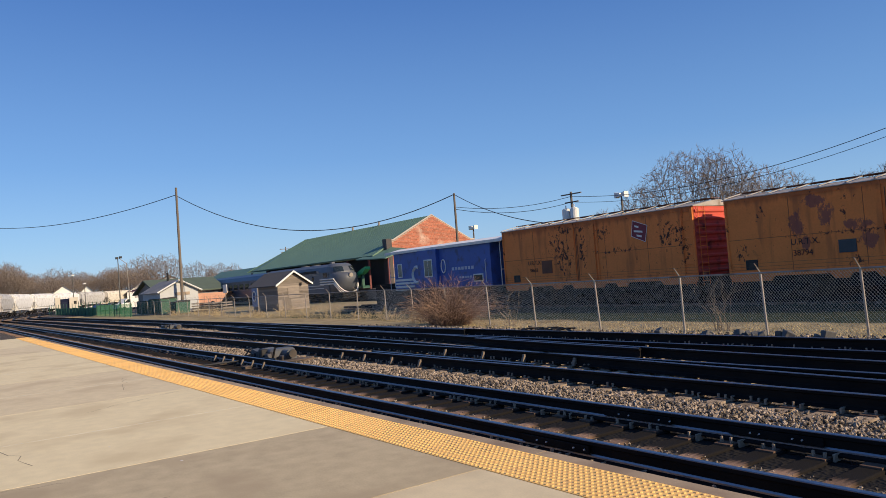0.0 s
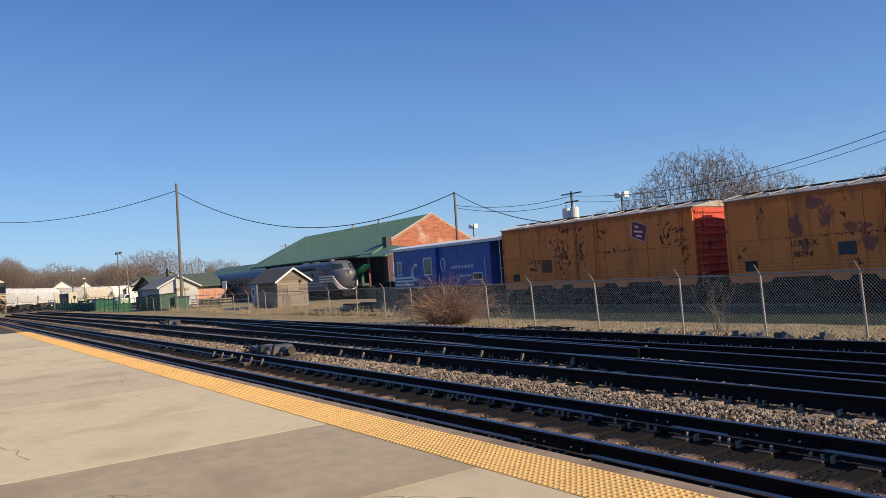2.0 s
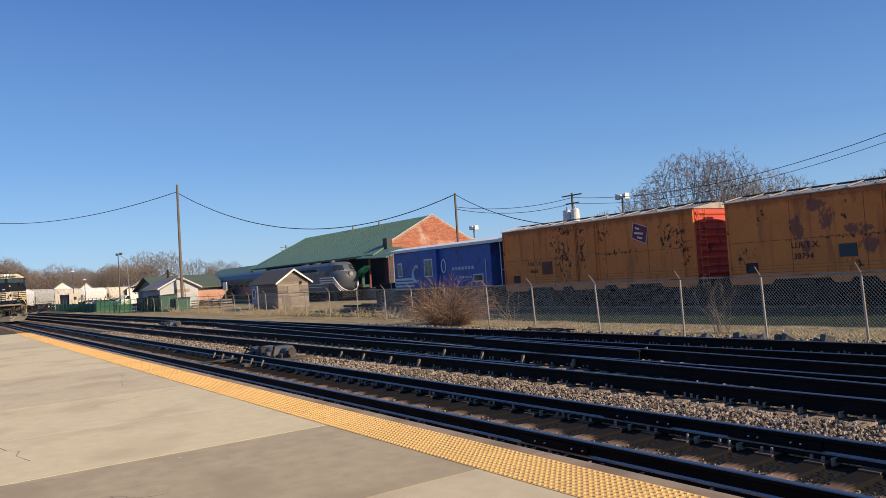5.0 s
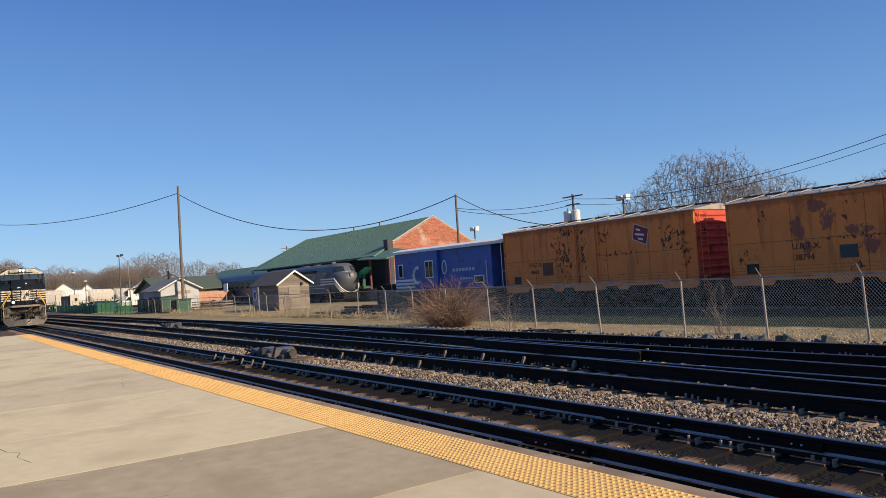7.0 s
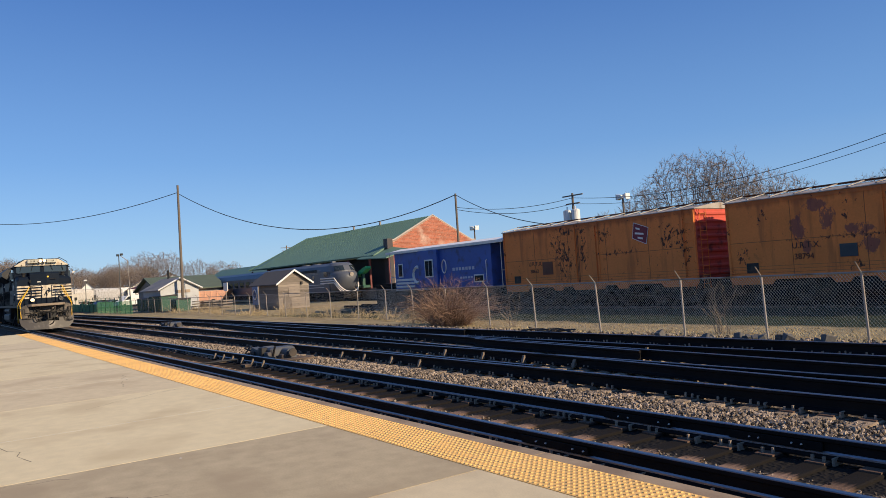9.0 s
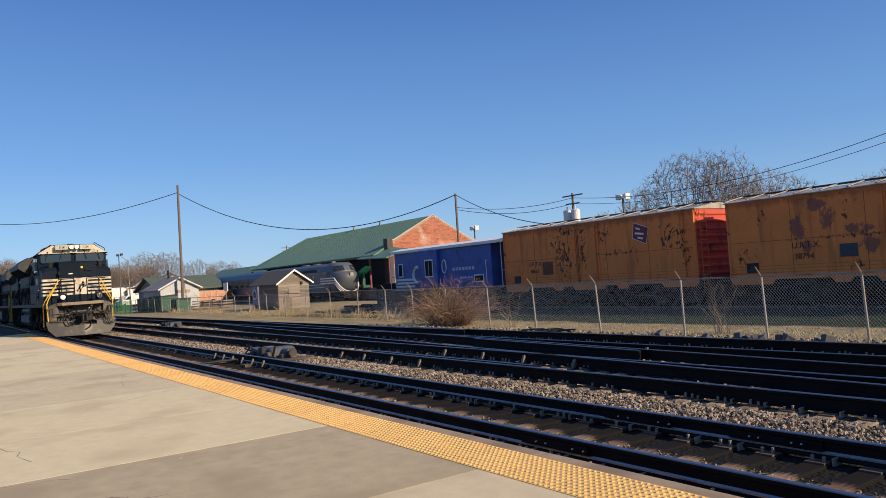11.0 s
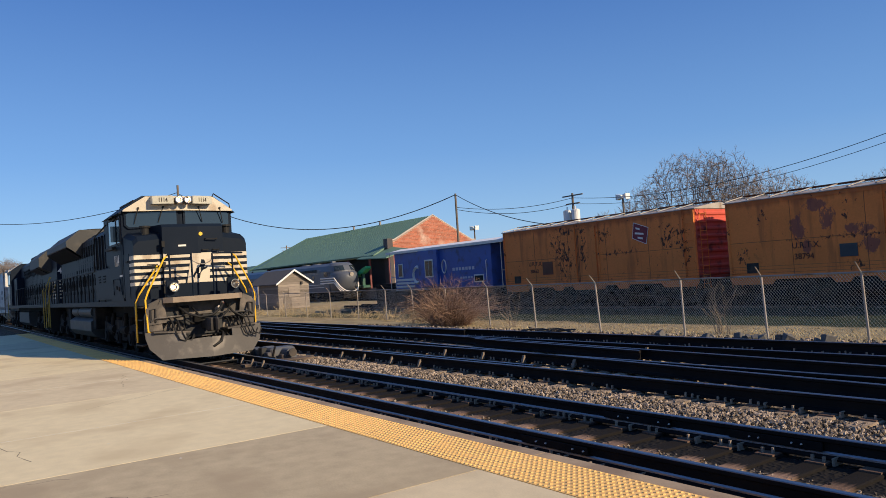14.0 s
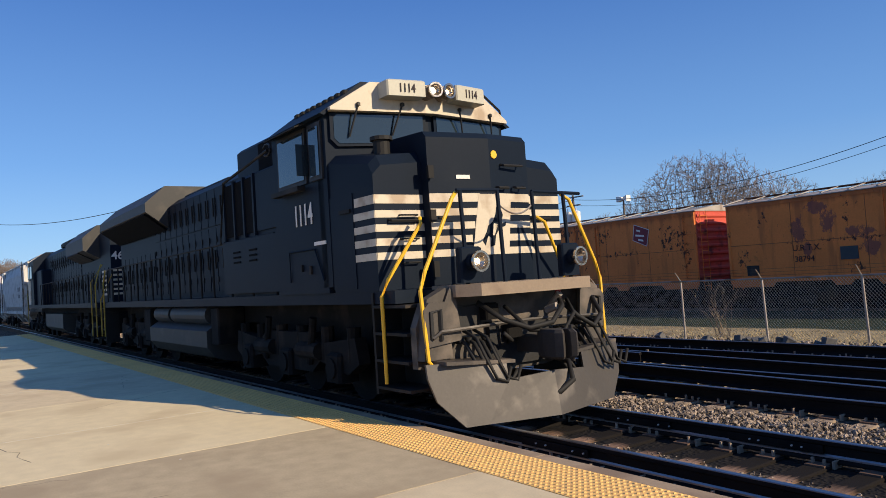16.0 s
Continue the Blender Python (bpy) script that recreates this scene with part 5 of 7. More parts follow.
def flat_trailer():
    t = thing("equipment_trailer", "faded orange steel equipment body beside pallets", "trailer", pose(-106.5, 29.3, GROUND, 0, 0, 50))
    part("body", Shape().prism([(0, 0.55), (5.9, 0.55), (7.0, 2.05), (0, 2.05)], 0, 2.2, "y"), safety_orange, t)
    for i in range(7):
        part("rib", Shape().box(0.3 + 0.85 * i, 0.36 + 0.85 * i, -0.04, 0.0, 0.6, 2.0), safety_orange, t)
    part("frame", Shape().box(0, 6, 0.3, 1.9, 0.4, 0.55), black_iron, t)
    for x in (1.2, 2.2, 4.8):
        part("wheel", Shape().rod((x, -0.02, 0.45), (x, 0.3, 0.45), 0.45, 16), black_iron, t)
    for i in range(4):
        p = thing("pallet_stack", "stack of weathered wooden pallets", "pallets", pose(-88 + 2.3 * i, 25.6 + 0.3 * i, GROUND), group="pallet stacks")
        for j in range(4):
            sl = Shape()
            for q in range(6):
                sl.box(0, 1.25, 0.2 * q, 0.2 * q + 0.1, 0.28 * j + 0.11, 0.28 * j + 0.14)
            sl.box(0, 0.1, 0, 1.1, 0.28 * j, 0.28 * j + 0.11).box(1.15, 1.25, 0, 1.1, 0.28 * j, 0.28 * j + 0.11)
            part("pallet", sl, timber_grey, p)


flat_trailer()
sg = thing("notice_sign", "blue sign panel with a pale round emblem on posts", "sign", pose(-62.9, 24.0, GROUND, 0, 0, 0))
part("panel", Shape().box(-1.3, 0.0, -0.03, 0.03, 0.55, 2.15), surface("slate_blue_sign", (0.14, 0.2, 0.33), 0.6), sg)
part("emblem", Shape().rod((-0.65, -0.05, 1.45), (-0.65, -0.03, 1.45), 0.5, 20), surface("dark_blue_emblem", (0.03, 0.06, 0.16), 0.6), sg)
part("emblem_ring", Shape().tube([(-0.65 + 0.42 * math.cos(radians(18 * i)), -0.06, 1.45 + 0.42 * math.sin(radians(18 * i))) for i in range(21)], 0.05, 4), faded_white, sg)
part("post", Shape().box(-1.32, -1.24, 0, 0.08, 0, 2.15).box(-0.06, 0.02, 0, 0.08, 0, 2.15), timber_grey, sg)
wb = thing("notice_board", "white board on a post", "sign", pose(-89.5, 30.3, GROUND))
part("panel", Shape().box(-1.2, 0.2, -0.03, 0.03, 1.9, 2.9), trim_white, wb)
part("post", Shape().box(-0.6, -0.5, 0, 0.08, 0, 1.95), timber_grey, wb)


def van():
    v = thing("utility_van", "white van parked under a red canopy", "van", pose(-146, 33.5, GROUND, 0, 0, -70))
    prof = [(0, 0.5), (5.2, 0.5), (5.2, 1.15), (4.3, 1.35), (3.5, 2.15), (0.1, 2.2), (0, 1.9)]
    part("body", Shape().prism(prof, -0.95, 0.95, "y"), trim_white, v)
    part("window", Shape().prism([(3.0, 1.4), (4.1, 1.4), (3.45, 2.0), (3.0, 2.0)], -0.97, 0.97, "y"), dark_glass, v)
    for x in (1.0, 4.2):
        part("wheel", Shape().rod((x, -0.98, 0.36), (x, -0.7, 0.36), 0.36, 16).rod((x, 0.7, 0.36), (x, 0.98, 0.36), 0.36, 16), black_iron, v)
    c = thing("canopy", "red canopy on pale posts", "canopy", pose(-152, 37, GROUND))
    part("roof", Shape().prism([(-4, 3.4), (4, 3.4), (0, 4.6)], -3, 3), crimson, c)
    for x, y in ((-2.8, -3.8), (2.8, -3.8), (-2.8, 3.8), (2.8, 3.8)):
        part("post", Shape().rod((x, y, 0), (x, y, 3.4), 0.07, 6), faded_white, c)
    for i, (x, y, m) in enumerate(((-152, 31.5, surface("dark_teal_car", (0.03, 0.08, 0.09), 0.35)), (-150, 29, surface("navy_car", (0.02, 0.03, 0.07), 0.35)))):
        k = thing("parked_car", "dark parked car beyond the fence", "car", pose(x, y, GROUND, 0, 0, -75), group="parked cars")
        part("body", Shape().prism([(0, 0.35), (4.5, 0.35), (4.5, 0.8), (3.4, 0.95), (2.7, 1.45), (1.1, 1.45), (0.4, 1.0), (0, 0.9)], -0.85, 0.85, "y"), m, k)
        part("window", Shape().prism([(0.75, 1.0), (3.2, 1.0), (2.65, 1.4), (1.15, 1.4)], -0.87, 0.87, "y"), dark_glass, k)
        for q in (0.8, 3.6):
            part("wheel", Shape().rod((q, -0.88, 0.32), (q, 0.88, 0.32), 0.32, 14), black_iron, k)


van()


def house(x, y, w, d, h, rdg, rz, wall_m, roof_m, label):
    b = thing("house", label, "house", pose(x, y, GROUND, 0, 0, rz))
    part("wall", Shape().prism([(0, 0), (w, 0), (w, h), (w / 2, rdg), (0, h)], -d, 0), wall_m, b)
    rf = Shape()
    for e in (-0.5, w + 0.5):
        rf.prism([(e, h - 0.25), (e, h - 0.1), (w / 2, rdg + 0.2), (w / 2, rdg + 0.02)], -d - 0.5, 0.5)
    part("roof", rf, roof_m, b)
    for q in (0.2, 0.65):
        part("window", Shape().box(0.0, 0.05, w * q, w * q + 1.0, 1.0, 2.3), dark_glass, b)
    part("door", Shape().box(0.0, 0.05, w * 0.45, w * 0.45 + 0.9, 0, 2.0), surface("faded_grey_door", (0.45, 0.45, 0.46), 0.7), b)


grey_roof = surface("grey_house_roof", (0.17, 0.16, 0.155), 0.9, 0, 0.2, 1)
house(*spot(-1.12, .138, 0, 262)[:2], 9, 18, 4.2, 7.6, -8, trim_white, grey_roof, "white gabled house beyond the railway")
house(*spot(-1.098, .17, 0, 262)[:2], 6, 10, 4.0, 7.0, -8, trim_white, grey_roof, "white gabled house beyond the railway")
house(*spot(-1.06, .225, 0, 250)[:2], 11, 20, 4.0, 7.4, -10, trim_white, grey_roof, "white gabled house beyond the railway")
house(*spot(-1.045, .25, 0, 285)[:2], 14, 24, 5.5, 9.2, -10, wall_white, dark_shingle, "large pale house with a dark roof")
cabin_blue = surface("dark_blue_cabin", (0.012, 0.016, 0.04), 0.9, spec=0.1)
rb = thing("relay_cabin", "dark blue trackside cabin with a pale annex", "cabin", pose(*spot(-1.10, .155, 0, 168)[:2], GROUND, 0, 0, -6))
part("body", Shape().slab(-2, 2, -0.75, 0.75, 0, 3.0), cabin_blue, rb)
part("door", Shape().box(2.0, 2.04, -0.5, 0.4, 0.1, 2.4), surface("slate_door", (0.02, 0.026, 0.05), 0.9, spec=0.1), rb)
part("annex", Shape().slab(-1.5, 2.4, 0.8, 2.4, 0, 3.2), surface("cream_panel", (0.55, 0.5, 0.42), 0.7, 0, 0.15, 1), rb)
part("scrawl", Shape().box(2.41, 2.43, 1.6, 2.1, 1.9, 2.5), black_iron, rb, "black painted scrawl")
part("annex", Shape().slab(-1.5, 2.4, -1.7, -0.8, 0, 3.3), surface("cream_panel", (0.55, 0.5, 0.42)), rb)


# ---- plants ----
def crown_tree(seed, wide, high, low, boles, points):
    """A bare tree: limbs that grow towards points spread through a domed crown, thickening downwards, with fine twigs."""
    rng = np.random.default_rng(seed)
    mid, rz = (high + low) / 2, (high - low) / 2
    pts = []
    while len(pts) < points:
        p = rng.uniform(-1, 1, 3)
        r = np.linalg.norm(p)
        lump = 0.86 + 0.14 * math.sin(3 * math.atan2(p[1], p[0]) + seed) * math.cos(2.5 * p[2])
        if 0.12 < r < lump and rng.random() < 0.25 + 0.75 * r:
            taper = 1.0 if p[2] > 0.1 else 1.0 + 0.5 * (p[2] - 0.1)
            pts.append((p[0] * wide * taper, p[1] * wide * taper, mid + p[2] * rz))
    pts = np.array(pts)
    nodes, back = [np.array((0.0, 0.0, -0.2))], [-1]
    step = 0.3
    for i in range(max(2, int((low + 0.2) / step))):
        nodes.append(nodes[-1] + np.array((rng.normal(0, 0.03), rng.normal(0, 0.03), step)))
        back.append(len(nodes) - 2)
    fork = len(nodes) - 1
    for k in range(boles):
        a = 6.283 * (k + rng.uniform(-.2, .2)) / boles
        last = fork
        for i in range(6):
            nodes.append(nodes[last] + step * np.array((0.5 * math.cos(a), 0.5 * math.sin(a), 0.85)))
            back.append(last)
            last = len(nodes) - 1
    near, owner = np.full(len(pts), 1e9), np.zeros(len(pts), int)
    alive, done = np.ones(len(pts), bool), 0
    for turn in range(85):
        for i in range(done, len(nodes)):
            d = np.linalg.norm(pts - nodes[i], axis=1)
            m = d < near
            near[m], owner[m] = d[m], i
        done = len(nodes)
        alive &= near > 0.36
        live = np.where(alive & (near < 4.5))[0]
        if not len(live):
            break
        for o in np.unique(owner[live]):
            w = (pts[live[owner[live] == o]] - nodes[o])
            w = (w / np.linalg.norm(w, axis=1)[:, None]).mean(0) + rng.normal(0, 0.07, 3)
            w /= np.linalg.norm(w) + 1e-6
            nodes.append(nodes[o] + w * step)
            back.append(int(o))
    n = len(nodes)
    flow = np.zeros(n)
    kids = [0] * n
    for i in range(n - 1, 0, -1):
        flow[i] += 1.0 if kids[i] == 0 else 0
        flow[back[i]] += flow[i]
        kids[back[i]] += 1
    rad = [float(v) for v in 0.0085 * np.maximum(flow, 1) ** 0.44]
    s = Shape()
    for i in range(1, n):
        b = back[i]
        s.tube([tuple(nodes[b]), tuple(nodes[i])], min(rad[b], rad[i] * 1.5), 5 if rad[i] > 0.05 else 3, rad[i])
        if flow[i] < 9 and i > fork + 6:
            w = nodes[i] - nodes[b]
            for k in range(3 if flow[i] > 2 else 5):
                e = w / step + rng.normal(0, 0.38, 3) + np.array((0, 0, 0.1))
                e *= rng.uniform(0.2, 0.6) / np.linalg.norm(e)
                s.tube([tuple(nodes[i]), tuple(nodes[i] + e)], 0.0095, 3, 0.005)
    return s


tree_meshes = [crown_tree(5, 5.2, 12.0, 2.6, 5, 2400).mesh("tree_a"), crown_tree(12, 4.7, 9.5, 2.2, 4, 1900).mesh("tree_b"), crown_tree(29, 3.4, 11.0, 2.6, 3, 1500).mesh("tree_c")]


TREE_TOP = [max(v.co.z for v in m.vertices) for m in tree_meshes]


def tree(x, y, h, which, mat=None, rz=0, label="bare winter tree with a wide crown of fine twigs"):
    t = thing("tree", label, "tree", pose(x, y, GROUND, 0, 0, rz) @ Matrix.Scale(h / TREE_TOP[which], 4), group="bare trees")
    part("crown", tree_meshes[which], mat or bark, t)
    return t


for ang, top, dist, which, rz in ((-36.6, .140, 88, 0, 20), (-34.0, .137, 90, 2, 110), (-31.3, .108, 86, 1, 200), (-33.0, .100, 105, 2, 60), (-40.1, .100, 92, 2, 200),
                                  (-42.6, .072, 100, 1, 50), (-25.4, .087, 80, 2, 90), (-23.2, .098, 70, 0, 30)):
    a = radians(ang)
    x, y = dist * math.sin(a), dist * math.cos(a)
    tree(x, y, EYE[2] + top * dist - GROUND, which, None, rz)
for dx, dy, top, dist, which, rz in ((-1.045, .245, .060, 150, 1, 0), (-1.03, .268, .058, 154, 0, 70), (-1.055, .235, .045, 160, 2, 120), (-1.0, .30, .045, 165, 1, 40),
                                     (-.985, .325, .040, 170, 0, 10), (-.97, .34, .038, 170, 2, 60), (-.95, .38, .034, 190, 0, 10), (-.90, .455, .045, 185, 1, 5)):
    x, y, z = spot(dx, dy, top, dist)
    tree(x, y, z - GROUND, which, bark_red, rz)
wood_rnd = random.Random(9)
for i in range(46):
    u = i / 45
    px = -60 + 320 * u + wood_rnd.uniform(-6, 6)
    ang = radians(-55.09) + math.atan((px - 784) / 1327.8)
    dist = wood_rnd.uniform(270, 360)
    h = wood_rnd.uniform(10.5, 15.5) + (4 if px < 25 else 0)
    t = tree(dist * math.sin(ang), dist * math.cos(ang), h, i % 3, bark_red if i % 4 else bark, wood_rnd.uniform(0, 360), "reddish bare tree in a distant row")
for i in range(60):
    a = radians(wood_rnd.uniform(-100, 60))
    dist = wood_rnd.uniform(380, 520)
    tree(dist * math.sin(a), dist * math.cos(a), wood_rnd.uniform(12, 16), i % 3, bark_red, wood_rnd.uniform(0, 360), "reddish bare tree in a distant row")


def brush(name, x, y, n, spread, height, seed, mat, label, lean=0.9, droop=0.06):
    rnd = random.Random(seed)
    s = Shape()
    for i in range(n):
        a = rnd.uniform(0, 2 * math.pi)
        r = spread * rnd.random() ** 0.6
        p = Vector((0.5 * r * math.cos(a), 0.35 * r * math.sin(a), -0.03))
        w = Vector((math.cos(a) * lean * rnd.random(), math.sin(a) * lean * 0.7 * rnd.random(), 1)).normalized()
        L = height * rnd.uniform(0.45, 1.0)
        pts = [p]
        for k in range(6):
            w = (w + Vector((rnd.gauss(0, .2), rnd.gauss(0, .2), -droop * k))).normalized()
            pts.append(pts[-1] + w * L / 6)
        s.tube(pts, 0.010, 3, 0.004)
        for k in (2, 3, 4, 5):
            q = pts[k]
            b = (w + Vector((rnd.gauss(0, .7), rnd.gauss(0, .7), rnd.gauss(0.1, .5)))).normalized()
            s.tube([q, q + b * L * rnd.uniform(0.1, 0.28)], 0.006, 3, 0.003)
    o = part(name, s, mat, at=pose(x, y, GROUND if y > 16.8 else BALLAST_Z - 0.06))
    return tagged(o, label, "shrub")


twig_red = surface("red_brown_twigs", (0.23, 0.14, 0.092), 0.9, 0, 0.25, 4)
straw = surface("dry_straw", (0.42, 0.32, 0.18), 0.9, 0, 0.25, 4)
sapling = surface("dull_sapling_stems", (0.25, 0.185, 0.12), 0.9, 0, 0.25, 4)
brush("shrub", -25.2, 17.75, 520, 2.0, 2.35, 3, twig_red, "leafless red-brown tangled shrub against the fence", 1.35, 0.06)
brush("shrub", -12.4, 17.6, 13, 0.45, 1.75, 5, sapling, "thin bare sapling clump behind the fence", 0.12, 0.0)
brush("shrub", -21.5, 17.9, 9, 0.5, 1.5, 6, sapling, "thin bare sapling clump behind the fence", 0.25, 0.0)
brush("shrub", -28.5, 18.4, 30, 1.0, 1.1, 8, sapling, "thin bare sapling clump behind the fence", 0.5)
weed_rnd = random.Random(77)
for i in range(16):
    brush("weeds", -30 - 4.0 * i + weed_rnd.uniform(-1, 1), fence_y(-30 - 4 * i) + weed_rnd.uniform(0.2, 1.5), 45, 1.6, 0.7 + 0.5 * weed_rnd.random(), 100 + i, straw, "dry yellow weeds along the fence", 0.8)


def grass_tufts():
    rng = np.random.default_rng(4)
    n = 9000
    x = rng.uniform(-60, 2, n)
    y = np.array([fence_y(a) for a in x]) + rng.uniform(-0.3, 2.6, n)
    h = rng.uniform(0.02, 0.08, n)
    a = rng.uniform(0, np.pi, n)
    w = 0.02
    z = np.full(n, GROUND - 0.01)
    p0 = np.stack([x - w * np.cos(a), y - w * np.sin(a), z], 1)
    p1 = np.stack([x + w * np.cos(a), y + w * np.sin(a), z], 1)
    p2 = np.stack([x + rng.normal(0, .05, n), y + rng.normal(0, .05, n), z + h], 1)
    v = np.stack([p0, p1, p2], 1).reshape(-1, 3)
    me = bpy.data.meshes.new("grass")
    me.from_pydata(v.tolist(), [], np.arange(3 * n).reshape(-1, 3).tolist())
    tagged(part("grass", me, surface("dry_grass_blades", (0.40, 0.31, 0.16), 0.9, 0, 0.2, 2, island=0.4)), "short dry yellow grass behind the fence", "grass", kind="stuff")


grass_tufts()


# ---- trackside gear ----
gear_grey = surface("grey_machine_paint", (0.085, 0.09, 0.10), 0.6, 0.2, 0.25, 4, dirt=(0.07, 0.05, 0.04), dirt_amount=0.3)


def switch_machine(x, y, rz, k=1.0):
    s = thing("switch_machine", "grey electric switch machine bolted on long ties beside the track", "switch machine", pose(x, y, BALLAST_Z, 0, 0, rz), group="switch machines")
    part("base", Shape().box(-1.1, 1.1, -0.42, 0.42, 0.02, 0.09).box(-1.25, -0.95, -1.3, 0.6, 0.0, 0.07).box(0.55, 0.85, -1.3, 0.6, 0.0, 0.07), tie_wood, s)
    part("gear_case", Shape().slab(-0.75, 0.05, -0.3, 0.3, 0.09, 0.24, 0.04).slab(-0.2, 0.3, -0.36, 0.36, 0.09, 0.36, 0.05).slab(-0.62, -0.42, -0.26, 0.1, 0.24, 0.36, 0.03), gear_grey, s)
    part("motor", Shape().rod((0.3, 0.02, 0.22), (0.66, 0.02, 0.22), 0.11, 16).rod((0.66, 0.02, 0.22), (0.74, 0.02, 0.22), 0.07, 16).slab(0.38, 0.62, -0.2, 0.24, 0.09, 0.2, 0.02), gear_grey, s, smooth=False)
    part("cover", Shape().prism([(-0.9, 0.09), (-0.3, 0.09), (-0.4, 0.3), (-0.75, 0.36)], -0.45, -0.25, "y"), gear_grey, s)
    for i in range(4):
        part("lid", Shape().slab(-0.72 + 0.26 * i, -0.5 + 0.26 * i, -0.5 + 0.05 * (i % 2), -0.32, 0.09, 0.26 + 0.06 * (i % 3), 0.02), gear_grey if i % 2 else black_iron, s)
    part("crank", Shape().tube([(-0.8, -0.35, 0.12), (-0.95, -0.4, 0.34), (-1.2, -0.3, 0.36), (-1.35, -0.45, 0.1)], 0.022, 6), black_iron, s)
    part("flywheel", Shape().rod((0.8, 0.02, 0.24), (0.84, 0.02, 0.24), 0.11, 16), black_iron, s)
    part("link_rod", Shape().rod((-0.9, -0.45, 0.14), (0.9, -0.5, 0.16), 0.025, 6), black_iron, s)
    part("lever", Shape().rod((0.4, -0.36, 0.12), (0.62, -0.38, 0.42), 0.03, 6).rod((-0.85, -0.3, 0.2), (-1.15, -0.5, 0.32), 0.025, 6), black_iron, s)
    part("throw_rod", Shape().rod((-0.6, -0.3, 0.1), (-0.6, -2.2, 0.1), 0.025, 6).rod((-0.35, -0.3, 0.12), (-0.35, -2.2, 0.12), 0.02, 6), black_iron, s)
    part("conduit", Shape().tube([(-0.9, 0.2, 0.15), (-1.3, 0.1, 0.25), (-1.6, -0.2, 0.12), (-2.0, -0.35, 0.03)], 0.03, 6), black_iron, s)


switch_machine(-19.3, 7.85, 2)
switch_machine(-43.2, 11.5, 2)
brace_mat = surface("sunlit_rusty_brace", (0.20, 0.15, 0.11), 0.8, 0.1, 0.25, 6)
brace_mesh = Shape().prism([(0, 0), (0.09, 0), (0.03, 0.15), (0.0, 0.15)], -0.03, 0.03).mesh("rail_brace")
for off, xs_ in ((0.7525, [-21.5 + 0.75 * i for i in range(6)]), (2.767, [-17.5, -16.3, -15, -13.8]), (4.272, [-15, -13.5, -12.1, -10.6]), (6.37, [-10.6, -14.5])):
    for x in xs_:
        p, h = line(-x, off)
        o = part("rail_brace", brace_mesh, brace_mat, at=pose(p.x, p.y - 0.10, FOOT + 0.0, 0, 0, 180))
        tagged(o, "rusty steel rail brace beside the rail", "rail brace", group="rail braces")
rock_rnd = random.Random(12)
for i, x in enumerate((-12.9, -12.7, -10.6, -10.35, -10.1, -9.85, -9.55, -9.3, -8.6, -8.4, -11.3)):
    sz = rock_rnd.uniform(0.08, 0.15)
    bmr = bmesh.new()
    bmesh.ops.create_cube(bmr, size=sz * 1.6)
    for v in bmr.verts:
        v.co += Vector([rock_rnd.uniform(-.35, .35) * sz for _ in range(3)])
    bmesh.ops.bevel(bmr, geom=bmr.edges[:], offset=sz * 0.12, segments=1, affect="EDGES")
    me = bpy.data.meshes.new("rock")
    bmr.to_mesh(me), bmr.free()
    o = part("rubble_block", me, surface("dark_broken_concrete", (0.10, 0.095, 0.09), 0.9, 0, 0.3, 6), at=pose(x, 15.55 + rock_rnd.uniform(-.15, .2), BALLAST_Z + sz * 0.45, rock_rnd.uniform(-20, 20), rock_rnd.uniform(-30, 30), rock_rnd.uniform(0, 180)))
    tagged(o, "dark broken block lying on the ballast edge", "rubble", group="rubble blocks")
cbl = Shape()
cr = random.Random(2)
for i in range(4):
    pts = [(-18.2 + 0.35 * k + cr.uniform(-.1, .1), 15.6 + cr.uniform(-.25, .25), BALLAST_Z + 0.03 + 0.12 * cr.random()) for k in range(7)]
    cbl.tube(pts, 0.022, 5)
tagged(part("cable_scrap", cbl, black_iron), "tangle of black scrap cable on the ballast", "cable")


# ---- the freight train ----
loco_black = surface("satin_blue_black_paint", (0.0075, 0.0130, 0.0235), 0.5, 0, 0.25, 0.8, 30, 0.05, dirt=(0.0115, 0.0165, 0.0255), dirt_amount=0.34, dirt_scale=0.8, spec=0.07)
loco_dusty = surface("dusty_black_metal", (0.015, 0.0145, 0.014), 0.7, 0.05, 0.3, 1.5, 30, 0.2, dirt=(0.04, 0.033, 0.028), dirt_amount=0.35, spec=0.2)
plow_grey = surface("scuffed_grey_black_plow", (0.075, 0.067, 0.06), 0.55, 0.3, 0.25, 1.5, 30, 0.15, dirt=(0.17, 0.15, 0.13), dirt_amount=0.3)
loco_white = surface("cream_white_paint", (0.55, 0.475, 0.36), 0.55, 0, 0.14, 1.5, 30, 0.05, dirt=(0.37, 0.28, 0.19), dirt_amount=0.42, dirt_scale=3.0)
board_cream = surface("dull_number_board", (0.43, 0.41, 0.33), 0.55, 0, 0.12, 2)
rail_yellow = surface("yellow_handrail_paint", (0.78, 0.44, 0.02), 0.5, 0, 0.1, 3)
yellow_grimy = surface("grimy_yellow_paint", (0.38, 0.25, 0.03), 0.6, 0, 0.2, 3)
lip_tan = surface("worn_tan_ledge", (0.25, 0.19, 0.135), 0.7, 0.1, 0.25, 2, dirt=(0.16, 0.11, 0.08), dirt_amount=0.4)
pilot_grime = surface("grimy_pilot_steel", (0.058, 0.049, 0.042), 0.65, 0.1, 0.4, 2.5, 30, 0.2, dirt=(0.15, 0.12, 0.095), dirt_amount=0.35)
hose_black = surface("black_rubber_hose", (0.014, 0.0135, 0.013), 0.7, spec=0.3)
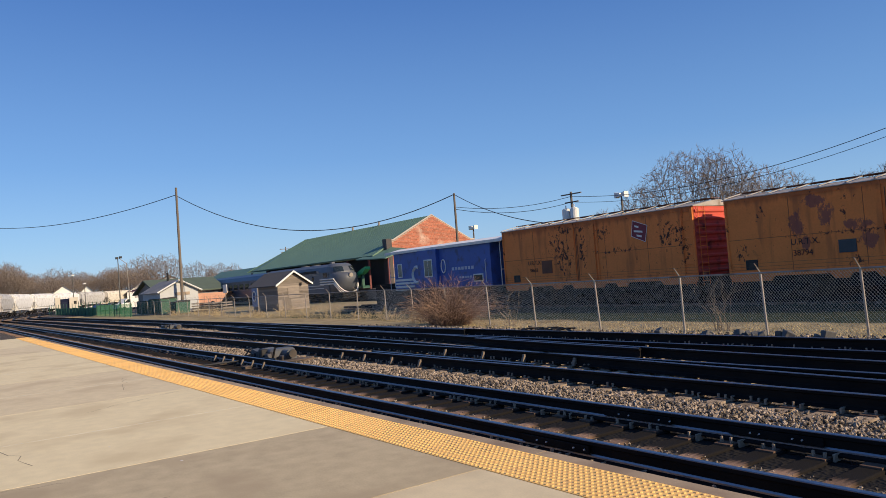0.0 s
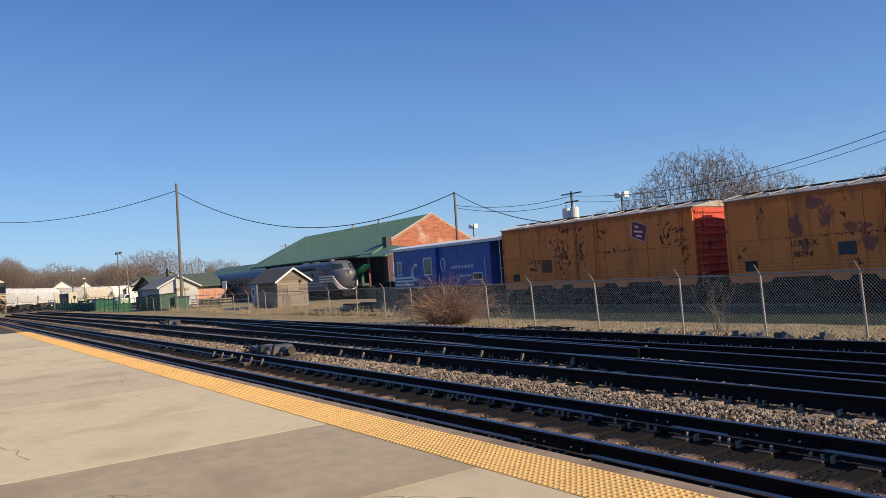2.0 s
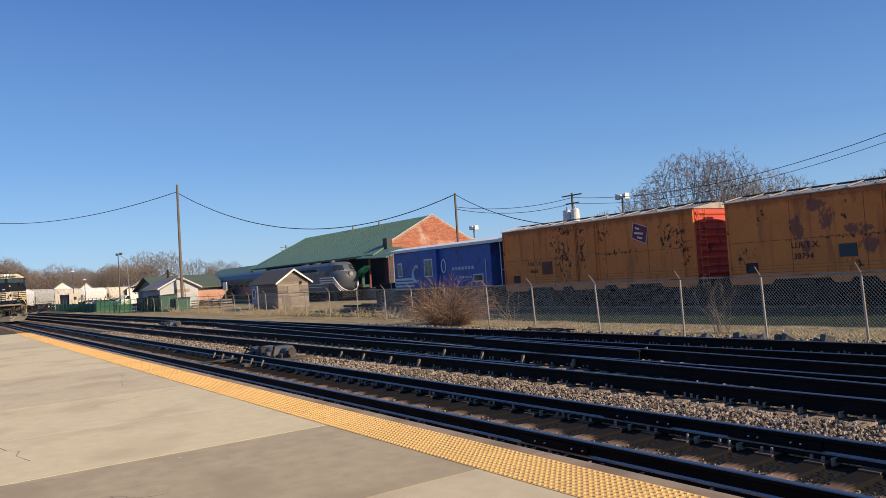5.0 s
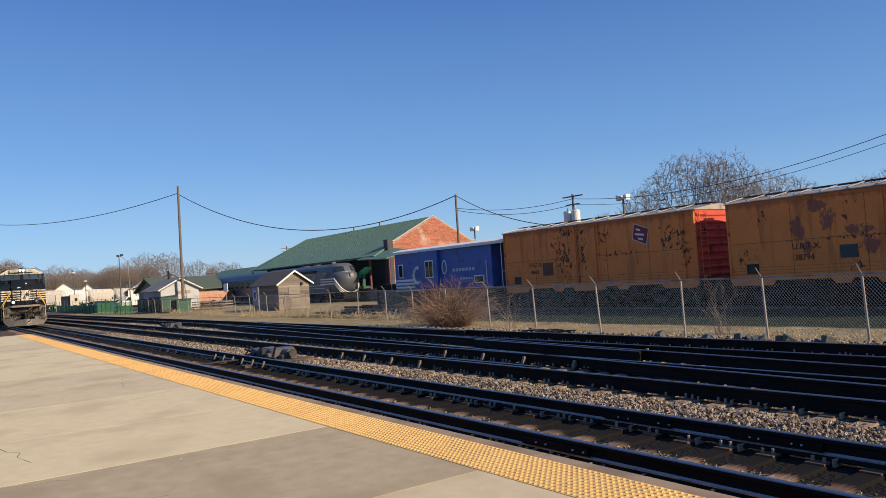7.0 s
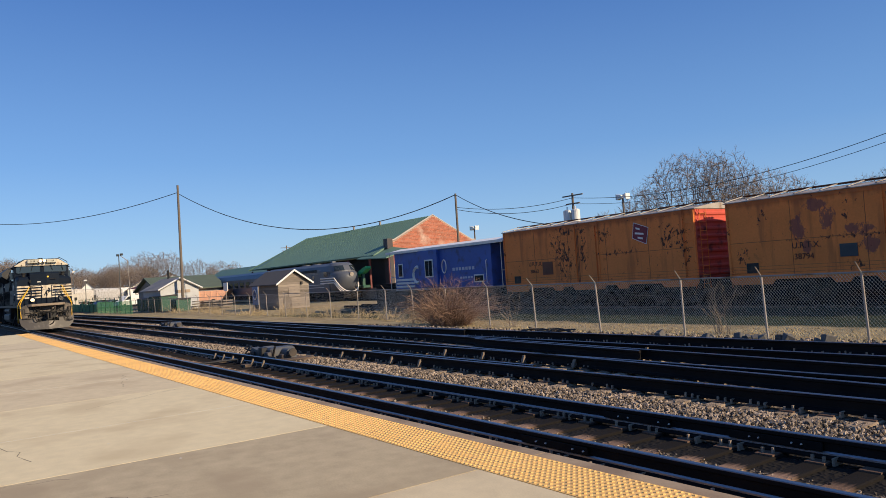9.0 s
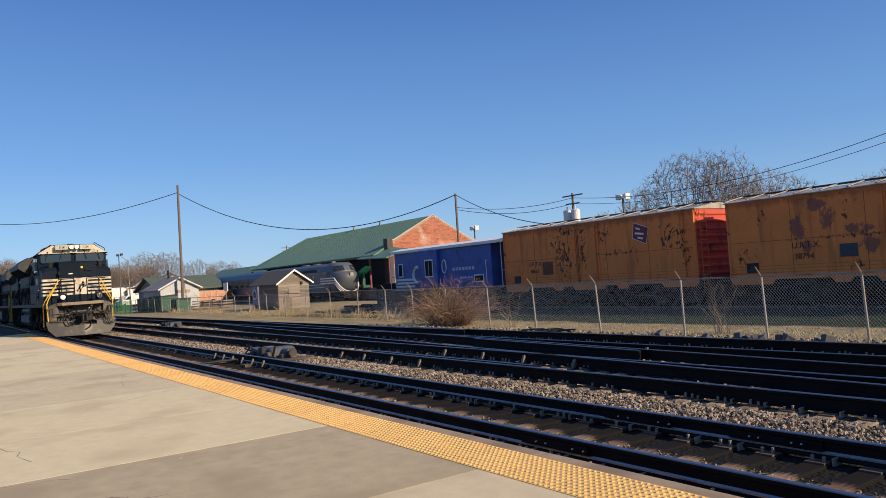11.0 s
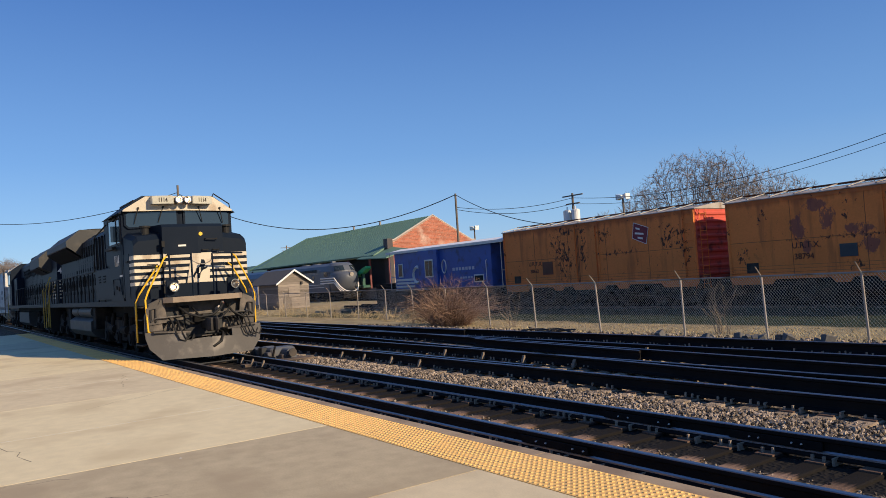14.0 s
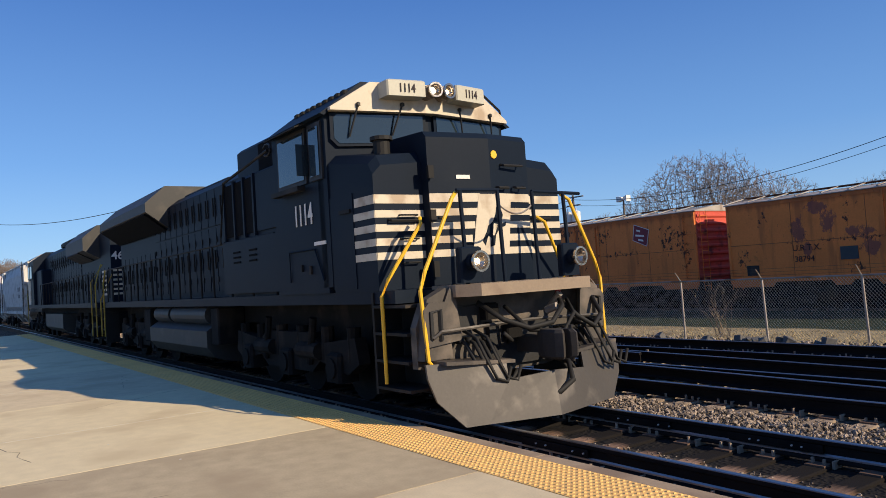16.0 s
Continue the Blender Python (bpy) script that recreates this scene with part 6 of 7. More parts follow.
vent_black = surface("sooty_vent_mesh", (0.006, 0.006, 0.0065), 0.95, 0, 0.2, 4, spec=0.1)
cab_glass = surface("tinted_cab_glass", (0.018, 0.028, 0.036), 0.05, 0, 0.1, bump=0.0, spec=0.9)
lamp_on = glow("lit_lamp", (1.0, 0.80, 0.52), 14.0)
lamp_bowl = surface("silvered_lamp_glass", (0.42, 0.36, 0.30), 0.16, 0.9, 0.25, 9, 40, 0.3, spec=0.8)


def reflector(x, y, z, r, depth):
    """A lamp bowl that opens towards +x, inside its rim."""
    def ring(xx, rr):
        return [(xx, y + rr * math.cos(radians(20 * i)), z + rr * math.sin(radians(20 * i))) for i in range(18)]
    return Shape().loft([ring(x - depth - 0.02, r * 0.8), ring(x - depth * 0.3, r + 0.025), ring(x, r + 0.025), ring(x, r), ring(x - depth * 0.5, r * 0.8), ring(x - depth, r * 0.3)])
tank_grey = surface("dusty_tank_paint", (0.02475, 0.0242, 0.02365), 0.6, 0.1, 0.2, 1.2, 20, 0.1, dirt=(0.04875, 0.04355, 0.039), dirt_amount=0.3)


def big_truck(parent, x, r=0.53):
    s = Shape()
    ax = (-1.75, 0.0, 1.75)
    for y in (-1.18, 1.18):
        s.prism([(x - 2.45, 0.62), (x - 2.35, 0.98), (x - 1.2, 0.86), (x - 0.9, 1.02), (x + 0.9, 1.02), (x + 1.2, 0.86), (x + 2.35, 0.98), (x + 2.45, 0.62),
                 (x + 2.1, 0.45), (x + 1.2, 0.6), (x + 0.9, 0.42), (x - 0.9, 0.42), (x - 1.2, 0.6), (x - 2.1, 0.45)], y - 0.09, y + 0.09, "y")
        for q in ax:
            s.slab(x + q - 0.22, x + q + 0.22, y - 0.17, y + 0.17, 0.33, 0.75, 0.04)
            s.rod((x + q, y - 0.2, r), (x + q, y + 0.2, r), 0.15, 12)
            for e in (-0.42, 0.42):
                s.rod((x + q + e, y, 0.62), (x + q + e, y, 1.12), 0.1, 10)
        for q in (-0.9, 0.9):
            s.rod((x + q - 0.35, y * 1.08, 0.75), (x + q + 0.35, y * 1.08, 0.75), 0.13, 10)
            s.rod((x + q, y * 1.1, 0.55), (x + q + 0.2, y * 1.1, 1.25), 0.06, 8)
    s.box(x - 2.2, x + 2.2, -0.9, 0.9, 0.7, 1.1)
    t = part("bogie", s, truck_dark, parent)
    for q in ax:
        wheelset(t, x + q, r, truck_dark)
    return t


def hood_doors(s, h, x0, x1, y, z0, z1, step):
    """Raised door panels, and the latches and hinges between them."""
    n = int(round((x1 - x0) / step))
    for i in range(n):
        a, b = x0 + step * i + 0.03, x0 + step * (i + 1) - 0.03
        s.append(Shape().box(a, b, y - 0.018, y + 0.01, z0, z1))
        for z in (z0 + 0.25, (z0 + z1) / 2, z1 - 0.25):
            h.box(a + 0.02, a + 0.045, y - 0.04, y - 0.015, z - 0.06, z + 0.06)
        h.rod((b - 0.06, y - 0.04, (z0 + z1) / 2 - 0.2), (b - 0.06, y - 0.04, (z0 + z1) / 2 + 0.2), 0.018, 5)


def handrail(parent, x0, x1, y, z, deck, n, mat):
    rail = part("handrail", Shape().rod((x0, y, z), (x1, y, z), 0.02, 6), mat, parent)
    for i in range(n + 1):
        x = x0 + (x1 - x0) * i / n
        part("stanchion", Shape().rod((x, y, deck), (x, y, z), 0.02, 6), mat, rail)


def front_gear(L):
    """Plow, pilot, coupler, hoses, lamps and steps at the leading end."""
    plow = Shape()
    left = [(-1.57, 0.78), (-1.57, 0.62), (-1.5, 0.36), (-1.22, 0.06), (-0.95, 0.06), (0.0, 0.04), (0.0, 0.56), (-0.62, 0.52), (-0.62, 0.74)]
    for sgn in (1, -1):
        rings = []
        for dx in (0.0, -0.03):
            rings.append([(1.02 - 0.13 * abs(y) - 0.05 * y * y + dx + 0.16 * (0.78 - z), sgn * y, z) for y, z in left])
        plow.loft(rings)
    part("plow", plow, plow_grey, L, "scuffed grey snow plow")
    pil = Shape().prism([(-1.5, 0.7), (-1.5, 1.18), (-1.38, 1.45), (-1.12, 1.5), (1.12, 1.5), (1.38, 1.45), (1.5, 1.18), (1.5, 0.7), (0.45, 0.55), (-0.45, 0.55)], 0.30, 0.42)
    part("pilot", pil, pilot_grime, L, "dusty pilot sheet with cut-outs")
    for sgn in (-1, 1):
        part("pilot_cheek", Shape().prism([(sgn * 1.5, 0.8), (sgn * 1.42, 1.5), (sgn * 1.15, 1.62), (sgn * 1.1, 0.8)], 0.42, 0.56), pilot_grime, L)
    part("draft_pocket", Shape().box(0.42, 0.5, -0.5, 0.5, 0.62, 1.16).box(0.42, 0.48, -1.12, -0.6, 1.12, 1.38), black_iron, L)
    led = Shape().loft([[(0.2, -1.1, 1.50), (0.66, -1.08, 1.50), (0.92, -0.9, 1.5), (0.97, 0, 1.5), (0.92, 0.9, 1.5), (0.66, 1.08, 1.50), (0.2, 1.1, 1.5)],
                        [(0.2, -1.1, 1.64), (0.66, -1.08, 1.64), (0.92, -0.9, 1.64), (0.97, 0, 1.64), (0.92, 0.9, 1.64), (0.66, 1.08, 1.64), (0.2, 1.1, 1.64)]])
    part("anticlimber", led, lip_tan, L, "worn tan front ledge")
    cp = Shape().slab(0.3, 1.05, -0.14, 0.14, 0.74, 1.0, 0.03)
    head = [(0.95, -0.15), (1.08, -0.2), (1.3, -0.21), (1.4, -0.15), (1.36, -0.04), (1.24, 0.0), (1.26, 0.08), (1.4, 0.06), (1.46, 0.12), (1.42, 0.22), (1.22, 0.25), (1.02, 0.18)]
    cx, cy = 1.2, 0.02
    cp.loft([[(cx + (x - cx) * k, cy + (y - cy) * k, z) for x, y in head] for k, z in ((0.8, 0.66), (0.97, 0.70), (1.0, 0.86), (0.97, 1.05), (0.8, 1.10))])
    cp.rod((1.36, 0.14, 0.62), (1.36, 0.14, 1.16), 0.035, 8)
    cp.v = [(x - 0.06, 0.62 * y, 0.86 + 0.78 * (z - 0.86)) for x, y, z in cp.v]
    part("coupler", cp, surface("grimy_coupler_iron", (0.035, 0.03, 0.026), 0.75, 0.1, 0.4, 6, 40, 0.4), L, "rusty knuckle coupler")
    part("uncoupling_lever", Shape().tube([(0.62, -1.4, 1.05), (0.64, -1.3, 1.12), (0.72, -0.2, 1.16), (0.72, 0.2, 1.16), (0.64, 1.3, 1.12), (0.62, 1.4, 1.05)], 0.022, 6), plow_grey, L)
    hs = []
    rnd = random.Random(8)
    for sgn in (-1, 1):
        for i in range(4):
            y = sgn * (0.62 + 0.12 * i)
            hs.append(Shape().tube([(0.5, y, 1.0), (0.66, y, 0.95), (0.78, y + 0.03, 0.75), (0.82, y - sgn * 0.04, 0.52 + 0.04 * i), (0.84, y - sgn * 0.14, 0.48), (0.84, y - sgn * 0.24, 0.6)], 0.024, 10))
            hs.append(Shape().rod((0.48, y, 0.98), (0.6, y, 0.98), 0.04, 6))
    hs.append(Shape().tube([(0.62, -0.75, 1.42), (0.85, -0.55, 1.2), (0.95, -0.25, 1.08), (0.98, 0.1, 1.12), (0.92, 0.35, 1.3), (0.7, 0.5, 1.42)], 0.032, 10))
    hs.append(Shape().tube([(0.62, -0.35, 1.35), (0.9, -0.2, 1.05), (0.98, 0.3, 1.0), (0.92, 0.55, 1.2), (0.66, 0.7, 1.36)], 0.026, 10))
    hs.append(Shape().tube([(0.6, 0.6, 1.38), (0.82, 0.72, 1.15), (0.86, 0.98, 1.0), (0.8, 1.2, 1.15), (0.6, 1.25, 1.35)], 0.032, 10))
    hs.append(Shape().tube([(0.5, 0.35, 0.7), (0.95, 0.36, 0.62), (1.12, 0.25, 0.42), (1.08, 0.05, 0.3), (1.02, -0.1, 0.3)], 0.036, 10))
    hs.append(Shape().tube([(0.5, -0.2, 0.9), (0.85, -0.45, 0.95), (0.9, -0.6, 1.05)], 0.024, 10))
    for hose in hs:
        part("hose", hose, hose_black, L, smooth=True)
    for sgn in (-1, 1):
        fl = Shape().prism([(sgn * 1.5, 0.95), (sgn * 1.5, 1.38), (sgn * 1.42, 1.46), (sgn * 1.2, 1.46), (sgn * 1.12, 1.62), (sgn * 1.04, 1.46), (sgn * 0.98, 1.0)], 0.56, 0.6)
        part("pilot_flange", fl, pilot_grime, L)
        slot = Shape().tube([(0.605, sgn * 1.4, 1.05), (0.605, sgn * 1.4, 1.35), (0.605, sgn * 1.28, 1.37), (0.605, sgn * 1.28, 1.02)], 0.03, 5)
        part("slot", slot, black_iron, L)
        tray = Shape().loft([[(0.5, sgn * 0.45, 0.70), (0.95, sgn * 0.5, 0.70), (0.85, sgn * 1.4, 0.76), (0.5, sgn * 1.4, 0.76)], [(0.5, sgn * 0.45, 0.74), (0.95, sgn * 0.5, 0.74), (0.85, sgn * 1.4, 0.8), (0.5, sgn * 1.4, 0.8)]])
        part("step_tray", tray, pilot_grime, L)
    for y0 in (-0.95, -0.8, 0.85, 1.0, 1.12):
        loop = Shape().tube([(0.58, y0, 1.1), (0.8, y0 + 0.02, 1.02), (0.92, y0 + 0.08, 0.75), (0.96, y0 + 0.16, 0.55), (0.97, y0 + 0.3, 0.5), (0.95, y0 + 0.38, 0.66)], 0.02, 10)
        part("hose", loop, hose_black, L, smooth=True)
    for box in ((0.42, 0.6, -0.3, -0.05, 0.95, 1.15), (0.42, 0.62, -0.62, -0.42, 1.2, 1.4)):
        part("jumper_box", Shape().slab(*box, 0.02), truck_dark, L)
    for p, q, w in (((0.7, 0.28, 1.25), (0.86, 0.32, 1.3), 0.05), ((0.95, -0.12, 0.3), (1.04, -0.02, 0.3), 0.05), ((0.6, 0.44, 1.28), (0.8, 0.44, 1.45), 0.045)):
        part("gladhand", Shape().rod(p, q, w, 8), galvanised, L)
    part("red_valve", Shape().rod((0.75, 0.46, 1.38), (0.75, 0.46, 1.52), 0.04, 8), crimson, L)
    for sgn in (-1, 1):
        b = part("ditch_light", Shape().slab(0.56, 0.68, sgn * 0.83 - 0.16, sgn * 0.83 + 0.16, 1.66, 2.08, 0.02).rod((0.66, sgn * 0.83, 1.9), (0.76, sgn * 0.83, 1.9), 0.10, 18), loco_black, L, "square-housed ditch light")
        part("lens", reflector(0.86, sgn * 0.83, 1.9, 0.10, 0.09), lamp_bowl, b, "silvered lamp reflector", smooth=False)
        if sgn < 0:
            part("bulb", Shape().rod((0.75, sgn * 0.83, 1.9), (0.80, sgn * 0.83, 1.9), 0.02, 10), lamp_on, b)
        st = Shape()
        for i in range(4):
            z = 0.42 + 0.33 * i
            part("step", Shape().box(-0.45, 0.3, sgn * 1.35 - 0.2, sgn * 1.35 + 0.2, z, z + 0.035), loco_dusty, L)
        st.box(-0.5, -0.45, sgn * 1.35 - 0.2, sgn * 1.35 + 0.2, 0.35, 1.6)
        st.box(-0.5, 0.3, sgn * 1.12 - 0.01, sgn * 1.12 + 0.01, 0.35, 1.6)
        part("step_well", st, loco_dusty, L)
        r = Shape().tube([(0.62, sgn * 1.12, 0.62), (0.62, sgn * 1.34, 0.64), (0.60, sgn * 1.47, 0.8), (0.56, sgn * 1.5, 1.6), (0.56, sgn * 1.42, 1.82), (0.56, sgn * 0.98, 2.66), (0.5, sgn * 0.88, 2.74)], 0.024, 8)
        part("handrail", r, rail_yellow, L, "bent yellow grab rail")
        r = Shape().tube([(-0.2, sgn * 1.57, 0.5), (-0.2, sgn * 1.57, 1.55), (-0.14, sgn * 1.5, 1.75), (-0.02, sgn * 1.06, 2.42), (-0.12, sgn * 1.0, 2.5)], 0.024, 8)
        part("handrail", r, rail_yellow, L, "bent yellow grab rail")
    for y in (-0.85, -0.28, 0.3, 0.88):
        part("rail_post", Shape().rod((0.6, y, 1.6), (0.55, y, 2.76), 0.026, 8), loco_black, L)
    fr = Shape().tube([(0.55, -0.9, 2.76), (0.55, -0.26, 2.77)], 0.024, 6)
    part("front_rail", fr, loco_black, L, "black front railing")
    fr = Shape().tube([(0.55, 0.3, 2.76), (0.55, 1.2, 2.74)], 0.024, 6)
    part("front_rail", fr, loco_black, L, "black front railing")
    ch = Shape().tube([(0.55, -0.28 + 0.058 * i, 2.6 - 0.5 * (i / 10) * (1 - i / 10)) for i in range(11)], 0.012, 4)
    part("chain", ch, galvanised, L)


def numbers_on(name, text, size, m, mat, L):
    return lettering(name, text, size, m, mat, L, "", 0.004, "CENTER", 0.012)


def lead_locomotive():
    L = thing("lead_locomotive", "black freight locomotive with cream nose stripes and yellow handrails", "locomotive")
    W, CREASE = 1.54, 0.1
    front_gear(L)
    for o in L.children_recursive:
        for v in o.data.vertices:
            if v.co.y > 0:
                v.co.y *= 0.93
    for o in L.children:
        o.matrix_basis = pose(0.3, 0, 0)
    # short nose: low shoulders and a taller middle
    nose = Shape().loft([[(x, y, z) for y, z in ((-W, 1.62), (-W, zt - 0.12), (-1.42, zt), (-0.8, zt + 0.06), (0.8, zt + 0.06), (1.42, zt), (W, zt - 0.12), (W, 1.62))] for x, zt in ((0.0, 3.18), (-0.1, 3.32), (-1.2, 3.5))])
    part("nose", nose, loco_black, L)
    mid = Shape()
    for y0, y1 in ((-0.82, CREASE), (CREASE, 0.82)):
        mid.loft([[(x, y, z) for y, z in ((y0, 1.64), (y0, zt), (y1, zt), (y1, 1.64))] for x, zt in ((0.19, 3.54), (0.12, 3.62), (-1.25, 3.68))])
    m_ = part("nose_door", mid, loco_black, L, "raised middle of the nose with its door")
    part("badge", Shape().rod((0.185, 0.18, 3.33), (0.205, 0.18, 3.33), 0.055, 14), rail_yellow, m_, "round yellow badge")
    part("plate", Shape().box(0.19, 0.202, -0.42, -0.22, 3.0, 3.05), faded_white, m_)
    for z0, z1 in ((3.0, 3.16), (2.45, 2.6), (1.75, 1.95)):
        part("hinge", Shape().box(0.18, 0.23, -0.86, -0.78, z0, z1), loco_dusty, m_)
    st = Shape()
    for i in range(5):
        z = 2.0 + 0.175 * i
        wgt = 0.092 + (0.02 if i == 4 else 0)
        for sgn in (-1, 1):
            e = sgn * (0.32 - 0.04 * i if sgn > 0 else 0.08 + 0.05 * (4 - i))
            st = Shape()
            st.box(0.19, 0.196, min(sgn * 0.815, e), max(sgn * 0.815, e), z, z + wgt)
            st.box(0.0, 0.006, min(sgn * W * 0.997, sgn * 0.825), max(sgn * W * 0.997, sgn * 0.825), z, z + wgt)
            st.box(-0.75 + 0.06 * i, 0.0, sgn * (W + 0.003) - 0.003, sgn * (W + 0.003) + 0.003, z, z + wgt)
            part("stripe", st, loco_white, L, "cream nose stripe")
    for y0, y1 in ((-0.82, CREASE), (CREASE, 0.82)):
        part("stripe", Shape().box(0.19, 0.197, y0, y1, 2.70, 2.80), loco_white, L, "cream nose stripe")
    panel = Shape().prism([(-0.24, 2.0), (CREASE, 2.0), (CREASE, 2.79), (-0.10, 2.79)], 0.19, 0.199).prism([(CREASE, 2.0), (0.36, 2.0), (0.46, 2.79), (CREASE, 2.79)], 0.19, 0.199)
    part("emblem_panel", panel, loco_white, L, "cream panel with a dark rearing emblem")
    LIFT = 0.13
    em = Shape().prism([(0.0, 1.93), (0.07, 1.95), (0.1, 2.1), (0.2, 2.22), (0.26, 2.4), (0.22, 2.5), (0.14, 2.52), (0.12, 2.42), (0.06, 2.3), (-0.02, 2.24), (-0.06, 2.12), (0.02, 2.06)], 0.199, 0.204)
    em.prism([(0.14, 2.24), (0.32, 2.3), (0.3, 2.24), (0.16, 2.18)], 0.199, 0.204).prism([(-0.06, 2.14), (-0.12, 2.02), (-0.08, 1.95), (-0.03, 2.1)], 0.199, 0.204)
    em.v = [(a, 0.95 * b + 0.03, 2.1 + 0.9 * (c - 1.93)) for a, b, c in em.v]
    part("emblem", em, loco_black, L)
    for y0, y1, z, x in ((-1.35, -0.95, 2.5, 0.0), (0.3, 0.62, 3.2, 0.19), (0.2, 0.36, 2.9, 0.19), (0.5, 0.65, 2.9, 0.19), (0.95, 1.3, 2.5, 0.0), (0.5, 0.8, 2.1, 0.1), (-0.7, -0.4, 2.52, 0.1)):
        x += 0.05 if x > 0.1 else 0.0
        part("grab_iron", Shape().tube([(x, y0, z), (x + 0.07, y0, z - 0.02), (x + 0.07, y1, z - 0.02), (x, y1, z)], 0.017, 5), hose_black, L)
    for z in (1.95, 2.25, 2.55):
        part("grab_iron", Shape().tube([(0.0, -1.2, z), (0.06, -1.2, z), (0.06, -0.95, z), (0.0, -0.95, z)], 0.012, 5), hose_black, L)
    for sgn in (-1, 1):
        part("bell_mount", Shape().rod((-0.45, sgn * 1.12, 3.3), (-0.45, sgn * 1.12, 3.58), 0.11, 14).rod((-0.45, sgn * 1.12, 3.58), (-0.45, sgn * 1.12, 3.63), 0.15, 14), hose_black, L)
    wire_ = Shape().tube([(-0.1, -1.45, 3.1), (-0.35, -1.2, 3.4), (-0.5, -1.15, 3.42)], 0.012, 5).tube([(-0.25, -1.5, 3.05), (-0.25, -1.5, 3.22), (-0.7, -1.5, 3.3), (-0.7, -1.5, 3.16)], 0.014, 5)
    part("nose_rail", wire_, loco_dusty, L)
    # cab
    cab = Shape().loft([[(x, y, z) for y, z in ((-1.56, 1.62), (-1.56, 4.12), (-0.95, 4.50), (0.95, 4.50), (1.56, 4.12), (1.56, 1.62))] for x in (-3.1, -1.34)])
    c = part("cab", cab, loco_black, L)
    for sgn in (-1, 1):
        wall = Shape().prism([(0, 1.7), (sgn * 1.56, 1.7), (sgn * 1.56, 4.12), (sgn * 0.95, 4.5), (0, 4.5)], -1.5, -1.05)
        part("cab_front", wall, loco_black, c)
        brow = Shape().prism([(0, 4.10), (sgn * 1.54, 4.10), (sgn * 1.54, 4.14), (sgn * 0.95, 4.51), (0, 4.51)], -1.09, -0.88)
        part("brow", brow, loco_white, c, "cream cab brow")
    part("roof", Shape().loft([[(x, y, z) for y, z in ((-1.66, 4.06), (-1.0, 4.55), (1.0, 4.55), (1.66, 4.06), (1.6, 4.04), (1.0, 4.48), (-1.0, 4.48), (-1.6, 4.04))] for x in (-3.15, -1.12)]), loco_black, c)
    for sgn in (-1, 1):
        fr = part("windscreen", Shape().prism([(sgn * 0.07, 3.66), (sgn * 1.4, 3.62), (sgn * 1.5, 3.72), (sgn * 1.5, 4.08), (sgn * 0.07, 4.12)], -1.07, -1.0), loco_black, c, "tinted windscreen in a black gasket")
        part("pane", Shape().prism([(sgn * 0.12, 3.70), (sgn * 1.38, 3.66), (sgn * 1.45, 3.73), (sgn * 1.45, 4.02), (sgn * 1.40, 4.06), (sgn * 0.12, 4.09)], -1.02, -0.992), cab_glass, fr)
        for y0, y1, z0, z1 in ((0.5, 0.62, 4.2, 3.78), (1.15, 1.25, 4.18, 3.75)):
            wp = Shape().rod((-0.86, sgn * y0, z0), (-0.96, sgn * y1, z1), 0.014, 5).slab(-0.89, -0.83, sgn * y0 - 0.025, sgn * y0 + 0.025, z0 - 0.02, z0 + 0.03, 0.01)
            part("wiper", wp, black_iron, c)
        nb = part("number_board", Shape().slab(-0.9, -0.62, sgn * 0.55 - 0.29, sgn * 0.55 + 0.29, 4.27, 4.50, 0.02), board_cream, c, "dull cream number board")
        numbers_on("number", "1114", 0.17, pose(-0.625, sgn * 0.55, 4.325, 90, 0, 90 + sgn * 8.53) @ Matrix.Diagonal((0.75, 1, 1, 1)), lettering_black, nb)
        hl = part("headlight", Shape().rod((-0.9, sgn * 0.12, 4.38), (-0.72, sgn * 0.12, 4.38), 0.10, 18), lip_tan, c, "round twin headlight")
        part("lens", reflector(-0.60, sgn * 0.12, 4.38, 0.085, 0.09), lamp_bowl, hl)
        part("bulb", Shape().rod((-0.71, sgn * 0.12, 4.38), (-0.665, sgn * 0.12, 4.38), 0.022, 10), lamp_on, hl)
        for x0, x1, nm in ((-1.72, -1.3, 1), (-2.85, -1.82, 2)):
            f = part("side_window", Shape().box(x0, x1, sgn * 1.56 - 0.03, sgn * 1.56 + 0.03, 3.2, 4.0), black_iron, c)
            part("pane", Shape().box(x0 + 0.06, x1 - 0.06, sgn * 1.56 - 0.04, sgn * 1.56 + 0.04, 3.26, 3.94), cab_glass, f)
        part("window_shade", Shape().prism([(sgn * 1.56, 4.06), (sgn * 1.76, 3.98), (sgn * 1.76, 4.0), (sgn * 1.56, 4.08)], -2.95, -1.75), loco_dusty, c)
        part("armrest", Shape().box(-2.85, -1.85, sgn * 1.66 - 0.06, sgn * 1.66 + 0.06, 3.1, 3.17), loco_dusty, c)
        part("mirror", Shape().box(-1.8, -1.78, sgn * 1.66 - 0.09, sgn * 1.66 + 0.09, 3.3, 3.75), cab_glass, c)
    numbers_on("number", "1114", 0.44, pose(-2.05, -1.568, 2.62, 90, 0, 0) @ Matrix.Diagonal((0.74, 1, 1, 1)), faded_white, c)
    part("small_mark", Shape().box(-1.72, -1.35, -1.572, -1.56, 2.3, 2.35), faded_white, c)
    dr = Shape().box(-1.2, -0.55, -W - 0.012, -W, 1.66, 2.9).tube([(-2.6, -1.575, 1.8), (-2.6, -1.575, 2.25), (-1.7, -1.575, 2.25), (-1.45, -1.575, 1.8)], 0.012, 4)
    part("side_hatch", dr, loco_black, c)
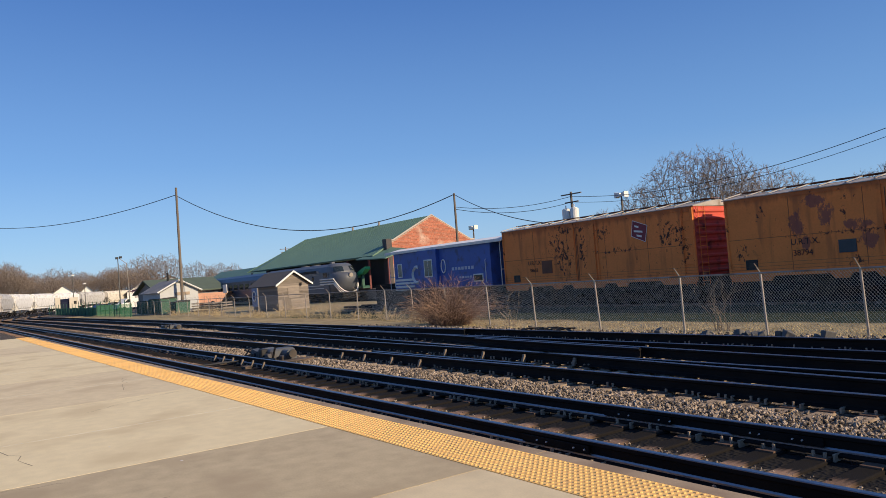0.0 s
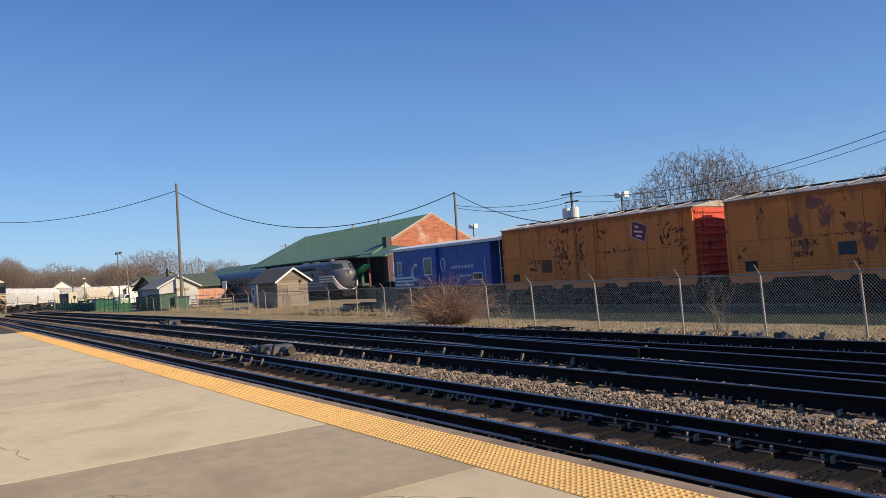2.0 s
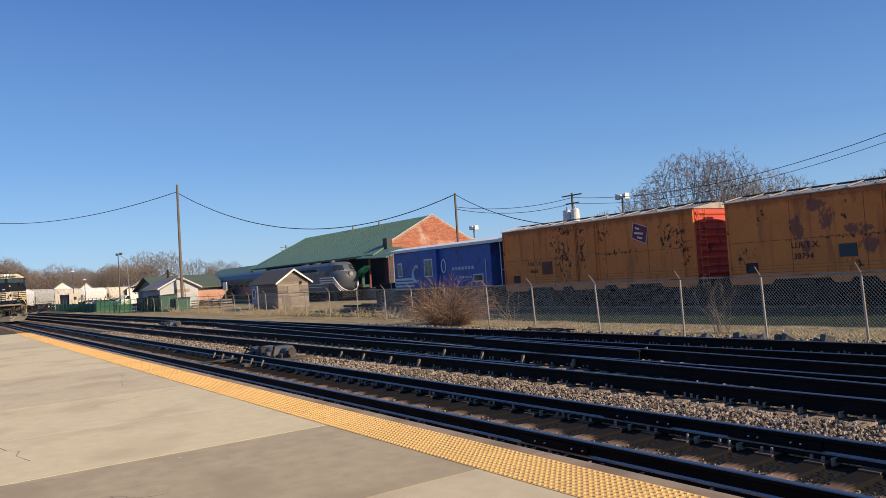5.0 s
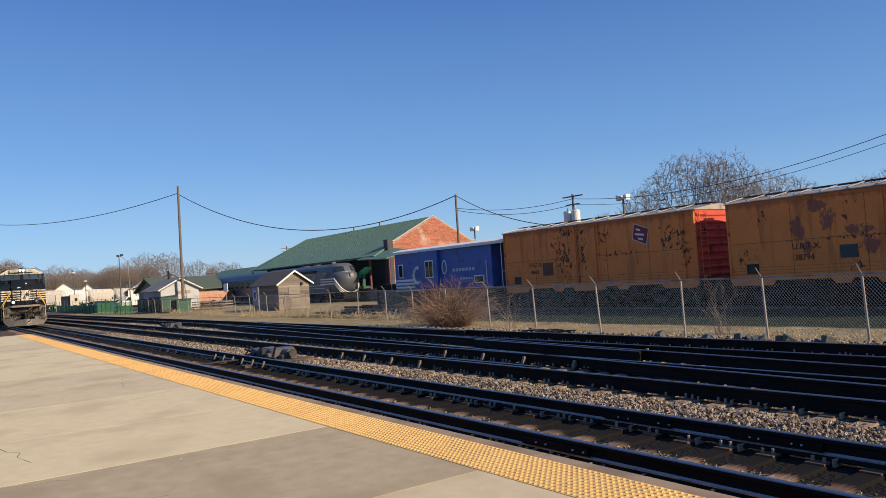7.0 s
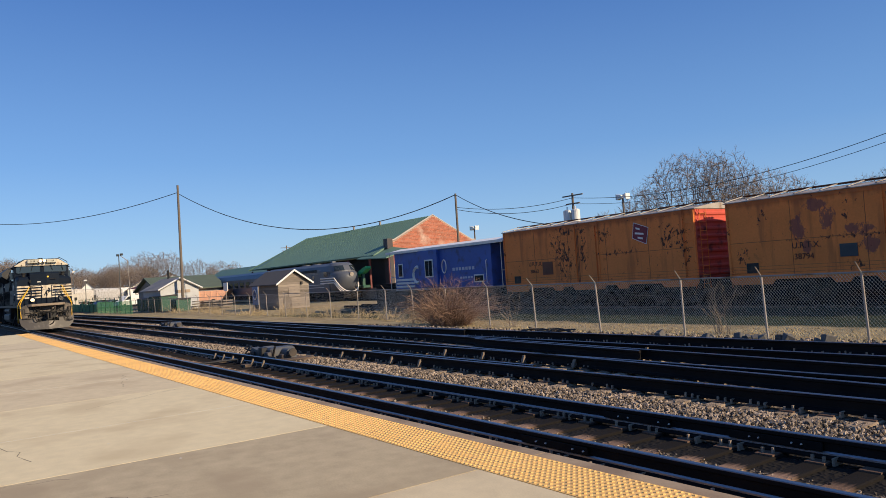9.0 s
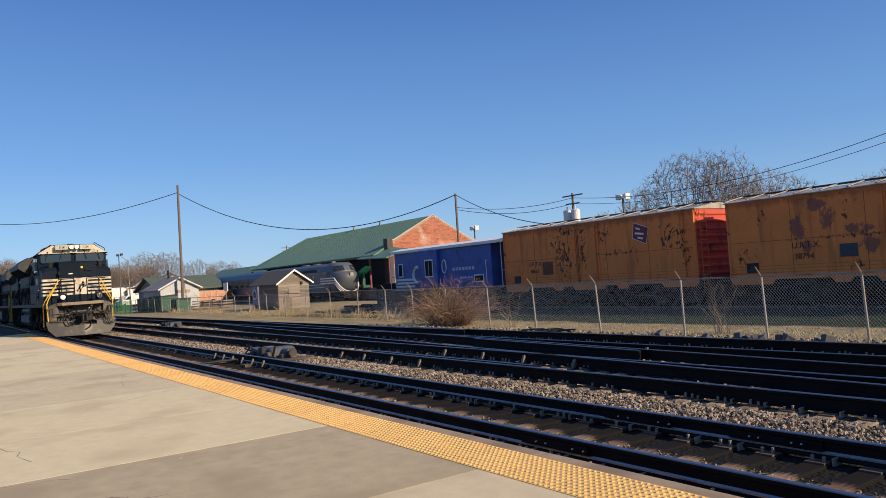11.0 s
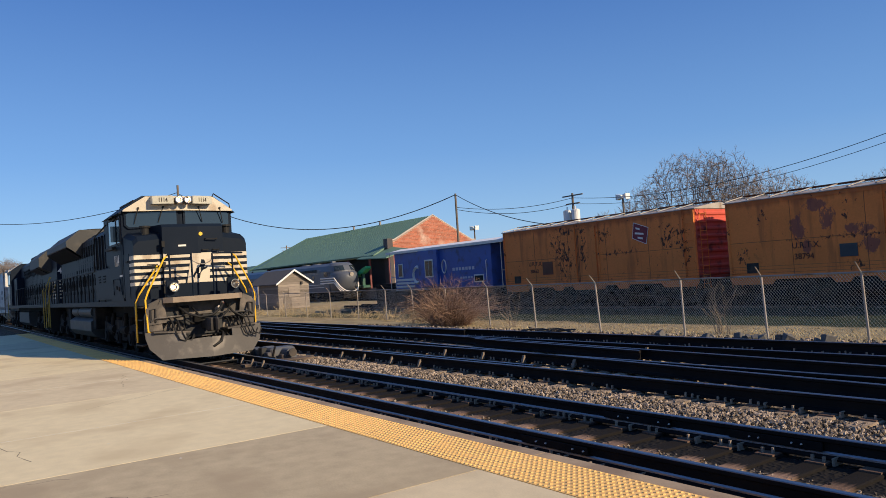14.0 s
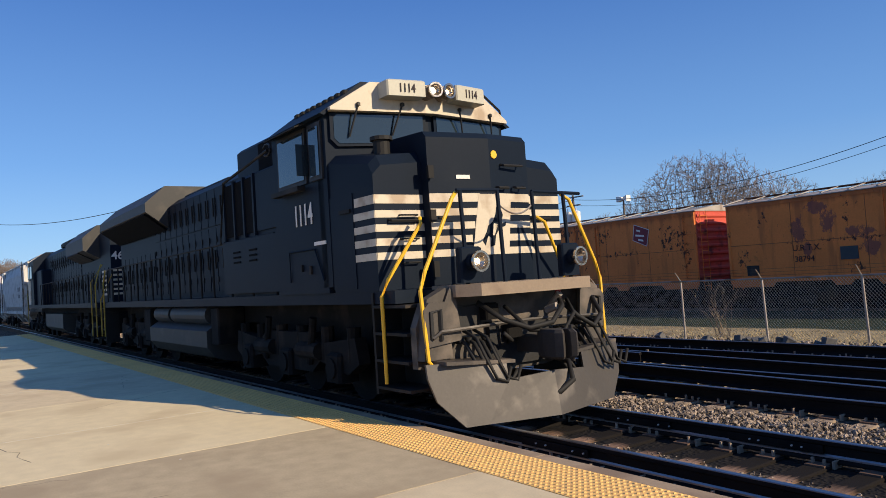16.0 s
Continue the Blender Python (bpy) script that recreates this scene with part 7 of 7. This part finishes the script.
    for box in ((-1.9, -1.85, -1.59, -1.56, 1.9, 2.02), (-2.2, -2.15, -1.59, -1.56, 1.95, 2.05), (-0.9, -0.6, -W - 0.04, -W - 0.01, 2.65, 2.7)):
        part("latch", Shape().box(*box), loco_dusty, c)
    for i in range(9):
        part("roof_cleat", Shape().slab(-2.9 + 0.2 * i, -2.78 + 0.2 * i, -1.25, -1.05, 4.33, 4.44, 0.02), loco_dusty, c)
    part("roof_rail", Shape().tube([(-1.1, 0.98, 4.5), (-1.1, 1.02, 4.62), (-1.15, 1.5, 4.32), (-1.15, 1.52, 4.15)], 0.02, 5), hose_black, c, "bent black roof grab rail")
    for box in ((-1.9, -1.6, -0.15, 0.15, 4.5, 4.62), (-2.6, -2.3, 0.4, 0.7, 4.5, 4.6)):
        part("roof_fitting", Shape().slab(*box, 0.03), loco_dusty, c)
    for o in L.children_recursive:
        kind = o.name.split(".")[0]
        for v in o.data.vertices:
            if kind in ("nose_door", "stripe", "emblem_panel", "emblem", "badge", "plate") and v.co.x > 0.08 and abs(v.co.y) < 0.825:
                v.co.x += 0.07 - 0.12 * abs(v.co.y - CREASE)
            if kind in ("cab_front", "brow", "windscreen", "pane", "wiper", "number_board", "number", "headlight", "lens", "bulb") and v.co.z > 1.65 and -1.4 < v.co.x < -0.4 and abs(v.co.y) < 1.545 or kind == "cab_front" and v.co.x > -1.4:
                v.co.x += 0.07 - 0.15 * abs(v.co.y)
    # body behind the cab
    part("deck", Shape().box(-21.2, 0.35, -1.53, 1.53, 1.46, 1.62), loco_black, L, "black side sill")
    part("cab_annex", Shape().slab(-6.0, -3.1, -1.42, 1.42, 1.62, 3.75, 0.06), loco_black, L)
    hood = Shape().loft([[(x, y, z) for y, z in ((-0.98, 1.62), (-0.98, 3.95), (-0.72, 4.14), (0.72, 4.14), (0.98, 3.95), (0.98, 1.62))] for x in (-21.0, -3.1)])
    h = part("hood", hood, loco_black, L, "long engine hood")
    pn, lt = [], Shape()
    hood_doors(pn, lt, -15.0, -6.1, -0.985, 1.75, 3.1, 0.68)
    hood_doors(pn, lt, -15.0, -6.1, -0.985, 3.15, 3.92, 0.68)
    hood_doors(pn, lt, -20.8, -15.2, -0.985, 1.75, 2.9, 0.7)
    pn.append(Shape().box(-5.9, -3.15, -1.50, -1.41, 1.68, 2.62))
    pn.append(Shape().box(-4.2, -3.2, -1.45, -1.41, 2.72, 3.70))
    for door in pn:
        part("hood_door", door, loco_black, h)
    o = part("latch", lt, loco_dusty, h)
    o["kind"] = "stuff"
    for x0 in (-5.3, -4.5):
        lv = Shape()
        for i in range(3):
            lv.box(x0, x0 + 0.34, -1.515, -1.49, 2.22 + 0.09 * i, 2.25 + 0.09 * i)
        part("louvre", lv, vent_black, h)
    part("intake_grille", Shape().box(-5.85, -4.3, -1.44, -1.41, 2.72, 3.68), vent_black, h, "black intake screen")
    for x in (-5.85, -5.3, -4.8, -4.3):
        part("intake_post", Shape().box(x - 0.035, x + 0.035, -1.47, -1.41, 2.66, 3.72), loco_black, h)
    part("blower_housing", Shape().slab(-5.7, -3.12, -1.22, 1.22, 3.72, 4.34, 0.06), loco_black, h, "raised equipment housing behind the cab")
    part("blower_screen", Shape().box(-4.5, -3.3, -1.25, -1.22, 3.78, 4.26), vent_black, h, "black square air screen")
    pipes = Shape().tube([(-6.0, -1.5, 2.62), (-5.9, -1.52, 2.8), (-5.55, -1.54, 3.72), (-3.2, -1.6, 3.92)], 0.024, 6)
    part("conduit", pipes, loco_dusty, h)
    rad = Shape().loft([[(x, y, z) for y, z in ((-0.98, 3.42), (-1.55, 3.84), (-1.55, 4.06), (-1.05, 4.5), (1.05, 4.5), (1.55, 4.06), (1.55, 3.84), (0.98, 3.42))] for x in (-21.1, -13.2)])
    part("radiator_wing", rad, tank_grey, h, "flared dusty radiator section")
    gr = Shape().loft([[(-20.9, -0.99, 3.40), (-13.4, -0.99, 3.40), (-13.4, -1.53, 3.81), (-20.9, -1.53, 3.81)], [(-20.9, -1.02, 3.37), (-13.4, -1.02, 3.37), (-13.4, -1.56, 3.78), (-20.9, -1.56, 3.78)]])
    part("radiator_grille", gr, vent_black, h, "black mesh grille under the wing")
    part("roof_plate", Shape().slab(-12.6, -8.2, -0.7, 0.7, 4.1, 4.2, 0.04), loco_dusty, h)
    part("exhaust_stack", Shape().slab(-7.4, -6.6, -0.3, 0.3, 4.1, 4.3, 0.05), loco_dusty, h)
    for x in (-14.8, -17, -19.2):
        part("roof_fan", Shape().rod((x, 0, 4.5), (x, 0, 4.59), 0.75, 22), loco_dusty, h)
    for x, y, z, a, w in ((-13.6, -1.2, 3.9, 0.12, 0.02), (-3.6, -1.45, 4.0, 0.1, 0.018)):
        part("lifting_ring", Shape().tube([(x + 0.16 * math.cos(radians(36 * i)), y, z + a * math.sin(radians(36 * i))) for i in range(11)], w, 5), black_iron, h)
    handrail(L, -20.6, -3.4, -1.48, 2.62, 1.62, 16, loco_dusty)
    handrail(L, -20.6, -3.4, 1.48, 2.62, 1.62, 16, loco_dusty)
    tank = Shape().loft([[(x, y, z) for y, z in ((-1.35, 0.42), (-1.5, 0.62), (-1.5, 0.95), (-1.3, 1.08), (1.3, 1.08), (1.5, 0.95), (1.5, 0.62), (1.35, 0.42), (1.0, 0.3), (-1.0, 0.3))] for x in (-13.6, -7.4)])
    part("fuel_tank", tank, tank_grey, L, "long dusty fuel tank")
    air = Shape().rod((-13.2, -1.28, 1.27), (-11.4, -1.28, 1.27), 0.19, 16).rod((-11.1, -1.28, 1.27), (-7.6, -1.28, 1.27), 0.2, 16)
    part("air_reservoir", air, tank_grey, L, smooth=False)
    ub = Shape().box(-20.8, 0.2, -0.9, 0.9, 1.1, 1.46).slab(-14.6, -13.8, -1.45, -0.9, 0.6, 1.4, 0.03).slab(-7.2, -6.6, -1.45, -0.9, 0.7, 1.42, 0.03)
    part("underframe", ub, truck_dark, L)
    big_truck(L, -3.6), big_truck(L, -13.9)
    rs = Shape()
    for sgn in (-1, 1):
        for i in range(4):
            rs.box(-21.6, -21.0, sgn * 1.33 - 0.2, sgn * 1.33 + 0.2, 0.42 + 0.33 * i, 0.45 + 0.33 * i)
        rs.box(-21.02, -20.98, sgn * 1.33 - 0.2, sgn * 1.33 + 0.2, 0.35, 1.6)
    rs.rod((-22.3, 0, 0.88), (-21, 0, 0.88), 0.11, 8).box(-21.7, -21.2, -1.4, 1.4, 1.3, 1.5)
    part("rear_steps", rs, loco_dusty, L)
    for sgn in (-1, 1):
        for pts in ([(-21.0, sgn * 1.55, 0.55), (-21.0, sgn * 1.55, 2.2), (-20.85, sgn * 1.5, 2.62)], [(-21.7, sgn * 1.55, 0.55), (-21.7, sgn * 1.55, 1.7), (-21.4, sgn * 1.2, 2.55)]):
            part("handrail", Shape().tube(pts, 0.022, 6), yellow_grimy, L)
    for o in L.children_recursive:
        if o.name.split(".")[0] not in ("bogie", "wheelset"):
            for v in o.data.vertices:
                if v.co.x < -6.5:
                    v.co.x = -6.5 + 0.752 * (v.co.x + 6.5)
    return L


def second_locomotive():
    """The trailing engine, running with its long hood first."""
    L = thing("trailing_locomotive", "black freight locomotive with pale cab end and cream stripes", "locomotive")
    part("deck", Shape().box(-21.2, 0.2, -1.53, 1.53, 1.46, 1.62), loco_black, L)
    hood = Shape().loft([[(x, y, z) for y, z in ((-0.95, 1.62), (-0.95, 4.05), (-0.7, 4.3), (0.7, 4.3), (0.95, 4.05), (0.95, 1.62))] for x in (-18, -0.4)])
    h = part("hood", hood, loco_black, L)
    pn, lt = [], Shape()
    hood_doors(pn, lt, -15.5, -6.5, -0.955, 1.75, 3.0, 0.66)
    hood_doors(pn, lt, -15.5, -6.5, -0.955, 3.05, 4.0, 0.66)
    hood_doors(pn, lt, -6.0, -0.6, -0.955, 1.75, 2.8, 0.66)
    for door in pn:
        part("hood_door", door, loco_black, h)
    o = part("latch", lt, loco_dusty, h)
    o["kind"] = "stuff"
    rad = Shape().loft([[(x, y, z) for y, z in ((-0.95, 3.2), (-1.5, 3.5), (-1.5, 3.95), (-1.0, 4.4), (1.0, 4.4), (1.5, 3.95), (1.5, 3.5), (0.95, 3.2))] for x in (-6.4, -2.3)])
    part("radiator_wing", rad, tank_grey, h)
    part("radiator_grille", Shape().loft([[(-6.2, -0.98, 3.2), (-3.4, -0.98, 3.2), (-3.4, -1.5, 3.49), (-6.2, -1.5, 3.49)], [(-6.2, -0.98, 3.17), (-3.4, -0.98, 3.17), (-3.4, -1.53, 3.46), (-6.2, -1.53, 3.46)]]), black_iron, h)
    numbers_on("number", "460", 0.40, pose(-0.394, -0.62, 3.06, 90, 0, 90), faded_white, h)
    st = Shape()
    for i in range(6):
        st.box(-1.9, -0.9, -0.975, -0.96, 1.85 + 0.16 * i, 1.92 + 0.16 * i)
        st.box(-0.4, -0.385, -0.9, 0.9, 1.85 + 0.16 * i, 1.92 + 0.16 * i)
    part("stripe", st, loco_white, h)
    cab = Shape().loft([[(x, y, z) for y, z in ((-1.54, 1.62), (-1.54, 3.95), (-0.9, 4.4), (0.9, 4.4), (1.54, 3.95), (1.54, 1.62))] for x in (-20.0, -17.9)])
    c = part("cab", cab, loco_black, L)
    part("end_brow", Shape().loft([[(x, y, z) for y, z in ((-1.56, 3.0), (-1.56, 3.97), (-0.9, 4.42), (0.9, 4.42), (1.56, 3.97), (1.56, 3.0))] for x in (-20.35, -19.95)]), loco_white, c, "cream cab end")
    part("cab_stripe", Shape().box(-20.35, -19.2, -1.556, -1.54, 1.66, 2.95), loco_white, c, "cream lower cab side")
    for sgn in (-1, 1):
        for x0, x1 in ((-19.9, -19.3), (-19.1, -18.2)):
            f = part("side_window", Shape().box(x0, x1, sgn * 1.54 - 0.03, sgn * 1.54 + 0.03, 3.0, 3.75), black_iron, c)
            part("pane", Shape().box(x0 + 0.06, x1 - 0.06, sgn * 1.54 - 0.04, sgn * 1.54 + 0.04, 3.06, 3.69), cab_glass, f)
    part("nose", Shape().slab(-21.3, -20.0, -1.4, 1.4, 1.62, 3.1, 0.1), loco_white, L, "dusty cream nose")
    part("annex", Shape().slab(-17.9, -15.6, -1.4, 1.4, 1.62, 3.4, 0.05), loco_black, L)
    handrail(L, -15.4, -0.6, -1.48, 2.62, 1.62, 14, loco_dusty)
    tank = Shape().loft([[(x, y, z) for y, z in ((-1.3, 0.42), (-1.5, 0.6), (-1.5, 1.2), (1.5, 1.2), (1.5, 0.6), (1.3, 0.42))] for x in (-13.6, -8.0)])
    part("fuel_tank", tank, tank_grey, L)
    part("underframe", Shape().box(-20.8, 0.0, -0.9, 0.9, 1.1, 1.46).box(0.0, 0.3, -1.4, 1.4, 0.6, 1.5), truck_dark, L)
    big_truck(L, -3.8), big_truck(L, -17.4)
    for x in (-2, -4.6):
        part("roof_fan", Shape().rod((x, 0, 4.4), (x, 0, 4.5), 0.75, 20), loco_dusty, h)
    part("roof_hatch", Shape().slab(-13, -9, -0.8, 0.8, 4.28, 4.5, 0.06), loco_dusty, h)
    for sgn in (-1, 1):
        for pts in ([(0.1, sgn * 1.55, 0.5), (0.1, sgn * 1.55, 2.2), (-0.2, sgn * 1.3, 2.9)], [(-0.65, sgn * 1.56, 0.5), (-0.65, sgn * 1.56, 2.3), (-0.5, sgn * 1.2, 2.9)], [(-20.9, sgn * 1.55, 0.5), (-20.9, sgn * 1.55, 2.3)]):
            part("handrail", Shape().tube(pts, 0.02, 6), yellow_grimy, L)
    part("steps", Shape().box(-0.6, 0.1, -1.5, -1.15, 0.42, 0.46).box(-0.6, 0.1, -1.5, -1.15, 0.8, 0.84).box(-0.6, 0.1, -1.5, -1.15, 1.18, 1.22), loco_dusty, L)
    return L


def hopper(label, paint):
    """A covered hopper, origin at its leading coupler face, 17.6 m long."""
    H = thing("hopper_car", label, "hopper car", group="hopper cars of the train")
    sec = [(-1.2, 1.15), (-1.5, 1.55), (-1.56, 2.4), (-1.5, 3.5), (-1.25, 4.15), (-0.7, 4.42), (0.7, 4.42), (1.25, 4.15), (1.5, 3.5), (1.56, 2.4), (1.5, 1.55), (1.2, 1.15)]

    def ring(x, lift):
        return [(x, y, max(z, lift)) for y, z in sec]
    body = Shape().loft([ring(-16.6, 2.7), ring(-15.0, 1.2), ring(-2.6, 1.2), ring(-1.0, 2.7)])
    part("body", body, paint, H)
    part("roof_edge", Shape().box(-16.7, -0.9, -1.3, -1.2, 4.12, 4.2).box(-16.7, -0.9, -0.75, 0.75, 4.42, 4.5), paint, H)
    sl = Shape().box(-16.9, -0.7, -1.45, -1.3, 1.1, 1.3).box(-16.9, -0.7, 1.3, 1.45, 1.1, 1.3).box(-17.3, -0.3, -0.35, 0.35, 0.8, 1.15)
    part("sill", sl, paint, H)
    for x in (-1.0, -2.6, -15.0, -16.6):
        for y in (-1.46, 1.46):
            part("end_post", Shape().box(x - 0.06, x + 0.06, y - 0.06, y + 0.06, 1.2, 4.0), paint, H)
    ch = Shape()
    for x in (-5.0, -8.8, -12.6):
        ch.loft([[(x - 1.6, -1.2, 1.2), (x + 1.6, -1.2, 1.2), (x + 1.6, 1.2, 1.2), (x - 1.6, 1.2, 1.2)], [(x - 0.3, -0.6, 0.4), (x + 0.3, -0.6, 0.4), (x + 0.3, 0.6, 0.4), (x - 0.3, 0.6, 0.4)]])
    part("chute", ch, paint, H)
    lad = Shape()
    for x in (-1.0, -16.6):
        ladder(lad, x, -1.6, 0.9, 4.2, 0.4)
        lad.rod((x - 0.4, -1.3, 1.2), (x + (0.9 if x < -5 else -0.9), -1.1, 3.6), 0.05, 5)
    part("ladder", lad, black_iron, H)
    part("coupler", Shape().rod((-17.6, 0, 0.88), (-16.5, 0, 0.88), 0.1, 8).rod((-1, 0, 0.88), (0, 0, 0.88), 0.1, 8), truck_dark, H)
    mk = Shape().box(-4.6, -3.2, -1.57, -1.55, 2.5, 2.75).box(-4.4, -3.4, -1.57, -1.55, 2.1, 2.3)
    part("marking", mk, surface("dull_grey_mark", (0.25, 0.24, 0.23), 0.8), H)
    truck(H, -2.2), truck(H, -15.4)
    return H


HOPPER_PAINT = [(surface("white_hopper_paint", (0.80, 0.78, 0.74), 0.6, 0, 0.15, 0.6, 20, 0.1, dirt=(0.45, 0.40, 0.34), dirt_amount=0.3), "dusty white covered hopper car"),
                (surface("tan_hopper_paint", (0.66, 0.60, 0.50), 0.65, 0, 0.18, 0.6, 20, 0.1, dirt=(0.36, 0.30, 0.24), dirt_amount=0.35), "dirty tan covered hopper car"),
                (surface("grey_hopper_paint", (0.52, 0.50, 0.47), 0.65, 0, 0.18, 0.6, 20, 0.1, dirt=(0.28, 0.25, 0.21), dirt_amount=0.4), "grimy grey covered hopper car")]
ORDER = [2, 0, 0, 0, 2, 1, 0, 1, 2, 0, 1, 2, 0, 2, 1]
lead = lead_locomotive()
second = second_locomotive()
hoppers = [hopper(HOPPER_PAINT[k][1], HOPPER_PAINT[k][0]) for k in ORDER]

# the leading nose's distance back from x = 0, at times in seconds
NOSE = [(0.0, 115.6), (2.0, 101.6), (4.0, 87.9), (6.5, 70.9), (9.0, 53.9), (11.3, 38.8), (12.5, 30.95), (14.5, 17.7), (16.0, 8.0)]


def nose_at(t):
    for (t0, d0), (t1, d1) in zip(NOSE, NOSE[1:]):
        if t <= t1:
            return d0 + (d1 - d0) * (t - t0) / (t1 - t0)
    return NOSE[-1][1]


def ride(d, front, back):
    """The pose of a vehicle whose origin is d back, with its bogies front and back metres behind the origin."""
    p, q = line(d + front)[0], line(d + back)[0]
    w = (p - q).normalized()
    o = p + w * front
    return pose(o.x, o.y, RAIL_TOP + 0.003, 0, 0, math.degrees(math.atan2(w.y, w.x)))


def motions():
    times = [0.5 * i for i in range(33)]
    walk(lead, [(t, ride(nose_at(t), 3.6, 13.9)) for t in times])
    walk(second, [(t, ride(nose_at(t) + 18.9, 3.8, 17.4)) for t in times])
    for i, h in enumerate(hoppers):
        walk(h, [(t, ride(nose_at(t) + 41.0 + 17.8 * i, 2.2, 15.4)) for t in times])


motions()
